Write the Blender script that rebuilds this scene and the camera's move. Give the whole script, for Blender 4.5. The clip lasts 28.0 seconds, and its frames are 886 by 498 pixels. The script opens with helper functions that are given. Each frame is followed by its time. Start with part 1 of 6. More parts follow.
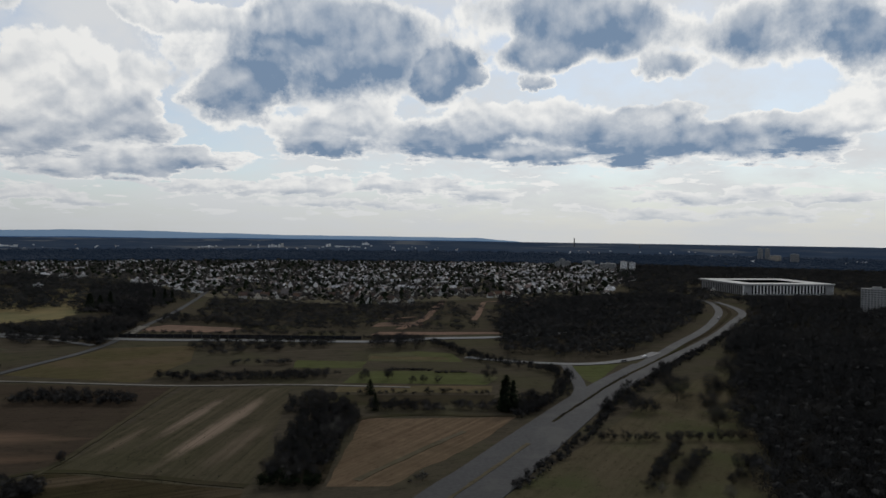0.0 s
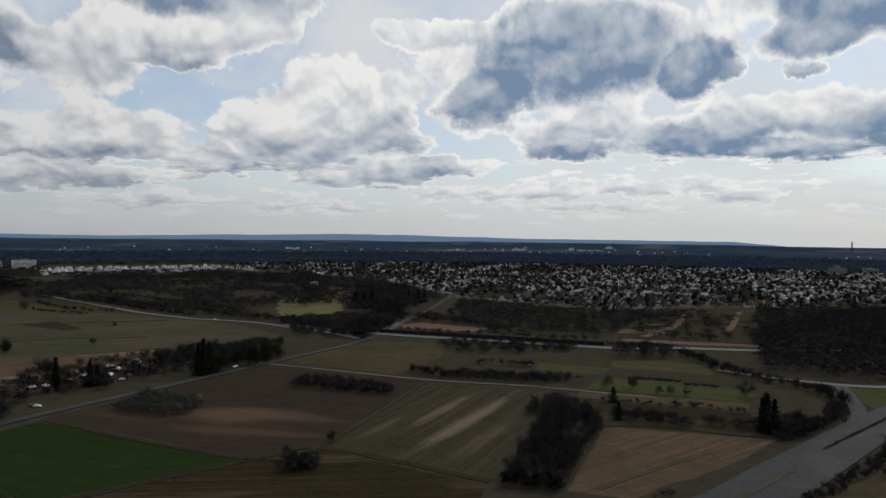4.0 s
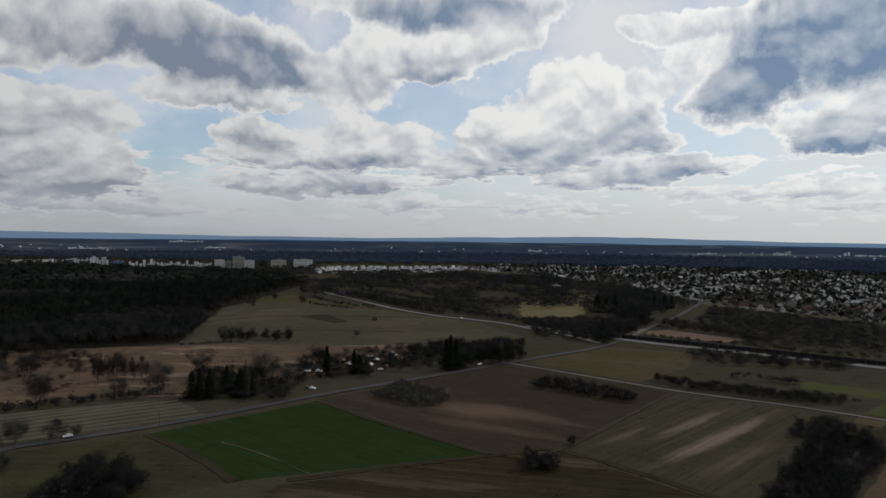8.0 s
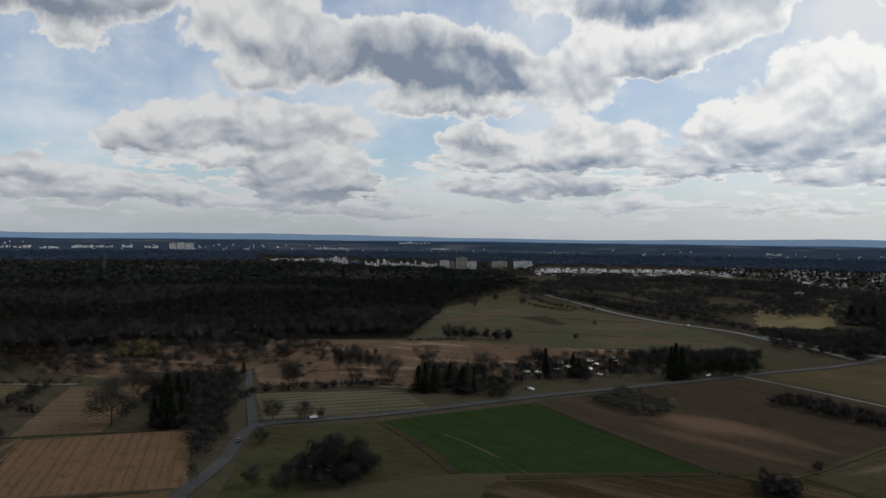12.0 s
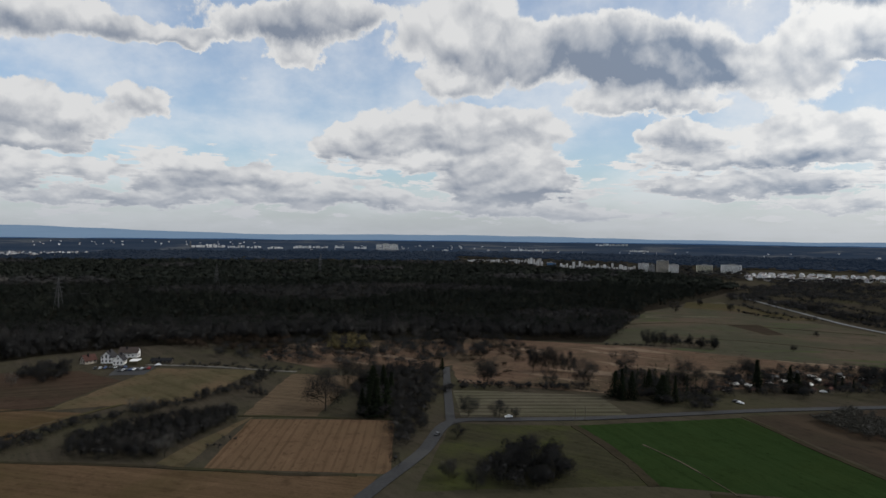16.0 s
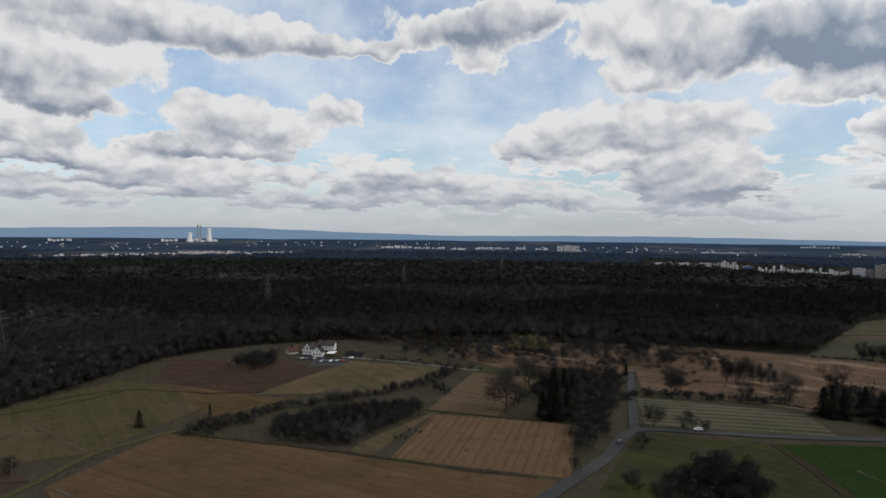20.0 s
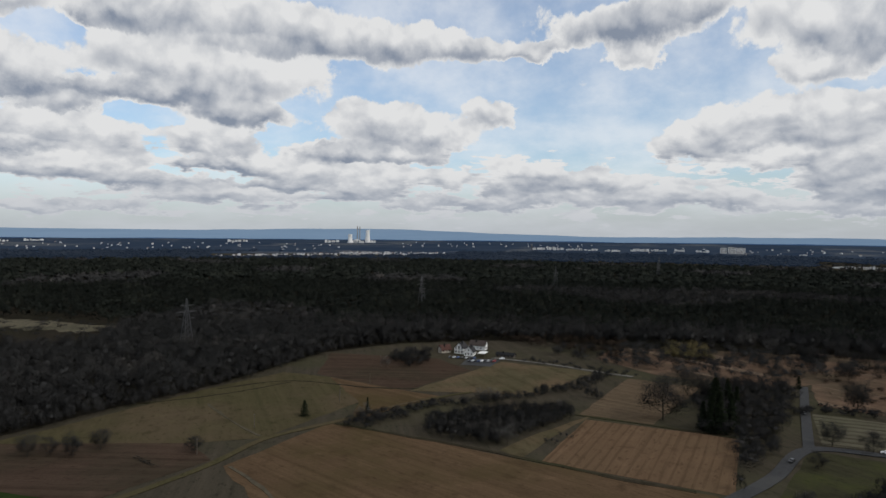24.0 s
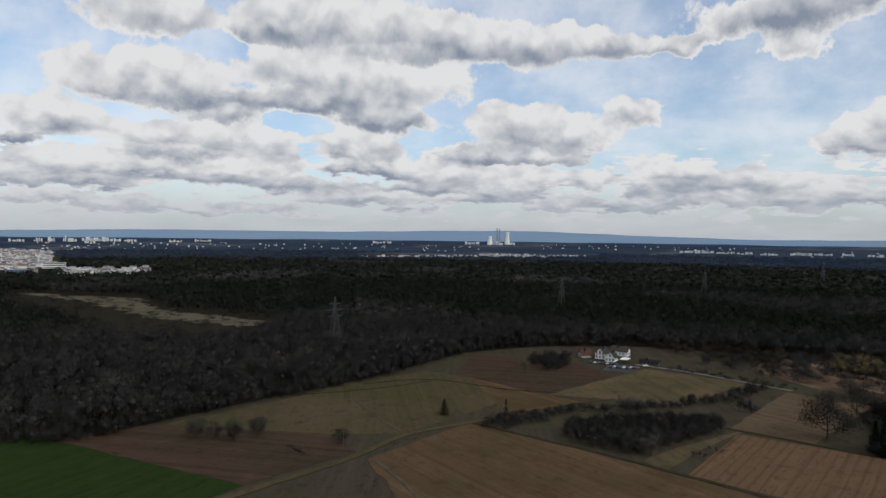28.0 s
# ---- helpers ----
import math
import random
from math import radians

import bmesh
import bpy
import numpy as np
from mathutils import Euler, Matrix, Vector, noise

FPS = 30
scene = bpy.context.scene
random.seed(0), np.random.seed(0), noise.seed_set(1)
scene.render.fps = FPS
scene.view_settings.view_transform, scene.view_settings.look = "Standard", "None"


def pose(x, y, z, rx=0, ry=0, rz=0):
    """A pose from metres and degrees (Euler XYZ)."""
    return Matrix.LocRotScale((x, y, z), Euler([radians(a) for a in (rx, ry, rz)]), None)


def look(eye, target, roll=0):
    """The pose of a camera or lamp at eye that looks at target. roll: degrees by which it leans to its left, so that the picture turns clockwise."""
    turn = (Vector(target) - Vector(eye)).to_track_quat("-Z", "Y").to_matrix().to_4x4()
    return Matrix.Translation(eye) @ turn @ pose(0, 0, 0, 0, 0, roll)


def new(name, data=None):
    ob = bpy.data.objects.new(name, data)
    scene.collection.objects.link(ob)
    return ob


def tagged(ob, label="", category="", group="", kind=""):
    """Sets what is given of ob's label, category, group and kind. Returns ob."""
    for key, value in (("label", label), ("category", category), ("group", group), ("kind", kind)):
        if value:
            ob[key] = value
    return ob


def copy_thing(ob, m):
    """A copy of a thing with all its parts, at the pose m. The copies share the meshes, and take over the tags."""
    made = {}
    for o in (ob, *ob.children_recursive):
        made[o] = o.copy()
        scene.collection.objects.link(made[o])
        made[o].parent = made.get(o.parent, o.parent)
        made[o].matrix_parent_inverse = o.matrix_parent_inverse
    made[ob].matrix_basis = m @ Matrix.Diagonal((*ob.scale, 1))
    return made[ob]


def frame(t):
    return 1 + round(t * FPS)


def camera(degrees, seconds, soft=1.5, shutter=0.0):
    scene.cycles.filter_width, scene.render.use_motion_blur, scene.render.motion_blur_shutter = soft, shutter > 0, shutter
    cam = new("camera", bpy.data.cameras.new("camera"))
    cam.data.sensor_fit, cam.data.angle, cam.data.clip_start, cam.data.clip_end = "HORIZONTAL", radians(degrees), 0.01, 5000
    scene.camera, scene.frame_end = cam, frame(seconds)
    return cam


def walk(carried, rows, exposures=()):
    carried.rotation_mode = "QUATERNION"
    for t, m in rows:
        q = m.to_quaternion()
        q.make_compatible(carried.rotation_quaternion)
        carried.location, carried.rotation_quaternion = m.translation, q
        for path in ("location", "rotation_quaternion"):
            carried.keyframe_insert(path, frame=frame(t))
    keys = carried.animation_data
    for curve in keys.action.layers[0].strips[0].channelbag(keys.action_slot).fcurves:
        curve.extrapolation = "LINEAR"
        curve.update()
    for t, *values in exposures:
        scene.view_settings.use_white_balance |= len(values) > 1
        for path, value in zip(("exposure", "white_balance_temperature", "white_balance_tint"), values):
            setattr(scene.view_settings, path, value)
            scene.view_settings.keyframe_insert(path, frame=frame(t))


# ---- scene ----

# ---- camera: hovers at one point and turns to its left ----
EYE = 100.0
cam = camera(64.8, 28.0)
TURNS = [
    (0.0, 0.00, -1.212, -0.711),
    (0.5, 2.48, -1.197, -0.690),
    (1.0, 5.01, -1.183, -0.673),
    (1.5, 7.52, -1.171, -0.659),
    (2.0, 9.95, -1.160, -0.648),
    (2.5, 12.40, -1.150, -0.639),
    (3.0, 14.84, -1.142, -0.633),
    (3.5, 17.26, -1.134, -0.629),
    (5.5, 27.19, -1.115, -0.628),
    (6.0, 29.62, -1.112, -0.630),
    (6.5, 32.06, -1.111, -0.633),
    (7.0, 34.50, -1.110, -0.637),
    (7.5, 36.94, -1.110, -0.641),
    (8.0, 39.38, -1.110, -0.645),
    (8.5, 41.78, -1.112, -0.649),
    (9.0, 44.16, -1.114, -0.653),
    (9.5, 46.49, -1.116, -0.657),
    (10.0, 48.77, -1.120, -0.661),
    (10.5, 50.99, -1.123, -0.664),
    (11.0, 53.16, -1.127, -0.667),
    (11.5, 55.24, -1.132, -0.669),
    (12.0, 57.25, -1.137, -0.671),
    (12.5, 59.23, -1.142, -0.672),
    (14.5, 67.20, -1.165, -0.669),
    (15.0, 69.21, -1.171, -0.666),
    (15.5, 71.20, -1.177, -0.663),
    (16.0, 73.17, -1.183, -0.659),
    (16.5, 75.11, -1.189, -0.654),
    (17.0, 76.99, -1.195, -0.649),
    (17.5, 78.85, -1.201, -0.644),
    (18.0, 80.69, -1.206, -0.638),
    (18.5, 82.52, -1.212, -0.632),
    (19.0, 84.33, -1.217, -0.626),
    (19.5, 86.14, -1.221, -0.620),
    (20.0, 87.95, -1.226, -0.614),
    (20.5, 89.72, -1.229, -0.609),
    (21.0, 91.36, -1.233, -0.604),
    (21.5, 92.91, -1.235, -0.599),
    (23.5, 98.84, -1.240, -0.592),
    (24.0, 100.32, -1.239, -0.594),
    (24.5, 101.78, -1.237, -0.598),
    (25.0, 103.22, -1.234, -0.604),
    (25.5, 104.64, -1.231, -0.612),
    (26.0, 106.06, -1.226, -0.624),
    (26.5, 107.47, -1.221, -0.638),
    (27.0, 108.86, -1.214, -0.656),
    (27.5, 110.26, -1.206, -0.678),
    (28.0, 111.73, -1.197, -0.704),
]
walk(cam, [(t, pose(0, 0, EYE, 90 + pitch, roll, yaw)) for t, yaw, pitch, roll in TURNS], [(0.0, -0.35), (8.0, -0.30), (16.0, -0.08), (21.0, 0.0), (28.0, 0.0)])

# ---- world: a bright, broken cloud deck over thin blue ----
SUN_BEARING, SUN_HEIGHT = -22.0, 40.0      # degrees to the left of +y, degrees above the horizon
rng = np.random.default_rng(7)
rnd = random.Random(7)


class Tree:
    """Short hand for wiring shader nodes."""

    def __init__(self, tree):
        self.t = tree

    def node(self, kind, **attrs):
        n = self.t.nodes.new(kind)
        for k, v in attrs.items():
            setattr(n, k, v)
        return n

    def put(self, socket, value):
        if isinstance(value, bpy.types.NodeSocket):
            self.t.links.new(value, socket)
        elif value is not None:
            socket.default_value = value

    def math(self, op, a, b=None, c=None, clamp=False):
        n = self.node("ShaderNodeMath", operation=op, use_clamp=clamp)
        for s, v in zip(n.inputs, (a, b, c)):
            self.put(s, v)
        return n.outputs[0]

    def vec(self, op, a, b=None):
        n = self.node("ShaderNodeVectorMath", operation=op)
        self.put(n.inputs[0], a)
        self.put(n.inputs[1], b)
        return n.outputs["Value"] if op in ("LENGTH", "DOT_PRODUCT") else n.outputs[0]

    def xyz(self, x, y, z):
        n = self.node("ShaderNodeCombineXYZ")
        for s, v in zip(n.inputs, (x, y, z)):
            self.put(s, v)
        return n.outputs[0]

    def mix(self, f, a, b):
        n = self.node("ShaderNodeMix", data_type="RGBA")
        self.put(n.inputs[0], f)
        self.put(n.inputs[6], a)
        self.put(n.inputs[7], b)
        return n.outputs[2]

    def ramp(self, v, lo, hi, a=0.0, b=1.0):
        n = self.node("ShaderNodeMapRange", interpolation_type="SMOOTHSTEP")
        for s, x in zip(n.inputs, (v, lo, hi, a, b)):
            self.put(s, x)
        return n.outputs[0]

    def noise(self, vector, scale, detail=4.0, rough=0.55, distortion=0.0):
        n = self.node("ShaderNodeTexNoise")
        self.put(n.inputs["Vector"], vector)
        n.inputs["Scale"].default_value = scale
        n.inputs["Detail"].default_value = detail
        n.inputs["Roughness"].default_value = rough
        n.inputs["Distortion"].default_value = distortion
        return n.outputs[0]


def rgb(r, g, b):
    return (r, g, b, 1.0)


world = bpy.data.worlds.new("sky")
world.use_nodes = True
scene.world = world
W = Tree(world.node_tree)
W.t.nodes.clear()

# cloud masses: bearing, height, half width and half height in degrees, darkness of the body
CLOUDS = []


def clouds(*rows):
    CLOUDS.extend(rows)


clouds((9, 13.7, 10.2, 3.07, 1), (8.6, 16.9, 5.4, 1.66, 0.8), (-0.1, 12.6, 2.1, 1.84, 0.9), (20.2, 16, 4.5, 0.87, 0.15), (23.8, 15.7, 1.9, 0.78, 0.1),
       (16.7, 10.4, 2.9, 1.96, 0.95), (24.6, 10.9, 2.7, 1.81, 0.4), (25.3, 9, 3, 1.22, 0.6), (23.4, 7.6, 2.3, 1.08, 0.75))
clouds((23.4, 5.2, 3.1, 0.92, 0.7), (19.4, 5.6, 3.3, 0.69, 0.7), (9.9, 8.1, 3.4, 1.24, 0.7), (9.9, 6.7, 3.4, 0.67, 0.9), (6.5, 9.2, 2.7, 0.98, 0.3),
       (-0.6, 7.6, 5.8, 1.45, 1), (-3.9, 9.3, 2.8, 1.25, 0.5), (-7.1, 6.6, 2.7, 0.63, 0.8), (-15.1, 7.9, 5.8, 1.92, 1))
clouds((-17.2, 9.6, 2.5, 0.77, 0.35), (-8.2, 9.2, 2.3, 1.24, 0.3), (-25.2, 7.4, 4.7, 1.48, 0.95), (-28.1, 8.5, 3.4, 0.72, 0.3), (-9.6, 17.5, 6.7, 1.85, 0.9),
       (-12.3, 15.6, 5.3, 1.74, 0.95), (-17.5, 13, 2.1, 0.91, 0.9), (-7.2, 13.9, 2.7, 1.2, 0.8), (-7.5, 12, 1.2, 0.39, 0.8))
clouds((-26.2, 15.1, 6.5, 2.23, 1), (-31, 12.9, 2.4, 1.8, 1), (-30.6, 9.4, 1.9, 0.93, 0.2), (17.3, 3.3, 4.2, 0.48, 0.35), (10.3, 3.7, 3.4, 0.59, 0.45),
       (4.4, 3.8, 1.7, 0.6, 0.45), (0.6, 3.9, 1.9, 0.64, 0.45), (-3.6, 3.2, 2.4, 0.6, 0.4), (-15.1, 3.8, 1.8, 0.22, 0.3))
clouds((-20.6, 3.1, 3.9, 0.47, 0.4), (-28.3, 2.9, 3.8, 0.41, 0.4), (-14.7, 1.9, 3, 0.4, 0.4), (-23.4, 1.8, 5.8, 0.34, 0.3), (8.5, 2.3, 8.1, 0.37, 0.3),
       (60.8, 14.7, 7.8, 2.2, 1), (54.6, 12.8, 4.9, 1.69, 0.9), (59.6, 10.7, 3.9, 1, 0.5), (54.8, 10, 3.2, 0.6, 0.4))
clouds((39.8, 17.9, 9.1, 1.49, 1), (35.1, 15.9, 3.2, 1.69, 0.35), (41.6, 14.3, 5.3, 1.55, 0.4), (47, 12, 3.8, 1.83, 0.25), (40.2, 12.9, 2.8, 0.61, 0.5),
       (68.7, 7.9, 4, 1.65, 0.2), (69.7, 6.3, 3.1, 1.1, 0.4), (68, 4, 4.6, 1.13, 0.7), (70.4, 2.6, 2, 0.71, 0.6))
clouds((54.6, 7.7, 2.7, 1.14, 0.5), (45.6, 7.7, 4.8, 1.62, 0.25), (46.1, 6.3, 3.2, 0.72, 0.7), (51.5, 5.9, 5.3, 0.8, 0.5), (46.1, 4.2, 5.2, 0.82, 0.6),
       (52.3, 3.7, 3.3, 0.63, 0.5), (28.3, 12.1, 3.2, 1.98, 0.2), (31.4, 9, 4.3, 2.22, 0.35), (29.6, 6.7, 3.8, 1.26, 0.65))
clouds((37.8, 5.8, 3.9, 1.1, 0.65), (27.3, 4.4, 4, 0.81, 0.6), (35.5, 8.2, 2.8, 1.35, 0.25), (26.9, 9.8, 2.6, 1.75, 0.35), (62.8, 1.7, 3.1, 0.68, 0.5),
       (43.3, 2.5, 5.5, 0.46, 0.3), (31.8, 2.4, 5.4, 0.41, 0.3), (71.8, 15.9, 4.8, 2.62, 0.2), (72.7, 12.1, 2.8, 0.88, 0.15))
clouds((68.2, 14.2, 3.1, 2.13, 0.3), (73.1, 8.9, 6.9, 1.61, 0.25), (73.6, 7.3, 4.8, 0.63, 0.75), (71.7, 5.9, 7.5, 1.09, 0.35), (67.6, 4, 4.3, 1, 0.85),
       (81, 7.2, 3.3, 1.09, 0.4), (65.6, 5.2, 1.8, 0.81, 0.2), (85.6, 16.3, 5.2, 1.5, 0.85), (80.8, 17.6, 2.8, 0.91, 0.25))
clouds((85, 14, 2.1, 0.94, 0.1), (91.7, 14.8, 1.6, 0.54, 0.5), (104.9, 15, 4.9, 1.36, 0.3), (98.4, 14.7, 3.4, 1.04, 0.25), (93.3, 14.1, 2.5, 0.54, 0.15),
       (105.2, 8.9, 5.2, 1.66, 0.2), (101.2, 7.6, 3.2, 1.07, 0.4), (107.7, 6.7, 2.9, 0.7, 0.8), (104.2, 6.2, 4.2, 0.53, 0.5))
clouds((96.8, 9.7, 1.8, 1.18, 0.12), (106.3, 4.3, 3.7, 1.04, 0.25), (107.4, 3.2, 2.9, 0.52, 0.7), (100.4, 4.6, 2, 0.84, 0.2), (93.4, 4.9, 3.1, 1.14, 0.25),
       (94.3, 3.7, 2.7, 0.57, 0.7), (87.7, 4.4, 3.2, 0.9, 0.25), (90.8, 2.9, 4.6, 0.67, 0.5), (99.2, 2.5, 5, 0.56, 0.5))
clouds((81.4, 3.2, 3.9, 0.83, 0.4), (76.3, 2.5, 4.9, 0.55, 0.35), (67.1, 2.1, 5.4, 0.46, 0.3), (120.4, 16.6, 8.3, 1.91, 0.3), (113, 15.5, 6.7, 1.7, 0.35),
       (125.7, 15.4, 2.6, 0.74, 0.85), (115.8, 14.2, 3.9, 0.56, 0.7), (135.1, 15.8, 4.1, 1.36, 0.45), (135.1, 11.6, 5.6, 1.82, 0.15))
clouds((133.2, 10.3, 4.2, 0.75, 0.7), (122.1, 12.8, 6, 1.72, 0.25), (115.8, 11.9, 5.3, 1.75, 0.25), (123.9, 10.3, 6.4, 0.78, 0.9), (116.6, 9.2, 3.9, 0.8, 0.8),
       (129, 9.1, 2.7, 0.6, 0.8), (141.1, 8.1, 3.7, 1.34, 0.15), (143.5, 6.4, 1.5, 0.43, 0.8), (130.7, 7.2, 7.2, 1.29, 0.15))
clouds((133.1, 5.7, 4.2, 0.51, 0.7), (118.4, 6.8, 3.3, 1.35, 0.15), (118.4, 5.1, 3, 0.5, 0.7), (110.1, 6.5, 2.8, 0.82, 0.8), (140.7, 4.7, 4.4, 0.96, 0.25),
       (139.6, 3.5, 4.5, 0.45, 0.8), (131.9, 4.5, 5.1, 0.73, 0.45), (126, 5, 3.1, 1.11, 0.15), (122, 3.7, 4.7, 0.54, 0.7))
clouds((112, 4.9, 3.9, 1.01, 0.25), (113.8, 3.8, 2.8, 0.41, 0.8), (117.9, 2.8, 5.7, 0.6, 0.4), (138.9, 2.3, 5.7, 0.45, 0.4), (129, 1.9, 6.5, 0.4, 0.35))


def cloud_grain(name, crisp):
    """Rounded cumulus lobes; crisp adds the fine ragged detail of the outlines."""
    deck = bpy.data.node_groups.new(name, "ShaderNodeTree")
    deck.interface.new_socket("way", in_out="INPUT", socket_type="NodeSocketVector")
    deck.interface.new_socket("grain", in_out="OUTPUT", socket_type="NodeSocketFloat")
    D = Tree(deck)
    way = D.node("NodeGroupInput").outputs[0]
    lobes = D.noise(way, 9.0, 3.0, 0.5, 0.2)
    ball = D.node("ShaderNodeTexVoronoi", feature="SMOOTH_F1", normalize=True)
    ball.inputs["Scale"].default_value, ball.inputs["Detail"].default_value, ball.inputs["Roughness"].default_value = 22.0, 4.0 if crisp else 1.0, 0.55
    ball.inputs["Smoothness"].default_value = 0.25 if crisp else 0.5
    D.put(ball.inputs["Vector"], D.vec("ADD", way, D.vec("MULTIPLY", D.vec("SUBTRACT", lobes, (0.5, 0.5, 0.5)), (0.08, 0.08, 0.08))))
    small = D.math("MULTIPLY", D.math("SUBTRACT", D.noise(way, 42.0, 8.0, 0.64, 0.2), 0.5), 0.75) if crisp else 0.0
    puffs = D.math("MULTIPLY_ADD", ball.outputs["Distance"], -1.5, D.math("ADD", small, 0.42))
    D.put(D.node("NodeGroupOutput").inputs[0], D.math("MULTIPLY_ADD", D.math("SUBTRACT", lobes, 0.5), 0.9, puffs))
    return deck


CRISP, MILD = cloud_grain("cloud_grain", True), cloud_grain("cloud_relief", False)


def grain_at(vector, deck):
    n = W.node("ShaderNodeGroup")
    n.node_tree = deck
    W.put(n.inputs[0], vector)
    return n.outputs[0]


view = W.vec("NORMALIZE", W.node("ShaderNodeTexCoord").outputs["Generated"])
vsep = W.node("ShaderNodeSeparateXYZ")
W.put(vsep.inputs[0], view)
bearing = W.math("MULTIPLY", W.math("ARCTAN2", W.math("MULTIPLY", vsep.outputs[0], -1.0), vsep.outputs[1]), 57.29578)
height = W.math("MULTIPLY", W.math("ARCSINE", vsep.outputs[2]), 57.29578)
low_z = W.math("MAXIMUM", vsep.outputs[2], 0.0)
# towards the horizon the deck is seen edge on, and its clouds crowd and flatten
stretch = W.math("MULTIPLY", W.math("LOGARITHM", W.math("MULTIPLY_ADD", low_z, 12.0, 1.0), math.e), 0.29)
domain = W.xyz(vsep.outputs[0], vsep.outputs[1], stretch)
warp = W.node("ShaderNodeTexNoise")
warp.inputs["Scale"].default_value, warp.inputs["Detail"].default_value, warp.inputs["Roughness"].default_value = 14.0, 6.0, 0.62
W.put(warp.inputs["Vector"], domain)
spot = W.node("ShaderNodeSeparateXYZ")
W.put(spot.inputs[0], W.vec("ADD", W.xyz(bearing, height, 0.0), W.vec("MULTIPLY", W.vec("SUBTRACT", warp.outputs["Color"], (0.5, 0.5, 0.5)), (7.0, 3.2, 0.0))))
total, sums = 0.0, (0.0, 0.0, 0.0)
for b, h, w, k, dark in CLOUDS:
    n = W.node("ShaderNodeVectorMath", operation="MULTIPLY_ADD")
    W.put(n.inputs[0], W.xyz(spot.outputs[0], spot.outputs[1], total))
    n.inputs[1].default_value, n.inputs[2].default_value = (1 / w, 1 / k, 0.0), (-b / w, -h / k, dark)
    bump = W.ramp(W.vec("LENGTH", n.outputs[0]), math.hypot(1.65, dark), math.hypot(0.3, dark))
    total = W.math("ADD", bump, total)
    s = W.node("ShaderNodeVectorMath", operation="SCALE")
    W.put(s.inputs[0], n.outputs[0])
    W.put(s.inputs["Scale"], bump)
    sums = W.vec("ADD", s.outputs[0], sums)
parts = W.node("ShaderNodeSeparateXYZ")
W.put(parts.inputs[0], sums)
floor = W.math("DIVIDE", parts.outputs[1], W.math("MAXIMUM", total, 0.25))
dark = W.math("DIVIDE", parts.outputs[2], W.math("MAXIMUM", total, 0.3), clamp=True)
total = W.math("MINIMUM", total, 1.25)
sun_way = Vector((-math.sin(radians(SUN_BEARING)) * math.cos(radians(SUN_HEIGHT)), math.cos(radians(SUN_BEARING)) * math.cos(radians(SUN_HEIGHT)), math.sin(radians(SUN_HEIGHT))))
near_sun = W.ramp(W.vec("DOT_PRODUCT", view, tuple(sun_way)), 0.05, 0.85)
overhead = W.ramp(height, 20.0, 36.0, 0.0, 1.0)
grain = grain_at(domain, CRISP)
soft = grain_at(domain, MILD)
soft_up = grain_at(W.vec("ADD", domain, (0.012, 0.0, 0.026)), MILD)
crisp_up = grain_at(W.vec("ADD", domain, (0.004, 0.0, 0.009)), CRISP)
# rows of small fair-weather clouds low over the land
rows_ = W.noise(W.xyz(W.math("MULTIPLY", bearing, 0.30), W.math("MULTIPLY", height, 1.5), 3.7), 1.0, 5.0, 0.6, 0.3)
rows_ = W.math("MULTIPLY", W.ramp(rows_, 0.42, 0.66, -0.1, 0.6), W.math("MULTIPLY", W.ramp(height, 8.5, 4.5), W.ramp(height, 0.3, 1.5)))
mass_all = W.math("ADD", W.math("MULTIPLY_ADD", overhead, 0.75, total), rows_)
thick = W.math("ADD", W.math("SUBTRACT", mass_all, 0.30), W.math("MULTIPLY", grain, 0.85))
relief = W.math("MULTIPLY_ADD", W.math("SUBTRACT", grain, crisp_up), 0.9, W.math("MULTIPLY", W.math("SUBTRACT", soft, soft_up), 1.35))
low = W.ramp(floor, 0.4, -0.7)
cover = W.ramp(thick, -0.08, W.math("MULTIPLY_ADD", near_sun, 0.06, 0.14))
deep = W.ramp(thick, 0.0, W.math("MULTIPLY_ADD", near_sun, 0.12, 0.70))
# bodies: thick clouds before the sun are grey all through, those beside it grey on their undersides
body = W.math("MULTIPLY_ADD", W.math("POWER", dark, 1.5), W.math("MULTIPLY_ADD", near_sun, 0.12, 0.70), W.math("MULTIPLY", low, W.math("MULTIPLY_ADD", near_sun, -0.22, 0.52)))
wisps = W.math("SUBTRACT", W.noise(domain, 24.0, 6.0, 0.62, 0.2), 0.5)
shade = W.math("MULTIPLY_ADD", relief, W.math("MULTIPLY_ADD", near_sun, 0.10, -0.60), W.math("MULTIPLY", deep, body))
shade = W.math("MULTIPLY_ADD", wisps, W.math("MULTIPLY", deep, W.math("MULTIPLY_ADD", near_sun, -0.12, 0.30)), shade)
shade = W.math("MULTIPLY_ADD", overhead, 0.35, W.math("MAXIMUM", shade, 0.0), clamp=True)
sky = W.node("ShaderNodeTexSky", sky_type="NISHITA", sun_disc=False, sun_elevation=radians(SUN_HEIGHT), sun_rotation=radians(-SUN_BEARING), air_density=1.0, dust_density=1.0, ozone_density=1.5)
blue = W.vec("MULTIPLY", sky.outputs[0], (0.105, 0.120, 0.132))
veil = W.noise(W.vec("MULTIPLY", domain, (1.0, 1.0, 1.6)), 6.0, 6.0, 0.6)
blue = W.mix(W.math("ADD", W.ramp(veil, 0.32, 0.68, 0.18, 0.66), W.math("MULTIPLY", near_sun, 0.36), clamp=True), blue, rgb(0.84, 0.86, 0.88))
bright = W.mix(near_sun, rgb(0.745, 0.75, 0.755), rgb(1.10, 1.10, 1.08))
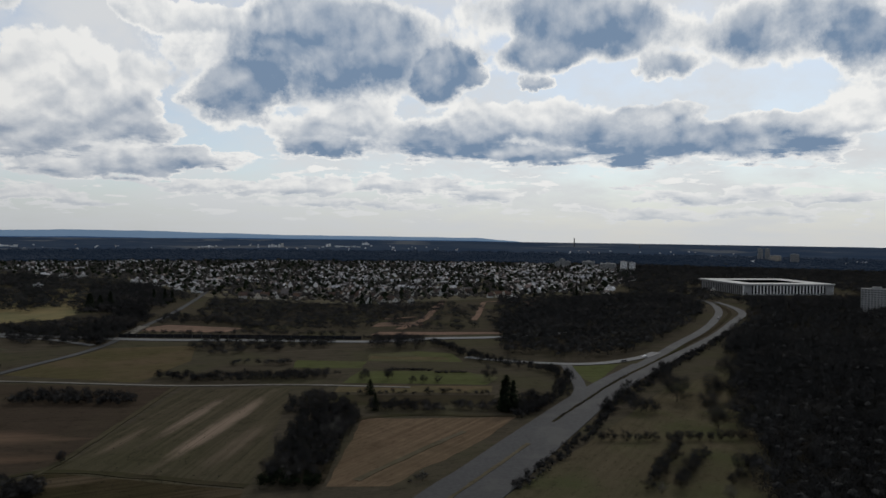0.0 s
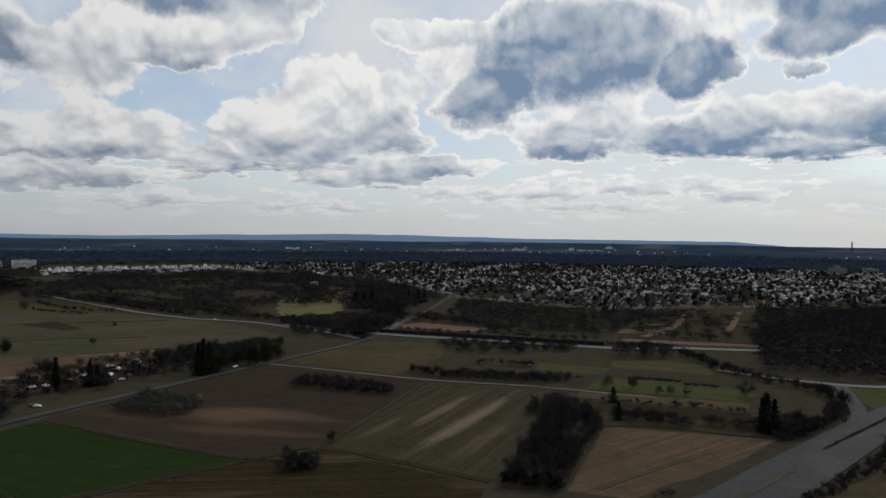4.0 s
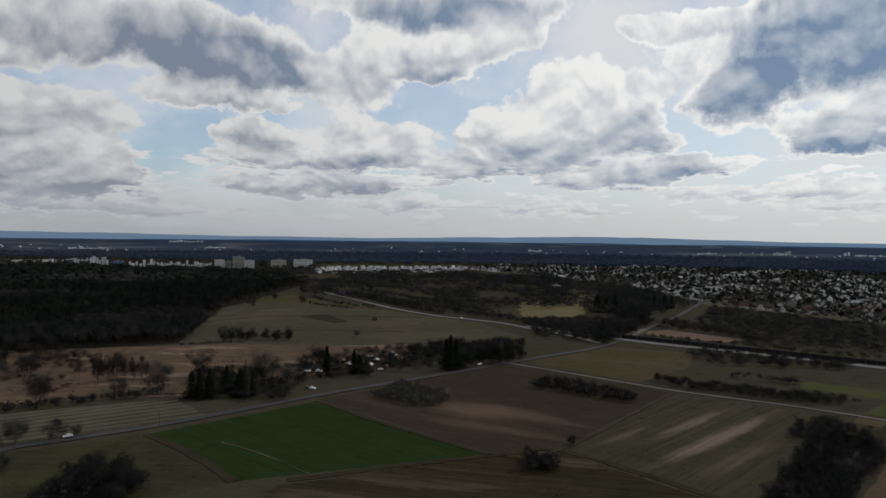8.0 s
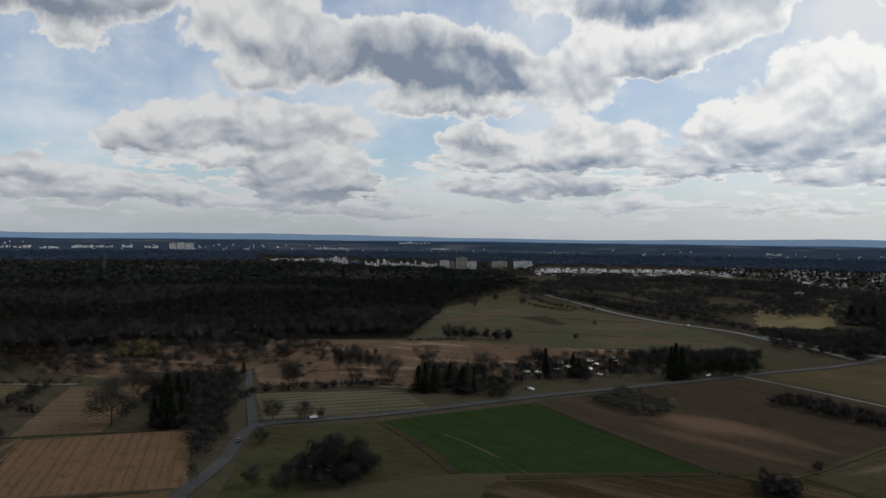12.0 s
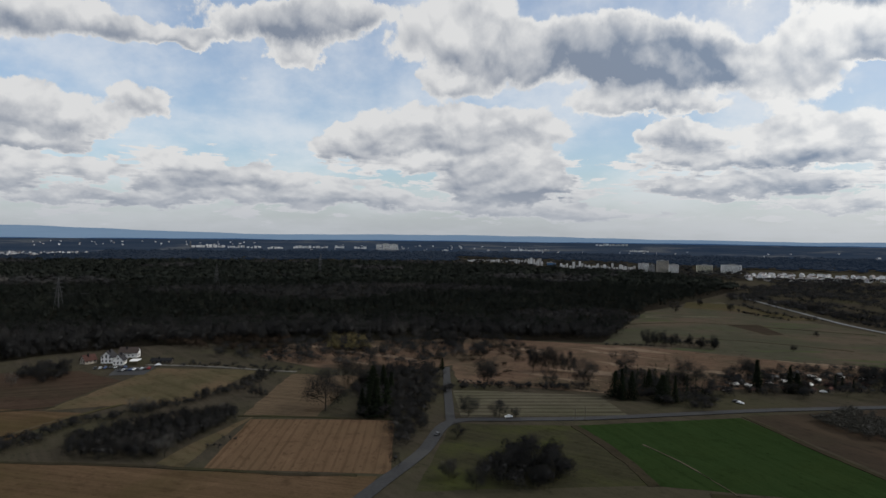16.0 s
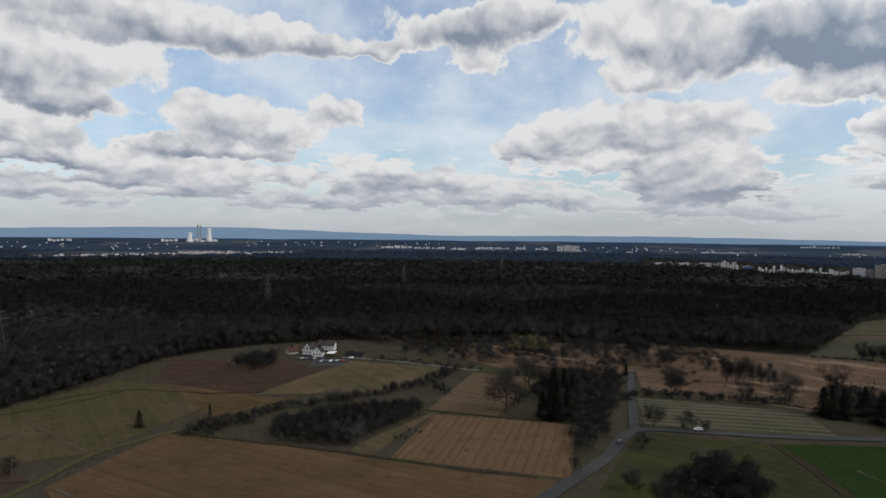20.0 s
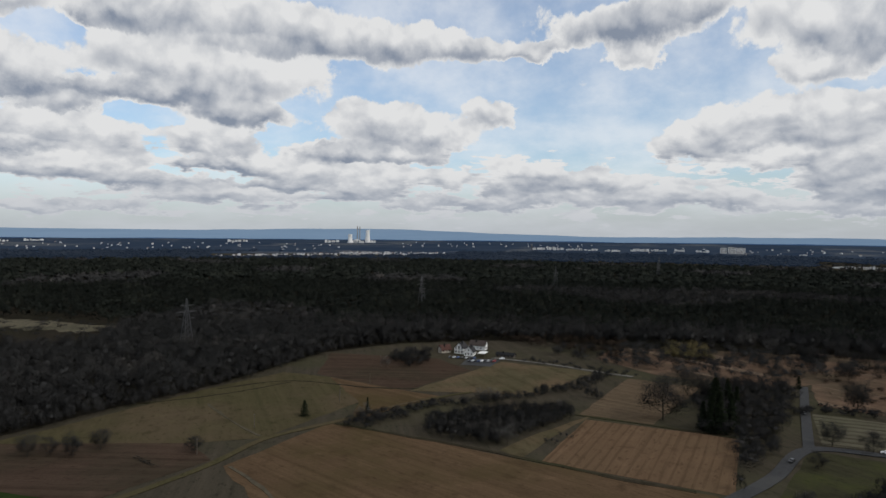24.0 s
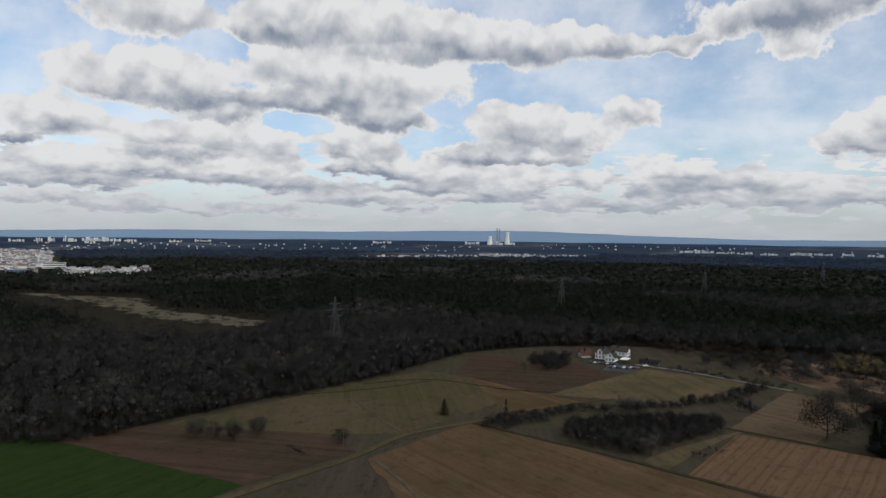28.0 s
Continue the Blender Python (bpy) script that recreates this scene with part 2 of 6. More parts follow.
grey = W.mix(near_sun, rgb(0.235, 0.275, 0.35), rgb(0.225, 0.325, 0.475))
mass = W.mix(shade, bright, grey)
look_of = W.mix(cover, blue, mass)
haze = W.ramp(vsep.outputs[2], 0.0, 0.10, 0.72, 0.0)
look_of = W.mix(haze, look_of, W.mix(near_sun, rgb(0.45, 0.48, 0.53), rgb(0.71, 0.735, 0.75)))
back = W.node("ShaderNodeBackground")
W.put(back.inputs[0], look_of)
back.inputs[1].default_value = 1.0
W.put(W.node("ShaderNodeOutputWorld").inputs[0], back.outputs[0])

sun = new("sun", bpy.data.lights.new("sun", "SUN"))
sun.data.energy, sun.data.angle, sun.data.color = 1.4, radians(10), (1.0, 0.96, 0.9)
sun.matrix_world = look((0, 0, 0), -sun_way)
sun.location = (0, 0, 400)

# ---- materials ----


def material(name, build, rough=0.95, metal=0.0, spec=0.0):
    m = bpy.data.materials.new(name)
    m.use_nodes = True
    T = Tree(m.node_tree)
    T.t.nodes.clear()
    p = T.node("ShaderNodeBsdfPrincipled")
    T.put(T.node("ShaderNodeOutputMaterial").inputs[0], p.outputs[0])
    p.inputs["Roughness"].default_value, p.inputs["Metallic"].default_value = rough, metal
    p.inputs["Specular IOR Level"].default_value = spec
    colour, bump = build(T)
    T.put(p.inputs["Base Color"], colour)
    if bump is not None:
        n = T.node("ShaderNodeBump")
        n.inputs["Strength"].default_value, n.inputs["Distance"].default_value = bump[1], bump[2]
        T.put(n.inputs["Height"], bump[0])
        T.put(p.inputs["Normal"], n.outputs[0])
    return m


def coords(T):
    return T.node("ShaderNodeNewGeometry").outputs["Position"]


def soil(name, low, high, patch, angle=0.0, rows=0.0, depth=0.5, big=0.012, accent=None, even=0.0, stains=(), warm=1.0):
    """Open ground: broad patches, streaks along the working direction, drill rows and fine crumbs."""
    low, high, patch = [(c[0] * warm, c[1], c[2] / warm ** 2) for c in (low, high, patch)]

    def build(T):
        pos = coords(T)
        turn = T.node("ShaderNodeVectorRotate", rotation_type="Z_AXIS")
        T.put(turn.inputs["Vector"], pos)
        turn.inputs["Angle"].default_value = radians(-angle)
        along = turn.outputs[0]
        broad = T.noise(pos, big, 5.0, 0.6)
        streak = T.noise(T.vec("MULTIPLY", along, (0.006, 0.22, 0.0)), 1.0, 4.0, 0.6)
        crumbs = T.noise(pos, 0.9, 5.0, 0.7)
        f = T.math("MULTIPLY_ADD", streak, 0.55, T.math("MULTIPLY", crumbs, 0.45))
        colour = T.mix(T.ramp(f, 0.3, 0.7), rgb(*low), rgb(*high))
        colour = T.mix(T.ramp(broad, 0.42, 0.68, 0.0, 0.85), colour, rgb(*patch))
        mottle = T.noise(pos, 0.075, 6.0, 0.7)
        colour = T.mix(T.ramp(mottle, 0.52, 0.72, 0.0, 0.55), colour, rgb(*[0.55 * c for c in low]))
        tufts = T.noise(T.vec("MULTIPLY", along, (0.16, 0.42, 0.0)), 1.0, 4.0, 0.7)
        colour = T.mix(T.ramp(tufts, 0.54, 0.70, 0.0, 0.55), colour, rgb(*[0.45 * c for c in low]))
        colour = T.mix(T.ramp(mottle, 0.46, 0.30, 0.0, 0.35), colour, rgb(*[1.25 * c for c in high]))
        if accent:
            colour = T.mix(T.ramp(T.noise(T.vec("MULTIPLY", along, (0.012, 0.05, 0.0)), 1.0, 3.0), 0.56, 0.66, 0.0, 0.8), colour, rgb(*accent))
        for x, y, wide, deep_, swing, tone, much in stains:
            spot_ = T.node("ShaderNodeVectorRotate", rotation_type="Z_AXIS")
            T.put(spot_.inputs["Vector"], T.vec("SUBTRACT", pos, (x, y, 0.0)))
            spot_.inputs["Angle"].default_value = radians(-swing)
            d = T.vec("LENGTH", T.vec("MULTIPLY", spot_.outputs[0], (1 / wide, 1 / deep_, 0.0)))
            d = T.math("ADD", d, T.math("MULTIPLY_ADD", T.noise(T.vec("MULTIPLY", along, (0.02, 0.08, 0.0)), 1.0, 5.0, 0.65), 1.6, -0.8))
            colour = T.mix(T.ramp(d, 1.1, 0.2, 0.0, much), colour, rgb(*tone))
        h = crumbs
        if even:
            sep = T.node("ShaderNodeSeparateXYZ")
            T.put(sep.inputs[0], along)
            wave = T.math("SINE", T.math("MULTIPLY_ADD", sep.outputs[1], 6.2832 / even, T.math("MULTIPLY", T.noise(T.vec("MULTIPLY", along, (0.01, 0.15, 0.0)), 1.0, 2.0), 5.0)))
            line = T.math("MULTIPLY", T.ramp(wave, 0.1, 0.9), T.ramp(T.noise(T.vec("MULTIPLY", along, (0.02, 0.4, 0.0)), 1.0, 3.0), 0.3, 0.6))
            colour = T.mix(T.math("MULTIPLY", line, depth), colour, rgb(*[0.42 * c for c in low]))
            h = T.math("MULTIPLY_ADD", line, -0.6, crumbs)
        if rows:
            line = T.ramp(T.noise(T.vec("MULTIPLY", along, (0.004, 1.0 / rows, 0.0)), 1.0, 3.0, 0.7), 0.42, 0.62)
            colour = T.mix(T.math("MULTIPLY", line, depth), colour, rgb(*[0.45 * c for c in low]))
            h = T.math("MULTIPLY_ADD", line, -0.6, crumbs)
        return colour, (h, 0.5, 0.4)
    return material(name, build)


def speckle(name, a, b, scale=1.0, rough=0.9, spec=0.05, bump=0.3, c=None, metal=0.0):
    """Paint, plaster, stone, tar: two tones at two scales."""
    def build(T):
        pos = coords(T)
        n = T.noise(pos, scale, 6.0, 0.65)
        colour = T.mix(T.ramp(n, 0.32, 0.68), rgb(*a), rgb(*b))
        if c:
            colour = T.mix(T.ramp(T.noise(pos, scale * 0.07, 4.0), 0.5, 0.66, 0.0, 0.8), colour, rgb(*c))
        return colour, (n, bump, 0.1)
    return material(name, build, rough, metal, spec)


def crown_normals(m):
    """Twigs take the light of the rounded crown that they belong to."""
    T = Tree(m.node_tree)
    a = T.node("ShaderNodeAttribute", attribute_name="round")
    v = T.node("ShaderNodeVectorTransform", vector_type="NORMAL", convert_from="OBJECT", convert_to="WORLD")
    T.put(v.inputs[0], a.outputs["Vector"])
    own = T.node("ShaderNodeNewGeometry").outputs["Normal"]
    mixed = T.vec("NORMALIZE", T.vec("ADD", T.vec("MULTIPLY", v.outputs[0], (1.0, 1.0, 1.0)), T.vec("MULTIPLY", own, (0.3, 0.3, 0.3))))
    T.put(T.t.nodes["Principled BSDF"].inputs["Normal"], mixed)


def varied(name, tones, rough=0.9, by="island", spec=0.0, grain=2.0, plant_like=False):
    """A tone of its own for each piece (island) or each object."""
    def build(T):
        if by == "island":
            r = T.node("ShaderNodeNewGeometry").outputs["Random Per Island"]
        else:
            r = T.node("ShaderNodeObjectInfo").outputs["Random"]
        ramp = T.node("ShaderNodeValToRGB")
        T.put(ramp.inputs[0], r)
        e = ramp.color_ramp.elements
        ramp.color_ramp.interpolation = "LINEAR" if by == "island" else "CONSTANT"
        for k in range(2, len(tones)):
            e.new(0.5)
        for k, tone in enumerate(tones):
            e[k].position = k / len(tones) if by != "island" else k / (len(tones) - 1)
            e[k].color = rgb(*tone)
        n = T.noise(coords(T), grain, 4.0, 0.6)
        colour = T.mix(T.ramp(n, 0.3, 0.75, 0.0, 0.45), ramp.outputs[0], rgb(*[0.5 * sum(t[i] for t in tones) / len(tones) for i in range(3)]))
        if plant_like:
            own = T.node("ShaderNodeAttribute", attribute_name="tone").outputs["Fac"]
            wide = T.math("ADD", T.noise(coords(T), 0.02, 3.0, 0.6), T.math("MULTIPLY", own, 0.12))
            mean = [sum(t[i] for t in tones) / len(tones) for i in range(3)]
            colour = T.mix(0.62, colour, rgb(*mean))
            colour = T.mix(T.ramp(wide, 0.50, 0.80, 0.0, 0.8), colour, rgb(*[c * k for c, k in zip(tones[-1], (1.5, 1.42, 1.33))]))
            colour = T.mix(T.ramp(wide, 0.48, 0.25, 0.0, 0.6), colour, rgb(*[0.75 * c for c in tones[0]]))
        return colour, None
    m = material(name, build, rough, 0.0, spec)
    if plant_like:
        crown_normals(m)
    return m


M = dict(
    grass=soil("rough_grass", (0.0320, 0.0300, 0.0240), (0.0550, 0.0480, 0.0390), (0.0430, 0.0430, 0.0280), 20, warm=1.05),
    wood_floor=soil("wood_floor", (0.0191, 0.0168, 0.0129), (0.0287, 0.0239, 0.0180), (0.0240, 0.0227, 0.0155), 0),
    stubble=soil("stubble", (0.0396, 0.0355, 0.0235), (0.0650, 0.0545, 0.0365), (0.0430, 0.0400, 0.0240), 85.7, 3.2, 0.3, stains=((-133, 375, 60, 5, 85.7, (0.150, 0.115, 0.088), 0.9), (-113, 360, 80, 6, 84, (0.155, 0.118, 0.09), 0.9), (-95, 330, 50, 7, 84, (0.10, 0.078, 0.058), 0.7), (-150, 330, 30, 4, 86, (0.11, 0.085, 0.062), 0.6))),
    brown=soil("brown_tilth", (0.0302, 0.0237, 0.0180), (0.0427, 0.0325, 0.0240), (0.0400, 0.0330, 0.0225), 8, stains=((-236, 322, 62, 20, 12, (0.098, 0.066, 0.046), 0.85), (-215, 296, 50, 10, 12, (0.085, 0.056, 0.038), 0.7), (-290, 300, 40, 16, 5, (0.060, 0.044, 0.03), 0.6))),
    tan=soil("tan_tilth", (0.0790, 0.0574, 0.0399), (0.1149, 0.0863, 0.0605), (0.0718, 0.0563, 0.0386), 58.6, 2.6, 0.3, warm=1.03),
    dun=soil("dun_tilth", (0.0598, 0.0445, 0.0345), (0.0900, 0.0670, 0.0520), (0.0500, 0.0440, 0.0270), 56.9, 4.0, 0.22, warm=1.14),
    plough=soil("ridged_tilth", (0.0760, 0.0550, 0.0430), (0.1060, 0.0775, 0.0615), (0.0840, 0.0640, 0.0500), 164.5, 0.0, 0.34, even=4.4, warm=1.14),
    strips=soil("strip_bed", (0.0670, 0.0605, 0.0415), (0.0960, 0.0860, 0.0625), (0.0700, 0.0670, 0.0430), 75.5, 0.0, 0.75, even=8.0),
    red=soil("red_tilth", (0.0400, 0.0280, 0.0215), (0.0620, 0.0435, 0.0335), (0.0400, 0.0330, 0.0240), 98, 6.0, 0.25, big=0.02, warm=1.03),
    green=soil("winter_wheat", (0.0160, 0.0290, 0.0098), (0.0215, 0.0365, 0.0125), (0.0210, 0.0325, 0.0105), -2, 4.0, 0.2),
    meadow=soil("meadow", (0.0399, 0.0380, 0.0204), (0.0659, 0.0566, 0.0325), (0.0751, 0.0566, 0.0393), 30, warm=1.03),
    pasture=soil("pasture", (0.0420, 0.0425, 0.0285), (0.0660, 0.0620, 0.0430), (0.0819, 0.0617, 0.0459), 60, accent=(0.0523, 0.0618, 0.0298)),
    orchard=soil("orchard_grass", (0.0450, 0.0385, 0.0245), (0.0690, 0.0570, 0.0370), (0.0440, 0.0470, 0.0230), 60, big=0.02),
    straw=soil("pale_straw", (0.070, 0.062, 0.043), (0.118, 0.104, 0.074), (0.045, 0.043, 0.030), 30),
    lawn=soil("fresh_meadow", (0.0455, 0.0505, 0.0213), (0.0660, 0.0716, 0.0312), (0.0637, 0.0580, 0.0368), 5),
    gold=soil("golden_field", (0.1120, 0.0930, 0.0500), (0.1680, 0.1340, 0.0720), (0.0900, 0.0880, 0.0470), 30),
    reed=soil("reed_bed", (0.075, 0.049, 0.034), (0.125, 0.084, 0.058), (0.062, 0.050, 0.034), 40, big=0.02, accent=(0.165, 0.122, 0.088)),
    dirt=soil("bare_dirt", (0.1137, 0.0743, 0.0554), (0.1736, 0.1197, 0.0901), (0.0862, 0.0647, 0.0514), 15),
    verdant=soil("patchy_green", (0.025, 0.0245, 0.015), (0.042, 0.039, 0.023), (0.046, 0.052, 0.017), 40, big=0.02),
    hay=soil("hay_slope", (0.050, 0.044, 0.024), (0.082, 0.068, 0.040), (0.100, 0.070, 0.044), 30, big=0.02),
    strip=soil("weedy_strip", (0.025, 0.021, 0.014), (0.045, 0.036, 0.024), (0.026, 0.025, 0.014), 25, 2.6, 0.4, accent=(0.066, 0.051, 0.034), warm=1.05),
    weeds=soil("weedy_margin", (0.0238, 0.0204, 0.0139), (0.0395, 0.0318, 0.0216), (0.0343, 0.0341, 0.0170), 10),
    rut=soil("pale_rut", (0.060, 0.051, 0.036), (0.088, 0.075, 0.053), (0.048, 0.043, 0.027), 10),
    tar=speckle("worn_tarmac", (0.028, 0.028, 0.0288), (0.040, 0.040, 0.0404), 0.6, 0.8, 0.10, 0.2, (0.048, 0.047, 0.045)),
    pale_tar=speckle("pale_road", (0.090, 0.090, 0.090), (0.125, 0.125, 0.124), 0.5, 0.8, 0.15, 0.2),
    concrete=speckle("concrete", (0.090, 0.083, 0.072), (0.135, 0.125, 0.108), 0.7, 0.9, 0.05, 0.2, (0.070, 0.064, 0.052)),
    bark=speckle("bark", (0.022, 0.019, 0.015), (0.042, 0.036, 0.029), 3.0, 0.95),
    twigs=varied("bare_twigs", [(0.025, 0.0248, 0.0244), (0.034, 0.0335, 0.0328), (0.044, 0.0432, 0.0422)], plant_like=True),
    scrub=varied("scrub_twigs", [(0.020, 0.0197, 0.0192), (0.029, 0.0284, 0.0277), (0.041, 0.0400, 0.0388)], plant_like=True),
    twigs_warm=varied("brown_twigs", [(0.022, 0.017, 0.013), (0.042, 0.031, 0.023), (0.062, 0.046, 0.034)], plant_like=True),
    needles=varied("needles", [(0.006, 0.008, 0.005), (0.010, 0.014, 0.008), (0.018, 0.023, 0.013)], plant_like=True),
    pine=varied("pine_needles", [(0.0125, 0.0145, 0.0125), (0.0175, 0.0200, 0.0170), (0.024, 0.0270, 0.022)], plant_like=True),
    leaves=varied("dull_leaves", [(0.016, 0.019, 0.009), (0.028, 0.032, 0.015), (0.042, 0.046, 0.022)], plant_like=True),
    bloom=varied("pale_blossom", [(0.060, 0.058, 0.052), (0.105, 0.100, 0.092), (0.17, 0.162, 0.15)], plant_like=True),
    willow=varied("yellow_willow", [(0.070, 0.058, 0.028), (0.105, 0.086, 0.042), (0.14, 0.115, 0.058)], plant_like=True),
    reeds=varied("reed_tufts", [(0.095, 0.066, 0.046), (0.115, 0.082, 0.057), (0.14, 0.103, 0.072)], plant_like=True),
    plaster=varied("house_plaster", [(0.62, 0.60, 0.56), (0.50, 0.47, 0.42), (0.70, 0.69, 0.66), (0.42, 0.40, 0.37), (0.58, 0.52, 0.42)], by="object", grain=0.3),
    tiles=varied("roof_tiles", [(0.060, 0.048, 0.044), (0.10, 0.062, 0.045), (0.045, 0.045, 0.048), (0.12, 0.11, 0.105), (0.080, 0.055, 0.045)], by="object", grain=0.5),
    glass=speckle("window_glass", (0.02, 0.024, 0.03), (0.03, 0.035, 0.04), 0.5, 0.15, 0.5, 0.0),
    white=speckle("white_render", (0.66, 0.65, 0.63), (0.74, 0.73, 0.71), 0.4, 0.85, 0.1, 0.1, (0.56, 0.55, 0.53)),
    grey_wall=speckle("grey_panel", (0.20, 0.196, 0.19), (0.26, 0.255, 0.25), 0.2, 0.85, 0.1, 0.1),
    sand_wall=speckle("sand_panel", (0.34, 0.30, 0.25), (0.40, 0.36, 0.30), 0.2, 0.85, 0.1, 0.1),
    dark=speckle("dark_gap", (0.012, 0.012, 0.013), (0.022, 0.022, 0.023), 0.5),
    steel=speckle("galvanised_steel", (0.050, 0.051, 0.053), (0.075, 0.076, 0.078), 0.6, 0.6, 0.2, 0.0),
    timber=speckle("weathered_timber", (0.07, 0.058, 0.045), (0.11, 0.095, 0.076), 2.0),
    paint_red=speckle("red_tile", (0.060, 0.032, 0.027), (0.085, 0.045, 0.037), 0.8),
    blue_wall=speckle("blue_panel", (0.07, 0.16, 0.30), (0.10, 0.20, 0.36), 0.2, 0.7),
    yellow_wall=speckle("yellow_panel", (0.42, 0.39, 0.29), (0.50, 0.47, 0.36), 0.2, 0.7),
    rubber=speckle("tyre_rubber", (0.02, 0.02, 0.02), (0.03, 0.03, 0.03), 4.0),
)


def painted_haze(name, near, far, glow, open_land=None):
    """Distant land whose blue air haze is painted in as tint and glow."""
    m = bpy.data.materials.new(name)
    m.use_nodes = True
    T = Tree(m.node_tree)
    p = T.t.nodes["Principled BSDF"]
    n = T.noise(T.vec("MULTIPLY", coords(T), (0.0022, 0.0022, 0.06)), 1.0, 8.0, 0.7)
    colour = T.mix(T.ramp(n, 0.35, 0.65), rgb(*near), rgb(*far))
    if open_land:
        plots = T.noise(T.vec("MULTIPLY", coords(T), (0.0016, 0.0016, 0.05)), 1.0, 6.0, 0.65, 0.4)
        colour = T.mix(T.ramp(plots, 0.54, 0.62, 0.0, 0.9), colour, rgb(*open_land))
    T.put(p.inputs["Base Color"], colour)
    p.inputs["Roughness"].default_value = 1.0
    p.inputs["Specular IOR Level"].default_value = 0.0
    # emission stands in for airlight, the land itself gives no light
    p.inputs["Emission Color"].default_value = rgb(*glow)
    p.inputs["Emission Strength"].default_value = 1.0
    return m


# far plain: haze is put into the material as a blue glow
M["far_land"] = painted_haze("far_woods", (0.010, 0.013, 0.018), (0.024, 0.027, 0.030), (0.009, 0.018, 0.036), (0.065, 0.062, 0.054))
# ridge and hills: haze painted as blue base colour plus emission
M["far_ridge"] = painted_haze("far_ridge", (0.03, 0.05, 0.09), (0.04, 0.06, 0.10), (0.016, 0.042, 0.092))
M["far_hills"] = painted_haze("far_hills", (0.06, 0.08, 0.10), (0.08, 0.10, 0.12), (0.120, 0.185, 0.275))

# twigs lightened to imitate haze and sunlight over the town
M["town_trees"] = varied("hazed_town_twigs", [(0.030, 0.029, 0.028), (0.048, 0.045, 0.042), (0.072, 0.066, 0.060)], plant_like=True)
# darker canopy lifted by the same painted haze glow
M["far_canopy"] = painted_haze("far_canopy", (0.010, 0.012, 0.013), (0.024, 0.026, 0.028), (0.007, 0.0125, 0.024))

# ---- helpers of this scene ----


def polar(b, r):
    """Plan place from a bearing (degrees left of +y) and a distance."""
    return (-math.sin(radians(b)) * r, math.cos(radians(b)) * r)


def ground_z(r):
    """The plain is level and rises gently far out."""
    return 0.0 if r < 2300 else 52.0 * ((r - 2300) / 2580) ** 1.5


def link(name, verts, faces, mat=None, parent=None, label="", smooth=False):
    me = bpy.data.meshes.new(name)
    me.from_pydata(verts, [], faces)
    me.validate()
    if mat:
        me.materials.append(mat)
    if smooth:
        me.polygons.foreach_set("use_smooth", [True] * len(me.polygons))
    ob = new(name, me)
    ob.parent = parent
    if label:
        ob["label"] = label
    return ob


def part(name, bm, mat, parent, label=""):
    me = bpy.data.meshes.new(name)
    bm.to_mesh(me)
    bm.free()
    me.materials.append(mat)
    ob = new(name, me)
    ob.parent = parent
    if label:
        ob["label"] = label
    return ob


def thing(name, label, category, group="", kind="", at=(0, 0, 0), turn=0.0, size=1.0):
    ob = new(name)
    ob.empty_display_size = 0.5
    ob.matrix_world = pose(*at, 0, 0, turn) @ Matrix.Scale(size, 4)
    return tagged(ob, label, category, group, kind)


def box(bm, x0, y0, z0, x1, y1, z1, bevel=0.0):
    m = Matrix.Translation(((x0 + x1) / 2, (y0 + y1) / 2, (z0 + z1) / 2)) @ Matrix.Diagonal((x1 - x0, y1 - y0, z1 - z0, 1))
    v = bmesh.ops.create_cube(bm, size=1.0, matrix=m)["verts"]
    if bevel:
        bmesh.ops.bevel(bm, geom=list({e for a in v for e in a.link_edges}), offset=bevel, segments=1, affect="EDGES")
    return v


def boxes(*specs, bevel=0.0):
    bm = bmesh.new()
    for s in specs:
        box(bm, *s, bevel=bevel)
    return bm


def inside(poly, x, y):
    n, hit = len(poly), np.zeros(np.shape(x), bool)
    for i in range(n):
        (x0, y0), (x1, y1) = poly[i], poly[(i + 1) % n]
        if y0 == y1:
            continue
        hit ^= ((y0 > y) != (y1 > y)) & (x < (x1 - x0) * (y - y0) / (y1 - y0) + x0)
    return hit


def ragged(poly, step=9.0, wobble=0.9):
    """The outline with natural, slightly uneven edges."""
    out = []
    for i, (x0, y0) in enumerate(poly):
        x1, y1 = poly[(i + 1) % len(poly)]
        n = max(1, int(math.hypot(x1 - x0, y1 - y0) / step))
        for k in range(n):
            f = k / n
            x, y = x0 + (x1 - x0) * f, y0 + (y1 - y0) * f
            if k:
                x += wobble * noise.noise((x * 0.07, y * 0.07, 1.0)) * 2
                y += wobble * noise.noise((x * 0.07, y * 0.07, 5.0)) * 2
            out.append((x, y))
    return out


LEVEL = [0.03]


def field(name, poly, mat, label, category="field", wobble=0.9, z=None):
    """A parcel of ground, each lying a few centimetres over the one below."""
    LEVEL[0] += 0.004
    z = LEVEL[0] if z is None else z
    edge = ragged(poly, wobble=wobble)
    bm = bmesh.new()
    face = bm.faces.new([bm.verts.new((x, y, z)) for x, y in edge])
    if face.normal.z < 0 or sum(a[0] * b[1] - b[0] * a[1] for a, b in zip(edge, edge[1:] + edge[:1])) < 0:
        bmesh.ops.reverse_faces(bm, faces=[face])
    bmesh.ops.triangulate(bm, faces=bm.faces[:])
    ob = part(name, bm, M[mat], None)
    return tagged(ob, label, category, kind="structure")


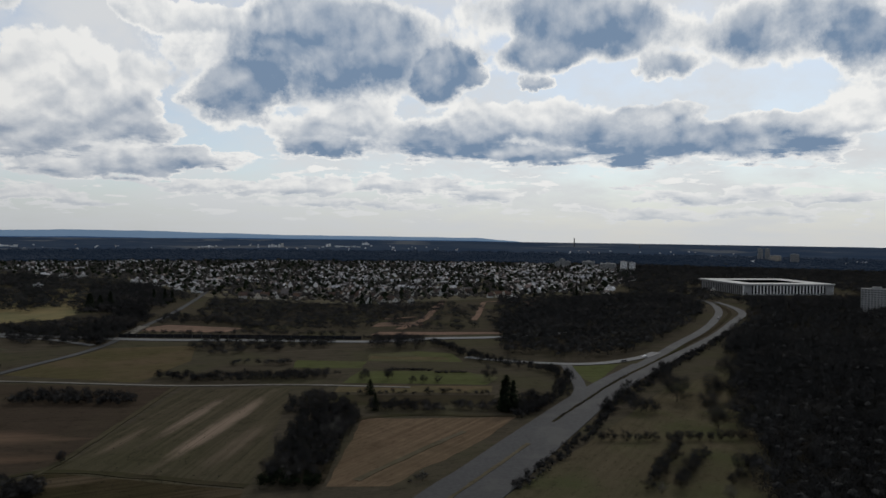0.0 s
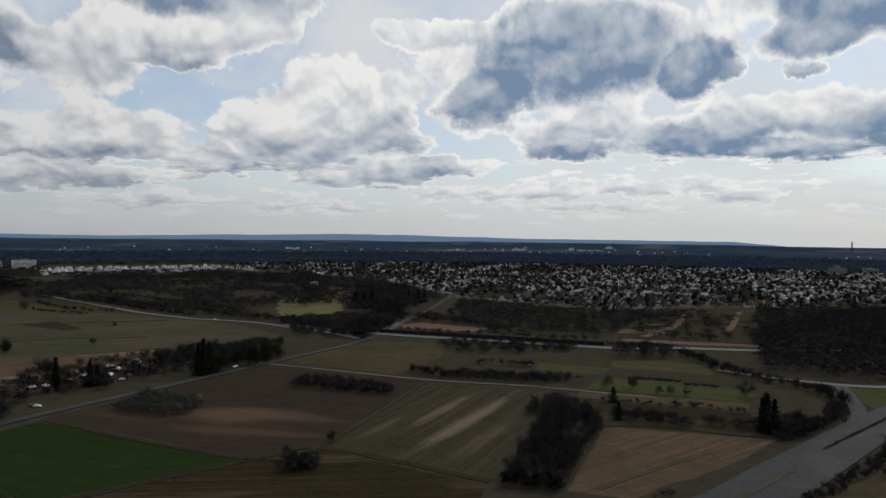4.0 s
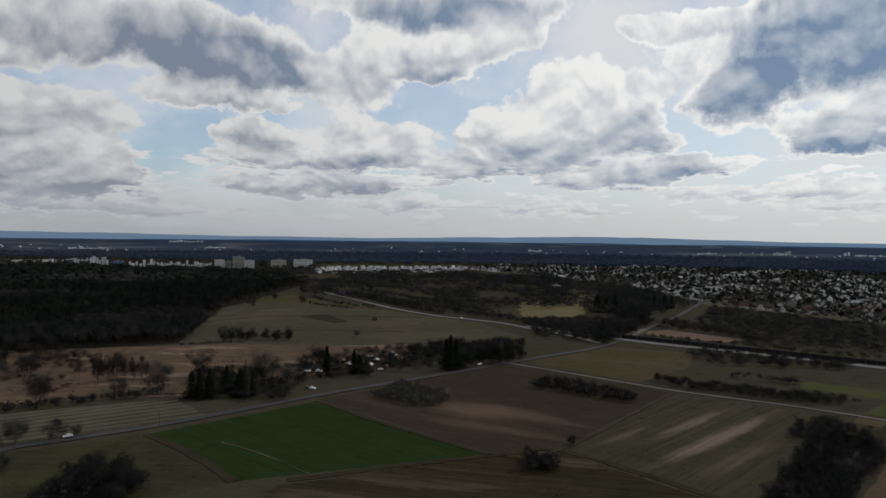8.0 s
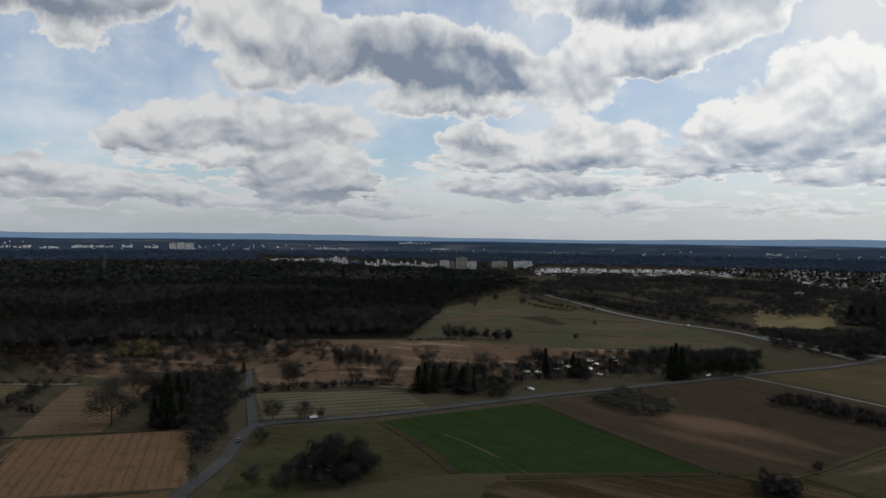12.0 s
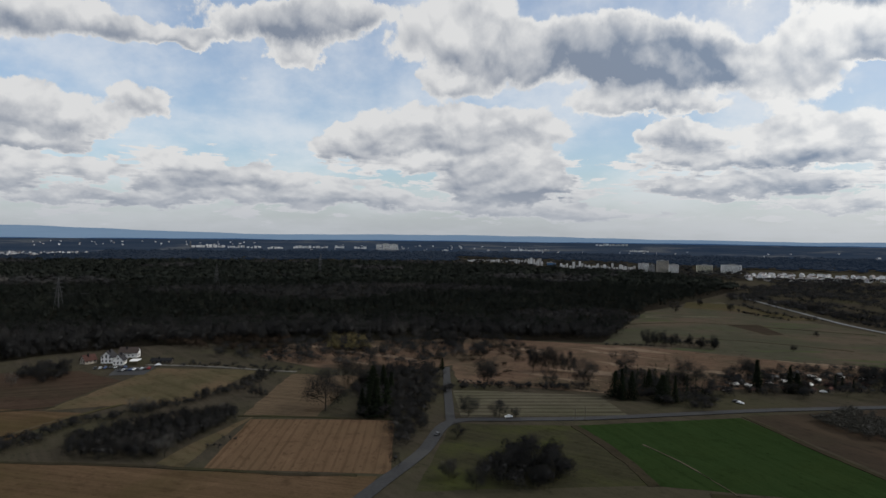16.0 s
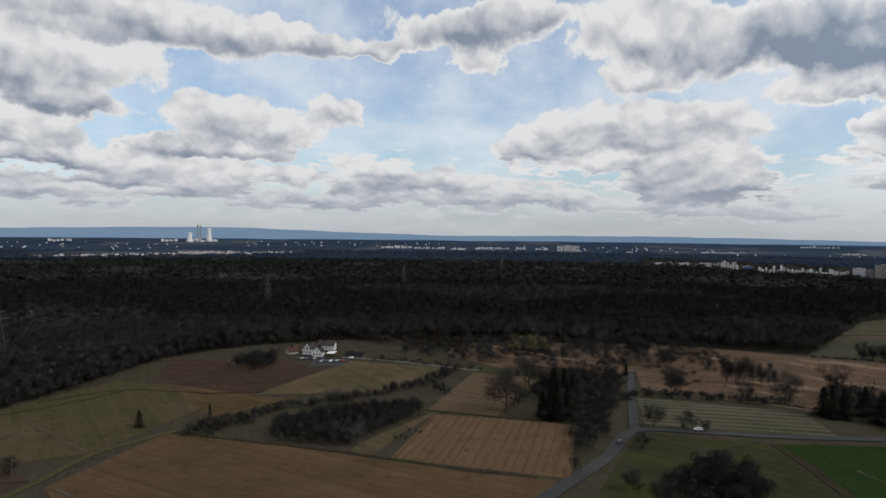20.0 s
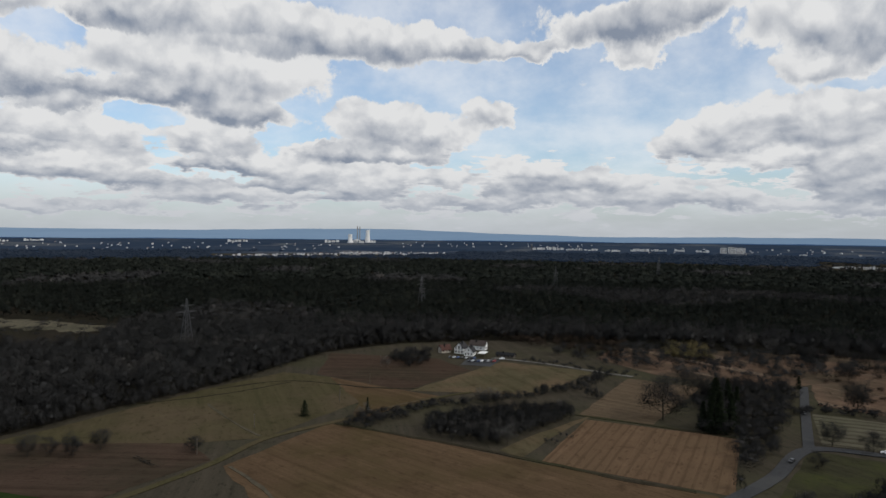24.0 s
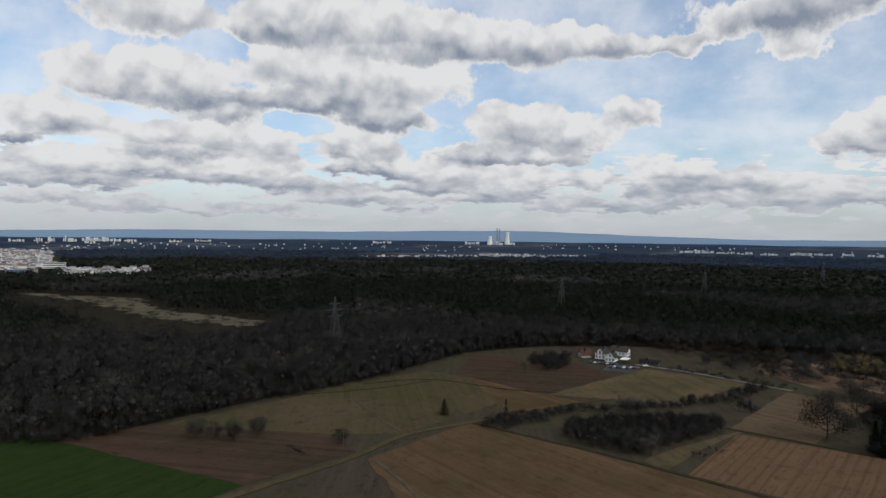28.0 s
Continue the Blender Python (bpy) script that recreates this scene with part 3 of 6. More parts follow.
def smooth_line(pts, step=6.0):
    p = [Vector((*a, 0)) for a in pts]
    p = [2 * p[0] - p[1]] + p + [2 * p[-1] - p[-2]]
    out = []
    for i in range(1, len(p) - 2):
        n = max(2, int((p[i + 1] - p[i]).length / step))
        for k in range(n):
            t = k / n
            a, b, c, d = p[i - 1], p[i], p[i + 1], p[i + 2]
            q = 0.5 * (2 * b + (c - a) * t + (2 * a - 5 * b + 4 * c - d) * t * t + (3 * b - a - 3 * c + d) * t ** 3)
            out.append((q.x, q.y))
    out.append((p[-2].x, p[-2].y))
    return out


def ribbon(name, pts, width, mat, label, category="road", z=0.4, wobble=0.0, parent=None, kind="structure"):
    """A road or track along a line; width may be a pair (start, end)."""
    line = smooth_line(pts)
    w0, w1 = width if isinstance(width, tuple) else (width, width)
    verts, faces = [], []
    for i, (x, y) in enumerate(line):
        a, b = line[max(0, i - 1)], line[min(len(line) - 1, i + 1)]
        d = Vector((b[0] - a[0], b[1] - a[1])).normalized()
        w = (w0 + (w1 - w0) * i / (len(line) - 1)) / 2
        l = w + wobble * noise.noise((x * 0.08, y * 0.08, 0))
        r = w + wobble * noise.noise((x * 0.08, y * 0.08, 9))
        verts += [(x - d.y * l, y + d.x * l, z - 0.25), (x - d.y * l, y + d.x * l, z), (x + d.y * r, y - d.x * r, z), (x + d.y * r, y - d.x * r, z - 0.25)]
        if i:
            k = 4 * i
            faces += [(k - 4 + j, k + j, k + j + 1, k - 3 + j) for j in range(3)]
    ob = link(name, verts, [f[::-1] for f in faces], M[mat], parent)
    return tagged(ob, label, category, kind=kind) if parent is None else ob


# ---- plants ----


def limb(verts, faces, a, b, r0, r1, sides=4):
    a, b = Vector(a), Vector(b)
    d = (b - a).normalized()
    s = d.cross(Vector((0.3, 0.9, 0.2))).normalized()
    u = d.cross(s)
    k = len(verts)
    for p, r in ((a, r0), (b, r1)):
        for i in range(sides):
            t = 2 * math.pi * i / sides
            verts.append(tuple(p + r * (math.cos(t) * s + math.sin(t) * u)))
    faces.extend([(k + i, k + (i + 1) % sides, k + sides + (i + 1) % sides, k + sides + i) for i in range(sides)])


def bare_tree_shape(seed, h=1.0, spread=0.36, low=0.11, twigs=6500, size=0.027):
    """A leafless tree of height 1: trunk with forking limbs, and a crown of fine twig slivers round the branch ends."""
    r = random.Random(seed)
    tv, tf = [], []
    limb(tv, tf, (0, 0, -0.01), (0.01, 0, low), 0.022, 0.016, 6)
    limb(tv, tf, (0.01, 0, low), (0, 0.015, 0.62), 0.016, 0.007, 5)
    tips = []
    n = r.randint(8, 11)
    for i in range(n):
        t = 2.4 * i + r.uniform(-0.3, 0.3)
        z0 = low + (0.6 - low) * i / n
        reach = spread * r.uniform(0.65, 1.05) * (1.0 - 0.45 * abs(z0 - 0.42))
        mid = Vector((math.cos(t) * reach * 0.5, math.sin(t) * reach * 0.5, z0 + r.uniform(0.04, 0.15)))
        end = Vector((math.cos(t) * reach, math.sin(t) * reach, min(0.97, z0 + r.uniform(0.08, 0.38))))
        limb(tv, tf, (0, 0, z0), mid, 0.009, 0.006, 4)
        limb(tv, tf, mid, end, 0.006, 0.002, 3)
        for _ in range(3):
            e2 = mid.lerp(end, r.random()) + Vector((r.uniform(-0.13, 0.13), r.uniform(-0.13, 0.13), r.uniform(0.03, 0.2)))
            limb(tv, tf, mid.lerp(end, r.random() * 0.6), e2, 0.004, 0.0015, 3)
            tips.append(e2)
        tips += [mid, end]
    for k in range(4):
        tips.append(Vector((r.uniform(-0.08, 0.08), r.uniform(-0.08, 0.08), r.uniform(0.75, 0.97))))
    cv, cf = [], []
    for _ in range(twigs):
        c = r.choice(tips)
        p = c + Vector((r.gauss(0, 0.085), r.gauss(0, 0.085), r.gauss(0.005, 0.075)))
        out = Vector((p.x, p.y, 0.5 * (p.z - 0.35))).normalized() + Vector((r.uniform(-0.6, 0.6), r.uniform(-0.6, 0.6), r.uniform(-0.2, 0.7)))
        out = out.normalized() * r.uniform(0.6, 1.5) * size
        side = out.cross(Vector((r.uniform(-1, 1), r.uniform(-1, 1), r.uniform(-1, 1)))).normalized() * size * r.uniform(0.18, 0.36)
        k = len(cv)
        cv += [tuple(p - side), tuple(p + side), tuple(p + out)]
        cf.append((k, k + 1, k + 2))
    return tv, tf, cv, cf


def conifer_shape(seed, wide=0.22, sprays=520, tip=1.0):
    """A conifer of height 1: stem and drooping sprays in uneven whorls."""
    r = random.Random(seed)
    tv, tf = [], []
    limb(tv, tf, (0, 0, -0.01), (0, 0, 0.95), 0.018, 0.003, 5)
    cv, cf = [], []
    lump = [r.uniform(0.7, 1.15) for _ in range(9)]
    for _ in range(sprays):
        z = 0.04 + 0.96 * r.random() ** 1.25
        t = r.uniform(0, 2 * math.pi)
        rad = wide * (1.02 - z) ** tip * lump[int(t / 0.7) % 9] * (0.8 + 0.3 * math.sin(z * 46 + t)) * r.uniform(0.35, 1.08) + 0.008
        p = Vector((math.cos(t) * rad, math.sin(t) * rad, z))
        out = Vector((math.cos(t), math.sin(t), r.uniform(-0.5, 0.35))) * r.uniform(0.03, 0.07)
        side = Vector((-math.sin(t), math.cos(t), r.uniform(-0.4, 0.4))) * r.uniform(0.014, 0.032)
        k = len(cv)
        cv += [tuple(p - side), tuple(p + side), tuple(p + out), tuple(p - out * 0.3 + Vector((0, 0, 0.03)))]
        cf += [(k, k + 1, k + 2), (k, k + 3, k + 1)]
    return tv, tf, cv, cf


bm = bmesh.new()
bmesh.ops.create_icosphere(bm, subdivisions=1, radius=1.0)
bm.verts.index_update()
BALL, BALL_FACES = [v.co.copy() for v in bm.verts], [tuple(v.index for v in f.verts) for f in bm.faces]
bm.free()


def crown_round(v, middle=0.42):
    """Outward directions of a crown of height 1, one for each corner."""
    n = v - np.array((0.0, 0.0, middle))
    n = n / np.maximum(np.linalg.norm(n, axis=1, keepdims=True), 1e-4) + np.array((0.0, 0.0, 0.12))
    return (n / np.maximum(np.linalg.norm(n, axis=1, keepdims=True), 1e-4)).astype(np.float32)


def give_round(me, normals):
    a = me.attributes.new("round", "FLOAT_VECTOR", "POINT")
    a.data.foreach_set("vector", np.ascontiguousarray(normals, dtype=np.float32).ravel())


def clump_shape(seed, n=60, wide=0.42, size=0.11, lumps=4, foot=0.3, core=0.44, slim=1.0):
    """A rounded, gappy crown or bush of height 1: a loose inner mass in a shell of fine upright twig slivers."""
    r = random.Random(seed)
    lobes = [(0.0, 0.0, 0.60, 1.0)] + [(r.uniform(-0.6, 0.6) * wide, r.uniform(-0.6, 0.6) * wide, r.uniform(foot, 0.7), r.uniform(0.5, 0.8)) for _ in range(lumps)]
    out = []
    for lx, ly, lz, ls in lobes[:2]:
        bob = [Vector((lx + q.x * wide * core * ls * k, ly + q.y * wide * core * ls * k, lz + q.z * 0.36 * core * ls * k)) for q in BALL for k in (r.uniform(0.55, 1.15),)]
        out += [bob[j] for f in BALL_FACES for j in f if sum(bob[m].z for m in f) > 0.9]
    for _ in range(n):
        lx, ly, lz, ls = r.choice(lobes)
        d = Vector((r.gauss(0, 1), r.gauss(0, 1), r.gauss(0.35, 0.8))).normalized()
        k = r.uniform(0.5, 1.1)
        p = Vector((lx + d.x * wide * 0.62 * ls * k, ly + d.y * wide * 0.62 * ls * k, max(0.1 * r.random(), lz + d.z * 0.36 * ls * k)))
        a = (d * 0.55 + Vector((r.uniform(-0.6, 0.6), r.uniform(-0.6, 0.6), r.uniform(0.1, 1.1)))).normalized()
        s = a.cross(Vector((r.uniform(-1, 1), r.uniform(-1, 1), r.uniform(-0.5, 0.5)))).normalized()
        a = a * size * r.uniform(0.9, 1.9)
        s = s * size * slim * r.uniform(0.28, 0.6)
        out += [p - s - a * 0.4, p + s - a * 0.4, p + a]
    return np.array([tuple(v) for v in out], dtype=np.float32), crown_round(np.array([tuple(v) for v in out]))


def scatter_mesh(name, shapes, places, heights, widths, mat, parent=None):
    """One mesh out of many small crowns: shapes set at places, turned and scaled."""
    k = rng.integers(0, len(shapes), len(places))
    turn = rng.uniform(0, 2 * np.pi, len(places))
    chunks, rounds, own = [], [], []
    tone = rng.uniform(-1, 1, len(places)) ** 3
    for i, (s, nr) in enumerate(shapes):
        idx = np.nonzero(k == i)[0]
        if not len(idx):
            continue
        c, sn = np.cos(turn[idx])[:, None], np.sin(turn[idx])[:, None]
        w, h = widths[idx][:, None], heights[idx][:, None]
        x, y, z = s[None, :, 0], s[None, :, 1], s[None, :, 2]
        pts = np.stack([(x * c - y * sn) * w + places[idx, 0][:, None], (x * sn + y * c) * w + places[idx, 1][:, None], z * h + places[idx, 2][:, None]], 2)
        chunks.append(pts.reshape(-1, 3))
        own.append(np.repeat(tone[idx], s.shape[0]))
        a, b, e = nr[None, :, 0], nr[None, :, 1], nr[None, :, 2]
        rounds.append(np.stack([a * c - b * sn, a * sn + b * c, e + 0 * c], 2).reshape(-1, 3))
    v = np.concatenate(chunks).astype(np.float32)
    n = len(v) // 3
    me = bpy.data.meshes.new(name)
    me.vertices.add(len(v))
    me.vertices.foreach_set("co", v.ravel())
    me.loops.add(len(v))
    me.loops.foreach_set("vertex_index", np.arange(len(v), dtype=np.int32))
    me.polygons.add(n)
    me.polygons.foreach_set("loop_start", np.arange(0, len(v), 3, dtype=np.int32))
    me.update(calc_edges=True)
    give_round(me, np.concatenate(rounds))
    me.attributes.new("tone", "FLOAT", "POINT").data.foreach_set("value", np.concatenate(own).astype(np.float32))
    me.materials.append(mat)
    ob = new(name, me)
    ob.parent = parent
    return ob


BUSH_FINE = [clump_shape(40 + i, 260, 0.5, 0.052, core=0.34, slim=0.7) for i in range(7)]
CROWN_NEAR = [clump_shape(10 + i, 640, 0.52, 0.042, 7, 0.25, 0.26, 0.5) for i in range(9)]
CROWN_MID = [clump_shape(20 + i, 130, 0.54, 0.065, 5, 0.28, 0.30, 0.65) for i in range(8)]
CROWN_FAR = [clump_shape(30 + i, 22, 0.58, 0.13, 1, 0.3, 0.6) for i in range(8)]
SPIRE_NEAR = []
for i in range(5):
    _, _, cv, cf = conifer_shape(60 + i, 0.2, 110)
    v = np.array([cv[j] for f in cf for j in f], dtype=np.float32)
    SPIRE_NEAR.append((v, crown_round(v * np.array((1.0, 1.0, 0.25)), 0.05)))


def scatter_in(poly, spacing, keep=1.0, jitter=0.45):
    """Jittered places on a grid inside an outline."""
    xs, ys = [p[0] for p in poly], [p[1] for p in poly]
    gx, gy = np.meshgrid(np.arange(min(xs), max(xs), spacing), np.arange(min(ys), max(ys), spacing))
    x = gx.ravel() + rng.uniform(-jitter, jitter, gx.size) * spacing
    y = gy.ravel() + rng.uniform(-jitter, jitter, gx.size) * spacing
    ok = inside(poly, x, y) & (rng.random(x.size) < keep)
    return np.stack([x[ok], y[ok]], 1)


def raised(xy):
    r = np.hypot(xy[:, 0], xy[:, 1])
    z = np.where(r < 2300, 0.0, 52.0 * (np.maximum(r - 2300, 0) / 2580) ** 1.5)
    return np.column_stack([xy, z])


def wood(name, poly, label, spacing, tall, mat="twigs", shapes=None, category="woods", wide=1.0, keep=1.0, sink=0.0):
    """A stand of trees that nobody could count."""
    xy = scatter_in(poly, spacing, keep)
    if not len(xy):
        return None
    pl = raised(xy)
    pl[:, 2] -= sink
    n = len(pl)
    h = tall * rng.uniform(0.72, 1.12, n)
    w = spacing * wide * rng.uniform(0.9, 1.5, n)
    ob = scatter_mesh(name, shapes or CROWN_NEAR, pl, h, w, M[mat])
    return tagged(ob, label, category, kind="stuff")


def hedge(name, pts, width, tall, mat, label, spacing=2.4, category="hedge", shapes=None):
    line = np.array(smooth_line(pts, spacing))
    reps = max(1, int(width / spacing))
    xy = np.concatenate([line + rng.uniform(-0.5, 0.5, line.shape) * width for _ in range(reps)])
    pl = raised(xy)
    n = len(pl)
    ob = scatter_mesh(name, shapes or BUSH_FINE, pl, tall * rng.uniform(0.5, 1.15, n), np.full(n, spacing * 1.5) * rng.uniform(0.8, 1.5, n), M[mat])
    return tagged(ob, label, category, kind="stuff")

# walls whitened and some roofs paled to imitate sunlight and sky glint
M["town_plaster"] = varied("town_plaster", [(0.42, 0.41, 0.40), (0.90, 0.90, 0.90), (0.62, 0.60, 0.57), (0.92, 0.92, 0.92)], grain=0.3)
M["town_tiles"] = varied("town_tiles", [(0.060, 0.060, 0.064), (0.15, 0.095, 0.072), (0.40, 0.405, 0.42), (0.10, 0.092, 0.090)], rough=0.5, spec=0.5, grain=0.3)

# ---- ground ----
rings = list(range(0, 2300, 115)) + list(range(2300, 4881, 86))
verts, faces = [(0, 0, 0)], []
SEG = 144
for r in rings[1:]:
    verts += [(*polar(360 * s / SEG, r), ground_z(r)) for s in range(SEG)]
faces += [(0, 1 + s, 1 + (s + 1) % SEG) for s in range(SEG)]
near_faces, far_faces = list(faces), []
for i in range(1, len(rings) - 1):
    a, b = 1 + (i - 1) * SEG, 1 + i * SEG
    row = [(a + s, b + s, b + (s + 1) % SEG, a + (s + 1) % SEG) for s in range(SEG)]
    (near_faces if rings[i + 1] <= 3100 else far_faces).extend(row)
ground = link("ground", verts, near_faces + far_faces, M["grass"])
# the outer rings take the material with haze painted in
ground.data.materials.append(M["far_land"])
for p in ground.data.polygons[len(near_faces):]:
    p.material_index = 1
tagged(ground, "level plain of rough dull grass running to dark distant woods", "ground", kind="structure")


def ridge(name, r, top, mat, label, step=0.5):
    """A low skyline round the plain; top gives its height in degrees by bearing."""
    v, f = [], []
    n = int(360 / step)
    for i in range(n):
        b = i * step - 180
        x, y = polar(b, r)
        v += [(x, y, 20.0), (x, y, EYE + r * math.tan(radians(top(b)))), (x * 1.004, y * 1.004, 20.0)]
    for i in range(n):
        a, b = 3 * i, 3 * ((i + 1) % n)
        f += [(a, a + 1, b + 1, b), (a + 1, a + 2, b + 2, b + 1)]
    return tagged(link(name, v, f, mat), label, "hills", kind="structure")


def bumps(b, seed, scale):
    return noise.fractal((b * scale, seed, 0.0), 1.0, 2.0, 5)


def hill_top(b):
    rise = 0.58 * math.exp(-((b - 107) / 15) ** 2) + 0.25 * math.exp(-((b - 26) / 12) ** 2) + 0.36 * math.exp(-((b - 133) / 13) ** 2) + 0.22 * math.exp(-((b - 72) / 14) ** 2)
    return -0.26 + rise + 0.09 * bumps(b, 3.0, 0.12) - (0.35 if b < -3 else 0.0) * min(1.0, (-3 - b) / 4)


def ridge_top(b):
    return -0.50 + 0.05 * bumps(b, 8.0, 0.16) - 0.17 * min(1.0, max(0.0, -b / 14)) - 0.02 * max(0.0, min(1.0, (b - 60) / 40))


# both skylines glow blue in place of haze
ridge("far_hills", 4915, hill_top, M["far_hills"], "line of distant hills with pale blue painted haze")
ridge("far_ridge", 4890, ridge_top, M["far_ridge"], "wooded rise before the hills in dark blue painted haze")

# ---- fields ----
field("field", [(-164, 438), (-97, 446), (-87, 380), (-75, 274), (-167, 270), (-160, 300)], "stubble", "striped stubble field with pale straw lines")
field("field", [(-170, 443), (-163, 296), (-184, 261), (-323, 277), (-319, 314), (-312, 420), (-316, 446), (-255, 447)], "brown", "bare brown field with paler worn patches")
field("field", [(-330, 175), (-321, 271), (-185, 260), (-241, 164)], "green", "dark green field of young winter wheat", wobble=0.4)
field("field", [(-350, 112), (-330, 172), (-242, 163), (-261, 69)], "verdant", "dull olive meadow beside the road junction")
field("field", [(-225, 172), (-183, 258), (-160, 284), (-76, 268), (-60, 150), (-190, 120)], "strip", "pale stubble strip with weedy edges")
field("meadow", [(-300, 474), (-282, 588), (-215, 608), (-193, 534), (-199, 456)], "meadow", "flat olive meadow beside the concrete lane", "meadow")
field("field", [(-42, 374), (42, 382), (12, 323), (-20, 274), (-45, 273)], "tan", "brown stubble plot below the thicket")
field("meadow", [(-109, 512), (-59, 515), (-58, 543), (-113, 544)], "lawn", "bright green garden lawn among hedges", "meadow")
field("meadow", [(-66, 463), (30, 463), (40, 488), (16, 507), (-58, 507)], "lawn", "green garden meadow with scattered fruit trees", "meadow")
field("meadow", [(-58, 545), (17, 545), (9, 584), (-20, 593), (-59, 576)], "lawn", "fresh green meadow strip before the road trees", "meadow")
field("meadow", [(-58, 553), (-10, 551), (8, 556), (2, 566), (-57, 566)], "hay", "dry yellow band across the green meadow", "meadow")
field("garden_plot", [(-67, 436), (32, 440), (34, 460), (-67, 456)], "hay", "dry pinkish garden strip with bare soil", "garden")
field("garden_plot", [(-64, 402), (30, 410), (34, 434), (-62, 428)], "weeds", "dark weedy allotment garden", "garden")
field("grass_triangle", [(99, 533), (141, 546), (121, 507), (104, 470), (99, 490)], "lawn", "bright green grass triangle at the junction", "grass")
field("fallow", [(-321, -31), (-345, -19), (-380, 3), (-396, 15), (-369, 2), (-312, -20)], "hay", "rough yellow fallow beside the thicket", "meadow")
field("field", [(-427, 137), (-389, 221), (-341, 213), (-362, 121)], "strips", "pale field with narrow parallel planting strips", wobble=0.3)
field("reed_bed", [(-655, 205), (-573, 325), (-506, 430), (-394, 494), (-377, 370), (-392, 230), (-447, 147), (-500, 160)], "reed", "tan dry reed marsh with pale broken stalks", "marsh")
field("reed_bed", [(-520, 62), (-496, 128), (-505, 158), (-560, 215), (-640, 200), (-640, 40), (-578, 22)], "reed", "tan reed ground under the alder fringe", "marsh")
field("meadow", [(-582, 334), (-818, 534), (-914, 728), (-668, 666), (-474, 645), (-358, 576), (-454, 438)], "pasture", "wide olive pasture edged by woods", "meadow")
field("field", [(-472, 728), (-560, 860), (-700, 1150), (-600, 1190), (-440, 860), (-425, 768)], "gold", "sunlit golden field behind the trees", wobble=5.0)
field("field", [(-385, 10), (-365, 84), (-282, 64), (-309, -11)], "plough", "pale ploughed field with long ridges", wobble=0.3)
field("field", [(-349, -123), (-329, -64), (-306, -13), (-281, 58), (-258, 47), (-200, -10), (-237, -112), (-274, -144)], "dun", "broad dun tilled field with faint rows")
field("field", [(-502, 41), (-484, 87), (-382, 45), (-393, 6)], "tan", "small pale tan plot beside a round tree")
field("meadow", [(-431, -99), (-546, -52), (-523, 20), (-439, -19)], "hay", "olive meadow before the white farmhouse", "meadow")
field("field", [(-553, -194), (-548, -103), (-506, -70), (-432, -101), (-468, -175)], "red", "reddish brown bare field at the wood's edge")
field("field", [(-460, -162), (-431, -102), (-421, -78), (-353, -113), (-395, -121)], "dun", "tan grass slope below the farm")
field("meadow", [(-280, -265), (-343, -244), (-409, -225), (-468, -200), (-460, -162), (-395, -121), (-315, -146), (-301, -174)], "meadow", "olive hay meadow along the dark wood", "meadow")
field("field", [(-227, -313), (-238, -298), (-225, -173), (-209, -176), (-160, -220), (-190, -320)], "green", "dark green strip of young wheat", wobble=0.4)
field("field", [(-238, -298), (-280, -265), (-301, -174), (-280, -153), (-225, -173)], "red", "reddish brown fallow field")
field("meadow", [(24, 263), (92, 368), (158, 473), (222, 520), (190, 412), (130, 266), (90, 200), (-10, 200)], "orchard", "dry yellowish orchard meadow beside the highway", "meadow")
field("building_site", [(-318, 690), (-215, 690), (-205, 722), (-290, 740)], "dirt", "red brown building site of bare soil", "dirt")
field("building_site", [(-70, 684), (60, 700), (62, 716), (-64, 706)], "dirt", "churned bare soil of a building site", "dirt")
field("building_site", [(-75, 745), (-20, 760), (-22, 790), (-70, 780)], "dirt", "patch of churned bare soil", "dirt")
field("clearing", [(-770, -1040), (-792, -803), (-691, -663), (-650, -450), (-600, -470), (-622, -620), (-712, -800)], "straw", "pale grass clearing winding through the wood", "meadow", wobble=9.0)
field("wood_floor", [polar(b, r) for b, r in ((144, 390), (140, 372), (135, 388), (127, 425), (118, 480), (110, 590), (103, 640), (95, 660), (82, 650), (72, 672), (60, 672), (57, 950), (50, 1460), (60, 2250), (100, 2280), (145, 2280))], "wood_floor", "leaf litter under the forest", "ground", z=0.02)
field("wood_floor", [(118, 250), (167, 386), (240, 545), (315, 730), (436, 998), (900, 1400), (900, 300)], "wood_floor", "leaf litter under the roadside wood", "ground", z=0.024)

# ---- roads ----
ribbon("highway", [(-24, 196), (7, 262), (20, 286), (38, 322), (65, 375), (91, 425), (113, 464), (140, 508), (160, 540)], (32, 22), "tar", "broad grey dual carriageway of worn tarmac", z=0.46)
ribbon("carriageway", [(131, 500), (150, 532), (170, 564), (224, 655), (274, 736), (322, 826), (374, 941), (407, 1052), (410, 1115)], 9.5, "tar", "grey carriageway curving towards the stadium", z=0.50)
ribbon("carriageway", [(142, 500), (176, 553), (237, 643), (292, 730), (347, 828), (395, 916), (416, 996), (424, 1080)], 10, "tar", "grey carriageway beside the roadside wood", z=0.54)
ribbon("median", [(-16, 225), (13, 278), (30, 309), (42, 332)], (1.4, 2.4), "rut", "narrow worn central reservation of dry grass", "verge", z=0.60, wobble=0.8)
ribbon("median", [(60, 371), (86, 418), (109, 459), (136, 503), (172, 558), (229, 649), (282, 734), (334, 828), (384, 930), (410, 1040)], (1.6, 5.0), "weeds", "planted central reservation", "verge", z=0.62, wobble=0.8)
ribbon("side_road", [(20, 566), (53, 550), (92, 541), (119, 543), (144, 557), (168, 578), (185, 600)], 8, "pale_tar", "pale road joining the highway", z=0.57)
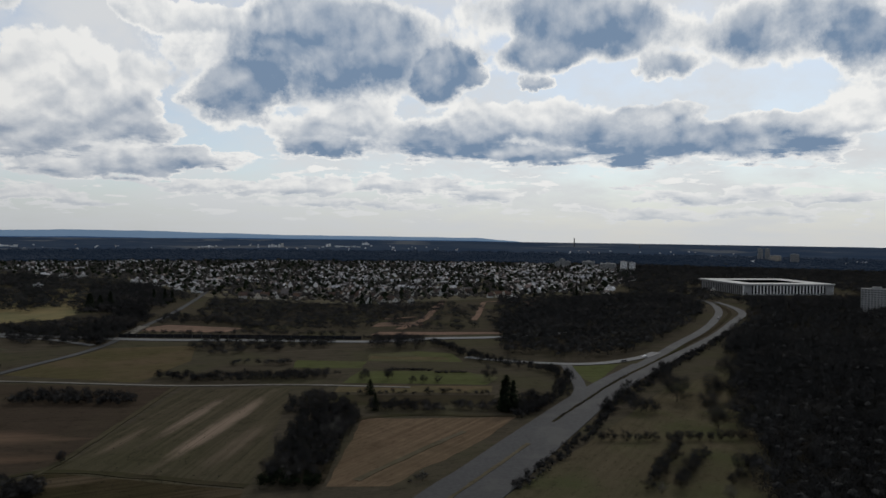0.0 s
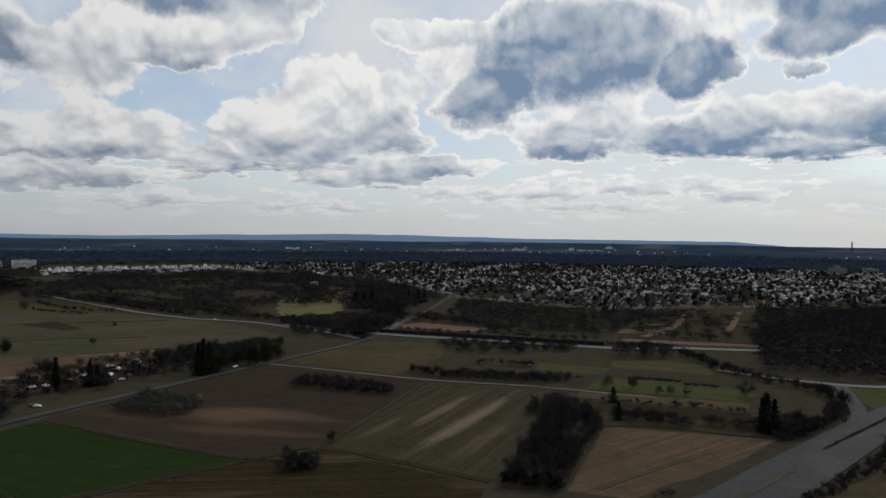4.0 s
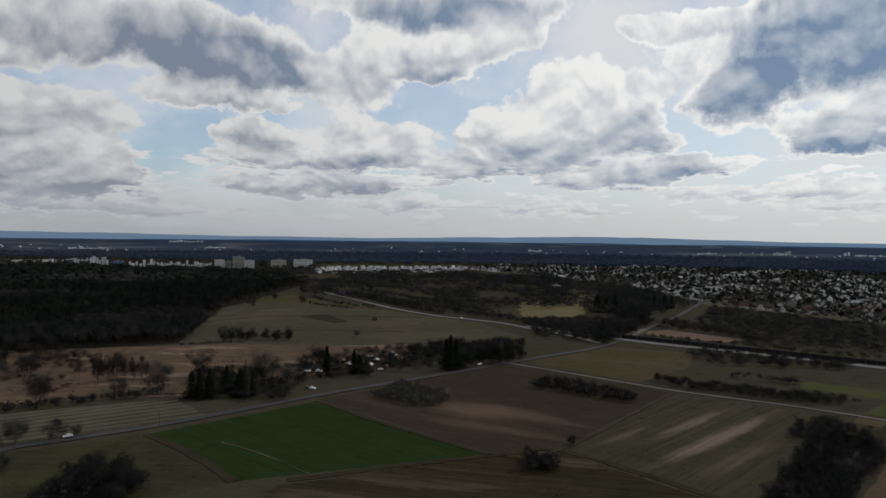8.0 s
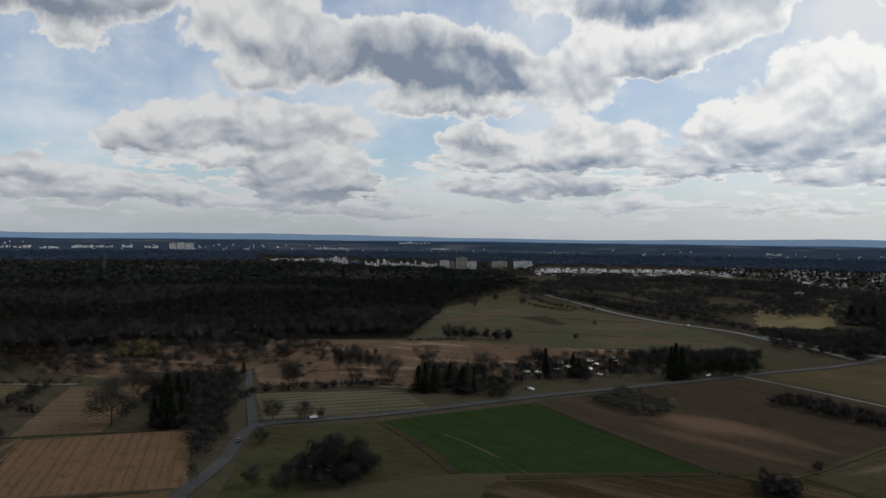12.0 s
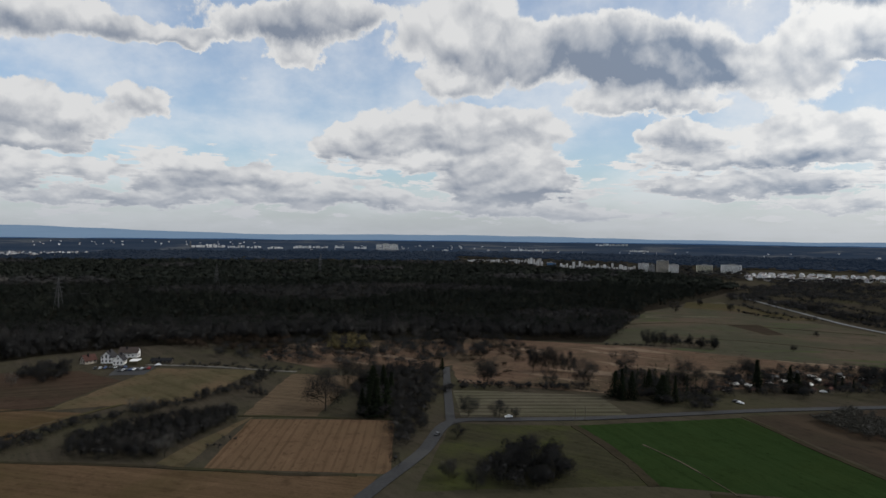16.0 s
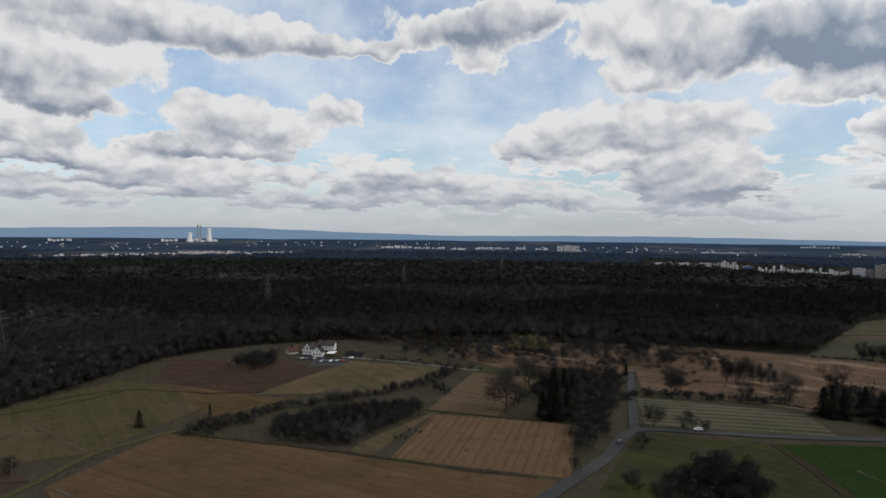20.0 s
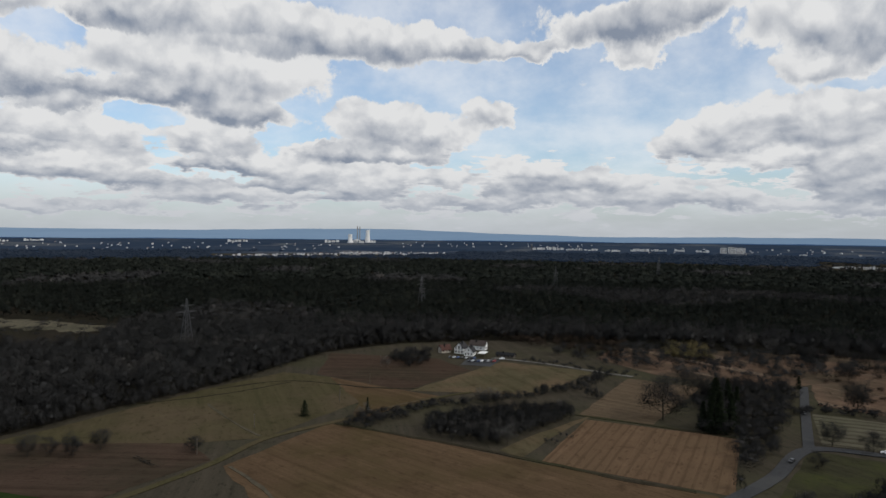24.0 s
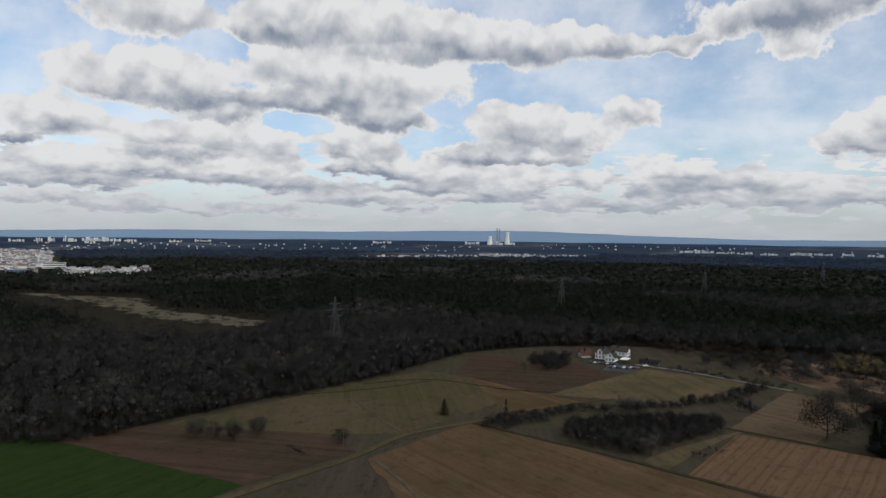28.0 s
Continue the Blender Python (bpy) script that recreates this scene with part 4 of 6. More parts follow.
ribbon("slip_road", [(96, 538), (95, 505), (93, 470), (87, 438), (74, 410)], 8.5, "tar", "narrow slip road beside the grass triangle", z=0.55)
ribbon("country_lane", [(-200, -10), (-240, 32), (-274, 59), (-308, 85), (-352, 112), (-349, 146), (-340, 192), (-332, 284), (-326, 327), (-315, 395), (-308, 450), (-300, 508), (-292, 560), (-292, 610), (-299, 660), (-311, 730), (-323, 825), (-365, 1041), (-423, 1297)], 6.5, "tar", "worn grey country lane without markings", z=0.48)
ribbon("country_lane", [(-352, 112), (-394, 124), (-446, 139), (-500, 155)], 5, "tar", "worn grey lane leading into the trees", z=0.46)
ribbon("farm_track", [(-314, 456), (-255, 453), (-172, 448), (-96, 455), (-20, 452)], 3.2, "concrete", "pale concrete farm track", z=0.44, wobble=0.5)
ribbon("farm_track", [(-170, 446), (-163, 296), (-172, 268)], 3, "stubble", "narrow grassy farm track", z=0.42, wobble=0.8)
ribbon("farm_track", [(-150, -190), (-212, -171), (-268, -152), (-315, -143), (-355, -118), (-400, -92), (-436, -60)], (4.5, 2.5), "meadow", "grassy farm track with pale ruts", z=0.43, wobble=1.0)
ribbon("bypass", [(-420, 660), (-284, 637), (-169, 640), (-65, 641), (-11, 664), (57, 680), (140, 720)], 12, "pale_tar", "pale main road behind a dark barrier", z=0.5)
ribbon("farm_drive", [(-560, -60), (-545, -19), (-523, 18), (-508, 45)], 4.5, "concrete", "pale drive to the farmhouse", z=0.45)
ribbon("pasture_road", [(-300, 600), (-350, 628), (-400, 642), (-453, 661), (-508, 664), (-547, 663), (-640, 685), (-731, 721), (-842, 766), (-960, 815)], 7, "pale_tar", "grey road along the pasture", z=0.45)

for pts, w in (([(-44, 726), (-21, 815), (-13, 893), (2, 1046)], 9), ([(37, 810), (49, 909), (61, 1027)], 7), ([(111, 939), (135, 1047), (150, 1121)], 8), ([(-31, 838), (-62, 816), (-68, 814)], 6), ([(63, 1044), (131, 1046), (153, 1095)], 6)):
    ribbon("dirt_track", pts, w, "dirt", "pale churned track of the building site", "track", z=0.4, wobble=2.5)

# field margins, ruts and wheel tracks
for pts, w, mat, label in (
        ([(-291, 190), (-258, 191), (-222, 188)], 0.8, "rut", "pale wheel track through the wheat"),
        ([(-330, 173), (-288, 171), (-241, 163)], 4.5, "weeds", "dark weedy margin between fields"),
        ([(-322, 274), (-247, 264), (-183, 259)], 3.0, "weeds", "dark weedy margin between fields"),
        ([(-226, 178), (-205, 219), (-180, 262), (-160, 286), (-76, 272)], 4.0, "weeds", "weedy margin below the fields"),
        ([(-372, -205), (-342, -176), (-318, -148)], 1.5, "rut", "pale worn rut across the meadow"),
        ([(-360, -246), (-394, -211), (-437, -182)], 1.6, "weeds", "dark mown line in the meadow"),
        ([(-409, -219), (-442, -184), (-434, -125), (-439, -95)], 2.2, "weeds", "dark line of rough grass"),
        ([(-274, -141), (-258, -122), (-232, -95)], 1.6, "rut", "pale wheel track along the field"),
        ([(-348, -120), (-336, -85), (-326, -56), (-315, -28), (-304, -2), (-293, 22), (-284, 50)], 2.6, "weeds", "dark grassy edge above the dun field"),
        ([(-394, 4), (-380, 44), (-363, 88)], 3.0, "weeds", "grassy strip between the plots"),
        ([(-608, 400), (-560, 476), (-486, 530)], 3.0, "weeds", "dark ditch across the pasture"),
        ([(-700, 420), (-694, 519), (-637, 577), (-560, 640)], 3.0, "weeds", "dark ditch across the pasture"),
        ([(-34, 280), (-8, 322), (12, 352)], 3.0, "rut", "pale straw strip across the stubble"),
        ([(-48, 276), (-43, 372), (40, 384)], 3.5, "weeds", "weedy margin round the stubble plot")):
    ribbon("field_margin", pts, w, mat, label, "field margin", z=LEVEL[0] + 0.1, wobble=1.2)

# ---- woods ----


def sector(b0, b1, r0, r1, step=6):
    n = max(2, int((b1 - b0) / step))
    return [polar(b0 + (b1 - b0) * i / n, r0) for i in range(n + 1)] + [polar(b1 + (b0 - b1) * i / n, r1) for i in range(n + 1)]


EAST = [polar(b, r) for b, r in ((152, 400), (144, 390), (140, 374), (135, 390), (127, 425), (118, 480), (110, 590), (103, 640), (97, 655), (90, 650), (82, 650), (72, 672), (60, 672), (58.4, 780), (57, 950), (50, 1460), (60, 2450), (105, 2450), (130, 2450), (152, 2450))]
HOLES = [
    [(-2120, 684), (-1523, 987), (-1333, 1142), (-1718, 1472), (-2289, 1281), (-2712, 875)],
    [(-987, -1214), (-1177, -1118), (-1404, -1371), (-1262, -1523)],
    [(-905, -1345), (-1037, -1299), (-1270, -1513), (-2032, -2484), (-1969, -2927)],
    [(-2247, -1236), (-2848, -456), (-3383, -542), (-2709, -1491)],
]
CLEAR = [(-770, -1045), (-800, -803), (-695, -660), (-655, -445), (-500, -385), (-470, -500), (-540, -640), (-600, -830)]


def stand(name, poly, label, r0, r1, spacing, tall, mat, shapes, wide=1.0, keep=1.0, hole=None, strips=None):
    xy = scatter_in(poly, spacing, keep)
    r = np.hypot(xy[:, 0], xy[:, 1])
    ok = (r >= r0) & (r < r1)
    for gap in HOLES + ([hole] if hole else []):
        ok &= ~inside(gap, xy[:, 0], xy[:, 1])
    if strips:
        ok &= strips(xy)
    pl = raised(xy[ok])
    n = len(pl)
    ob = scatter_mesh(name, shapes, pl, tall * rng.uniform(0.7, 1.12, n), spacing * wide * rng.uniform(0.9, 1.5, n), M[mat])
    return tagged(ob, label, "woods", kind="stuff")


def patchy(low, high, scale=0.004, seed=2.0):
    def test(xy):
        v = np.array([noise.noise((x * scale, y * scale, seed)) for x, y in xy])
        return (v >= low) & (v < high)
    return test


stand("forest", EAST, "dense leafless grey forest in early spring", 0, 760, 9.0, 18, "twigs", CROWN_NEAR, 1.4, hole=CLEAR)
stand("forest", EAST, "dense leafless forest farther back", 760, 1350, 14, 18, "twigs", CROWN_MID, 1.2, hole=CLEAR, strips=patchy(0.14, 9))
stand("pine_forest", EAST, "dark green pine forest blocks", 700, 1350, 13, 20, "pine", CROWN_MID, hole=CLEAR, strips=patchy(-9, 0.18))
stand("forest", EAST, "distant leafless forest canopy", 1350, 2450, 26, 19, "twigs", CROWN_FAR, strips=patchy(0.26, 9))
stand("pine_forest", EAST, "distant dark pine canopy", 1350, 2450, 25, 20, "pine", CROWN_FAR, strips=patchy(-9, 0.30))
hedge("forest_edge", [polar(b, r) for b, r in ((146, 396), (140, 374), (135, 388), (127, 423), (118, 478), (110, 586), (104, 634), (98, 652))], 11, 11, "twigs", "bushy edge of the leafless forest", 3.6, "woods", CROWN_NEAR)
ROADSIDE = [(118, 240), (160, 386), (226, 530), (252, 622), (335, 768), (390, 868), (432, 990), (450, 1080), (800, 1120), (190, 240)]
stand("forest", ROADSIDE, "dense leafless wood beside the highway", 0, 760, 9.0, 16, "twigs", CROWN_NEAR, 1.4)
stand("forest", ROADSIDE, "leafless wood below the stadium", 760, 1400, 12, 17, "twigs", CROWN_MID)
wood("wood", [(50, 575), (99, 556), (150, 574), (196, 645), (255, 742), (318, 862), (360, 955), (376, 1020), (380, 1120), (260, 1120), (145, 1003), (57, 730)], "leafless grey wood beside the highway bend", 10, 14, "twigs", CROWN_MID, "woods", 1.3)
# far crowns carry the haze glow in their material
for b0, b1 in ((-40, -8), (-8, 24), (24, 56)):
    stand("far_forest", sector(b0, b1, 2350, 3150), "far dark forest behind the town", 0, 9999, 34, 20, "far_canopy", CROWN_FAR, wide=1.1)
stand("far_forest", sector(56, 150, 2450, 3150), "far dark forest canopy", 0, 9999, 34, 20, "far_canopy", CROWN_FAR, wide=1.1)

STAND = [(455, 1080), (660, 1090), (740, 1225), (720, 1410), (475, 1390)]
stand("forest", [polar(b, q) for b, q in ((-15, 1190), (-19, 1090), (-22, 1150), (-27, 1180), (-38, 1080), (-38, 2400), (-14, 2400), (-14, 1750))], "leafless woods round the stadium", 0, 2400, 19, 15, "twigs", CROWN_MID, hole=STAND)
stand("woods", [(-925, 749), (-657, 720), (-478, 745), (-500, 900), (-560, 1000), (-680, 1180), (-765, 1355), (-1228, 1500), (-1380, 1160), (-1159, 984)], "bare trees and hedges between small meadows", 0, 2400, 15, 12, "twigs", CROWN_MID, strips=patchy(-0.12, 9, 0.009, 4.0))
stand("woods", [(-417, 797), (-343, 870), (-390, 1000), (-498, 1208), (-590, 1180), (-440, 860)], "dark park trees beside the golden field", 0, 2400, 11, 14, "twigs", CROWN_MID)
stand("woods", [(-364, 590), (-315, 651), (-325, 806), (-427, 730), (-440, 680)], "bare trees beside the bridge", 0, 2400, 9, 8, "twigs", CROWN_NEAR)

# ---- thickets and hedges ----
wood("thicket", [(-71, 272), (-48, 273), (-43, 367), (-55, 400), (-73, 361)], "dense dark thicket of shrubs and small trees", 4.2, 10, "scrub", CROWN_NEAR, "thicket", 1.4)
wood("thicket", [(-245, 392), (-175, 394), (-180, 412), (-249, 420)], "low shrub island in the bare field", 4.0, 7, "scrub", BUSH_FINE, "thicket", 1.4)
wood("thicket", [(-370, 66), (-369, 85), (-288, 67), (-354, 100), (-483, 145), (-494, 100), (-440, 75)], "tall dark roadside copse", 6.0, 9.5, "scrub", CROWN_NEAR, "thicket", 1.3)
wood("thicket", [(-266, 98), (-286, 112), (-294, 130), (-276, 142), (-256, 134), (-246, 108), (-252, 96)], "bare leafless copse in the meadow", 5.5, 10.5, "scrub", CROWN_NEAR, "thicket", 1.5)
wood("thicket", [(-520, 60), (-490, 130), (-560, 215), (-640, 200), (-640, 40), (-600, -20), (-560, 0)], "scrubby alder fringe before the forest", 10.0, 10, "twigs", CROWN_NEAR, "thicket", 1.0, 0.6)
wood("thicket", [(-361, 285), (-347, 346), (-335, 399), (-322, 495), (-395, 490), (-425, 380), (-415, 315)], "garden trees and shrubs of the allotments", 9.0, 9, "scrub", CROWN_NEAR, "thicket", 1.1, 0.7)
hedge("hedge", [(29, 272), (43, 294), (60, 321), (84, 368), (100, 400)], 6, 4.2, "scrub", "unkempt dark hedge along the highway")
hedge("hedge", [(92, 390), (115, 430), (141, 472), (168, 520)], 9, 7.5, "scrub", "tall unkempt bushes along the highway", 3.2, shapes=CROWN_NEAR)
hedge("hedge", [(168, 520), (195, 560), (250, 645), (305, 735)], 7, 5.5, "scrub", "dark bushes beside the far carriageway", 3.0)
hedge("hedge", [(62, 375), (88, 421), (110, 461), (136, 505)], 1.4, 1.3, "scrub", "low dark planting on the central reservation", 1.2)
hedge("hedge", [(-11, 637), (9, 595), (31, 551), (59, 526), (78, 506)], 10, 8, "scrub", "tall bare hedge beside the side road", 3.4, shapes=CROWN_NEAR)
hedge("hedge", [(76, 508), (84, 480), (80, 450), (70, 425)], 9, 9, "scrub", "tall bare hedge beside the slip road", 3.2, shapes=CROWN_NEAR)
hedge("hedge", [(44, 380), (56, 402), (68, 424)], 9, 6, "scrub", "unkempt bushes on the highway verge", 3.0)
hedge("hedge", [(-11, 279), (-7, 284)], 3, 3.4, "scrub", "single rounded bush on the highway verge", 2.4)
wood("thicket", [(-190, 465), (-163, 458), (-124, 462), (-91, 468), (-72, 483), (-80, 494), (-125, 480), (-165, 474), (-196, 478)], "dark hedge belt along the concrete track", 4.2, 6.5, "scrub", CROWN_NEAR, "thicket", 1.4, 0.9)
wood("thicket", [(-156, 514), (-113, 519), (-113, 530), (-154, 526)], "row of rounded garden bushes", 6.5, 6.5, "scrub", BUSH_FINE, "thicket", 1.3, 0.9)
wood("thicket", [(-214, 590), (-185, 558), (-155, 576), (-123, 582), (-91, 618), (-100, 632), (-215, 627)], "bushes and small trees below the main road", 7.5, 7, "scrub", CROWN_NEAR, "thicket", 1.25, 0.62)
wood("trees", [(-64, 588), (-20, 598), (-14, 628), (-64, 622)], "tall bare trees beside the main road", 8, 15, "twigs", CROWN_NEAR, "trees", 1.2, 0.85)
wood("thicket", [(-42, 388), (0, 384), (2, 401), (-40, 403)], "dark overgrown garden hedge", 4.5, 6.5, "scrub", CROWN_NEAR, "thicket", 1.4, 0.9)
wood("thicket", [(8, 392), (30, 390), (32, 406), (10, 409)], "dark garden shrubs beside the conifers", 4.5, 6, "scrub", CROWN_NEAR, "thicket", 1.4, 0.8)
wood("thicket", [(40, 386), (56, 388), (66, 420), (50, 425)], "dark bushes beside the highway bend", 4.5, 7.5, "scrub", CROWN_NEAR, "thicket", 1.4, 0.9)
hedge("hedge", [(-56, 428), (-42, 431), (-28, 431), (-11, 434), (7, 435), (28, 433)], 5, 4.5, "scrub", "row of small shrubs along the garden strip", 3.6)
wood("thicket", [(-70, 268), (-46, 268), (-45, 279), (-72, 280)], "clipped dark evergreen screen before the thicket", 3.0, 7, "needles", BUSH_FINE, "thicket", 1.5)
wood("heap", [(-38, 507), (-5, 508), (-5, 514), (-38, 513)], "dark heap of brushwood on the meadow", 2.2, 1.8, "scrub", BUSH_FINE, "heap", 1.6)
wood("heap", [(-4, 499), (20, 501), (20, 506), (-4, 505)], "dark heap of brushwood on the meadow", 2.2, 1.8, "scrub", BUSH_FINE, "heap", 1.6)
wood("thicket", [(-334, -67), (-328, -51), (-324, -33), (-350, -18), (-382, 3), (-400, 0), (-388, -35), (-372, -62), (-360, -72)], "dense dark thicket between the fields", 3.9, 8.5, "scrub", CROWN_NEAR, "thicket", 1.45)
wood("thicket", [(-341, -114), (-338, -101), (-352, -96), (-364, -80), (-373, -74), (-371, -95), (-360, -109)], "dark scrub along the field edge", 4.6, 6, "scrub", CROWN_NEAR, "thicket", 1.3, 0.9)
hedge("hedge", [(-366, -99), (-391, -80), (-406, -56), (-426, -31), (-437, -18)], 8, 5.5, "scrub", "overgrown hedgerow along the hay meadow", 3.4, shapes=CROWN_NEAR)
hedge("hedge", [(-437, -18), (-457, 4), (-479, 15), (-502, 27)], 9, 7, "scrub", "dark hedgerow rising towards the drive", 3.4, shapes=CROWN_NEAR)
hedge("hedge", [(-437, 13), (-433, 19)], 6, 8.5, "scrub", "round dark bush beside the tan plot", 2.4, shapes=CROWN_NEAR)
for pts_ in ([(-335, -35), (-333, -31)], [(-339, -10), (-337, -6)], [(-349, -2), (-346, 1)], [(-350, -33), (-347, -29)]):
    hedge("bush", pts_, 3.5, 3.6, "scrub", "low bush in the rough fallow", 1.8, "bush")
hedge("hedge", [(-300, 655), (-150, 655), (-20, 668)], 5, 4, "scrub", "dark hedge along the main road")
hedge("hedge", [(-310, 600), (-330, 700), (-360, 800), (-420, 900)], 40, 12, "scrub", "belt of bare trees beside the lane", 6.0, "trees", CROWN_NEAR)
hedge("hedge", [(-350, 650), (-470, 690), (-660, 735), (-850, 800)], 20, 9, "scrub", "row of bare trees along the pasture road", 6.0, "trees", CROWN_MID)
hedge("hedge", [(-447, 147), (-420, 200), (-392, 232)], 4, 2.5, "scrub", "low dark hedge edging the marsh")
wood("gardens", [(-280, 800), (-190, 700), (-80, 700), (-60, 830), (30, 980), (-60, 960), (-107, 925), (-330, 1010)], "overgrown gardens of bare trees before the town", 10, 9, "twigs", CROWN_MID, "trees", 1.2, 0.75)
wood("gardens", [(-40, 694), (58, 706), (76, 900), (40, 960), (-30, 900), (-66, 800)], "scattered bare trees round the building site", 15, 9, "scrub", CROWN_MID, "trees", 0.9, 0.5)
wood("gardens", [(-310, 745), (-205, 728), (-200, 690), (-100, 690), (-190, 705), (-280, 800), (-318, 830)], "dark bare trees behind the main road", 9, 9, "scrub", CROWN_NEAR, "trees", 1.2, 0.7)
hedge("hedge", [(-285, 672), (-180, 676), (-90, 678)], 9, 6, "scrub", "bushes between road and building site", 5.0, shapes=CROWN_NEAR)
wood("gardens", [(60, 700), (140, 740), (260, 1120), (90, 1090), (70, 900)], "bare garden trees before the town", 10, 10, "twigs", CROWN_MID, "trees", 1.2, 0.8)
wood("gardens", [(-430, 840), (-340, 1010), (-600, 1330), (-900, 1500), (-1150, 1300), (-700, 1170), (-560, 900)], "bare trees and hedges at the edge of town", 14, 10, "twigs", CROWN_MID, "trees", 1.2, 0.8)

wood("thicket", [(-158, 249), (-148, 258), (-153, 265), (-163, 258)], "dark round bush at the field corner", 3.5, 7, "scrub", BUSH_FINE, "thicket", 1.6)
wood("thicket", [(-162, 253), (-147, 256), (-153, 269), (-172, 271)], "dark shrubs at the field edge", 3.5, 6, "scrub", BUSH_FINE, "thicket", 1.6)
wood("thicket", [(-86, 380), (-72, 380), (-60, 411), (-76, 427), (-86, 409)], "dark overgrown hedge between the plots", 4.5, 7, "scrub", CROWN_NEAR, "thicket", 1.4)
hedge("hedge", [(-853, 715), (-730, 674), (-671, 680)], 8, 6, "scrub", "dark hedge across the pasture", 5.0)
hedge("hedge", [(-899, 869), (-793, 841), (-649, 789), (-517, 741)], 9, 7, "scrub", "dark hedge across the pasture", 5.0)
hedge("hedge", [(-551, -32), (-541, -4), (-521, 22), (-513, 46)], 5, 5, "scrub", "dark bushes beside the farm drive", 3.5)
hedge("hedge", [(-415, 129), (-429, 139), (-419, 179), (-408, 221)], 9, 6, "scrub", "dark bushes along the lane", 3.5)

wood("thicket", [(-385, 232), (-330, 258), (-350, 285), (-425, 300), (-448, 268)], "dark garden wood of shrubs and evergreens", 6, 8, "scrub", CROWN_NEAR, "thicket", 1.3, 0.8)
wood("evergreens", [(-385, 236), (-345, 258), (-360, 280), (-415, 290), (-436, 265)], "dark evergreens among the garden shrubs", 10, 12, "needles", SPIRE_NEAR, "evergreens", 1.0, 0.7)
wood("thicket", [(-563, 366), (-521, 413), (-539, 427), (-582, 379)], "bare trees between reed and pasture", 6, 8, "scrub", CROWN_NEAR, "thicket", 1.2, 0.7)
wood("thicket", [(-368, 410), (-316, 489), (-344, 540), (-392, 492), (-389, 433)], "bare garden trees beside the lane", 7, 11, "scrub", CROWN_NEAR, "thicket", 1.2, 0.8)

# ---- single trees ----


def tree_thing(name, label, category, shape, trunk_mat, crown_mat, group):
    t = thing(name, label, category, group)
    tv, tf, cv, cf = shape
    link("trunk", tv, tf, M[trunk_mat], t)
    crown = link("crown", cv, cf, M[crown_mat], t)
    flat = np.array((1.0, 1.0, 0.25)) if crown_mat == "needles" else 1.0
    give_round(crown.data, crown_round(np.array(cv) * flat, 0.05 if crown_mat == "needles" else 0.45))
    return t


BARE = [tree_thing("bare_tree", "leafless grey tree with a rounded twiggy crown", "tree", bare_tree_shape(100 + i, spread=(0.48, 0.56, 0.40)[i % 3]), "bark", "twigs", "trees of the fields") for i in range(4)]
FIR = [tree_thing("conifer", "dark green conifer with drooping sprays", "tree", conifer_shape(200 + i, (0.46, 0.36, 0.22)[i], 900, (0.8, 0.9, 1.0)[i]), "bark", "needles", "conifers of the gardens") for i in range(3)]
BLOOM = [tree_thing("blossom_tree", "small tree in pale early blossom", "tree", bare_tree_shape(300 + i, spread=0.42, twigs=1800, low=0.12, size=0.03), "bark", "bloom", "blossoming trees") for i in range(2)]
USED = set()


def plant(kind, x, y, h, turn=None, slim=1.0):
    src = kind[rnd.randrange(len(kind))]
    if kind is FIR:
        slim = rnd.uniform(0.8, 1.4)
    m = pose(x, y, 0, 0, 0, rnd.uniform(0, 360) if turn is None else turn)
    if src.name not in USED:
        USED.add(src.name)
        src.matrix_world = m @ Matrix.Diagonal((h * slim, h * slim, h, 1.0))
        return src
    c = copy_thing(src, m)
    c.scale = (h * slim, h * slim, h)
    return c


# ---- town ----
TOWN = [(-342, 1046), (-107, 955), (79, 1100), (261, 1156), (480, 1700), (560, 2250), (0, 2400), (-700, 2300), (-1350, 1950), (-1250, 1650), (-600, 1342)]


def gable(w, l, h, rise, over=0.5):
    """Walls and roof of a plain gabled house, as lists."""
    x, y = w / 2, l / 2
    wv = [(-x, -y, -0.3), (x, -y, -0.3), (x, y, -0.3), (-x, y, -0.3), (-x, -y, h), (x, -y, h), (x, y, h), (-x, y, h), (0, -y, h + rise), (0, y, h + rise)]
    wf = [(0, 1, 5, 8, 4), (1, 2, 6, 5), (2, 3, 7, 9, 6), (3, 0, 4, 7)]
    k = rise / x
    X, Y, t = x + over, y + over, 0.25
    e = h - over * k
    rv = [(-X, -Y, e), (0, -Y, h + rise + 0.05), (X, -Y, e), (-X, Y, e), (0, Y, h + rise + 0.05), (X, Y, e)]
    rv += [(a, b, c + t) for a, b, c in rv]
    rf = [(6, 7, 10, 9), (7, 8, 11, 10), (0, 3, 4, 1), (1, 4, 5, 2), (0, 1, 7, 6), (1, 2, 8, 7), (3, 9, 10, 4), (4, 10, 11, 5), (0, 6, 9, 3), (2, 5, 11, 8)]
    return wv, wf, rv, rf


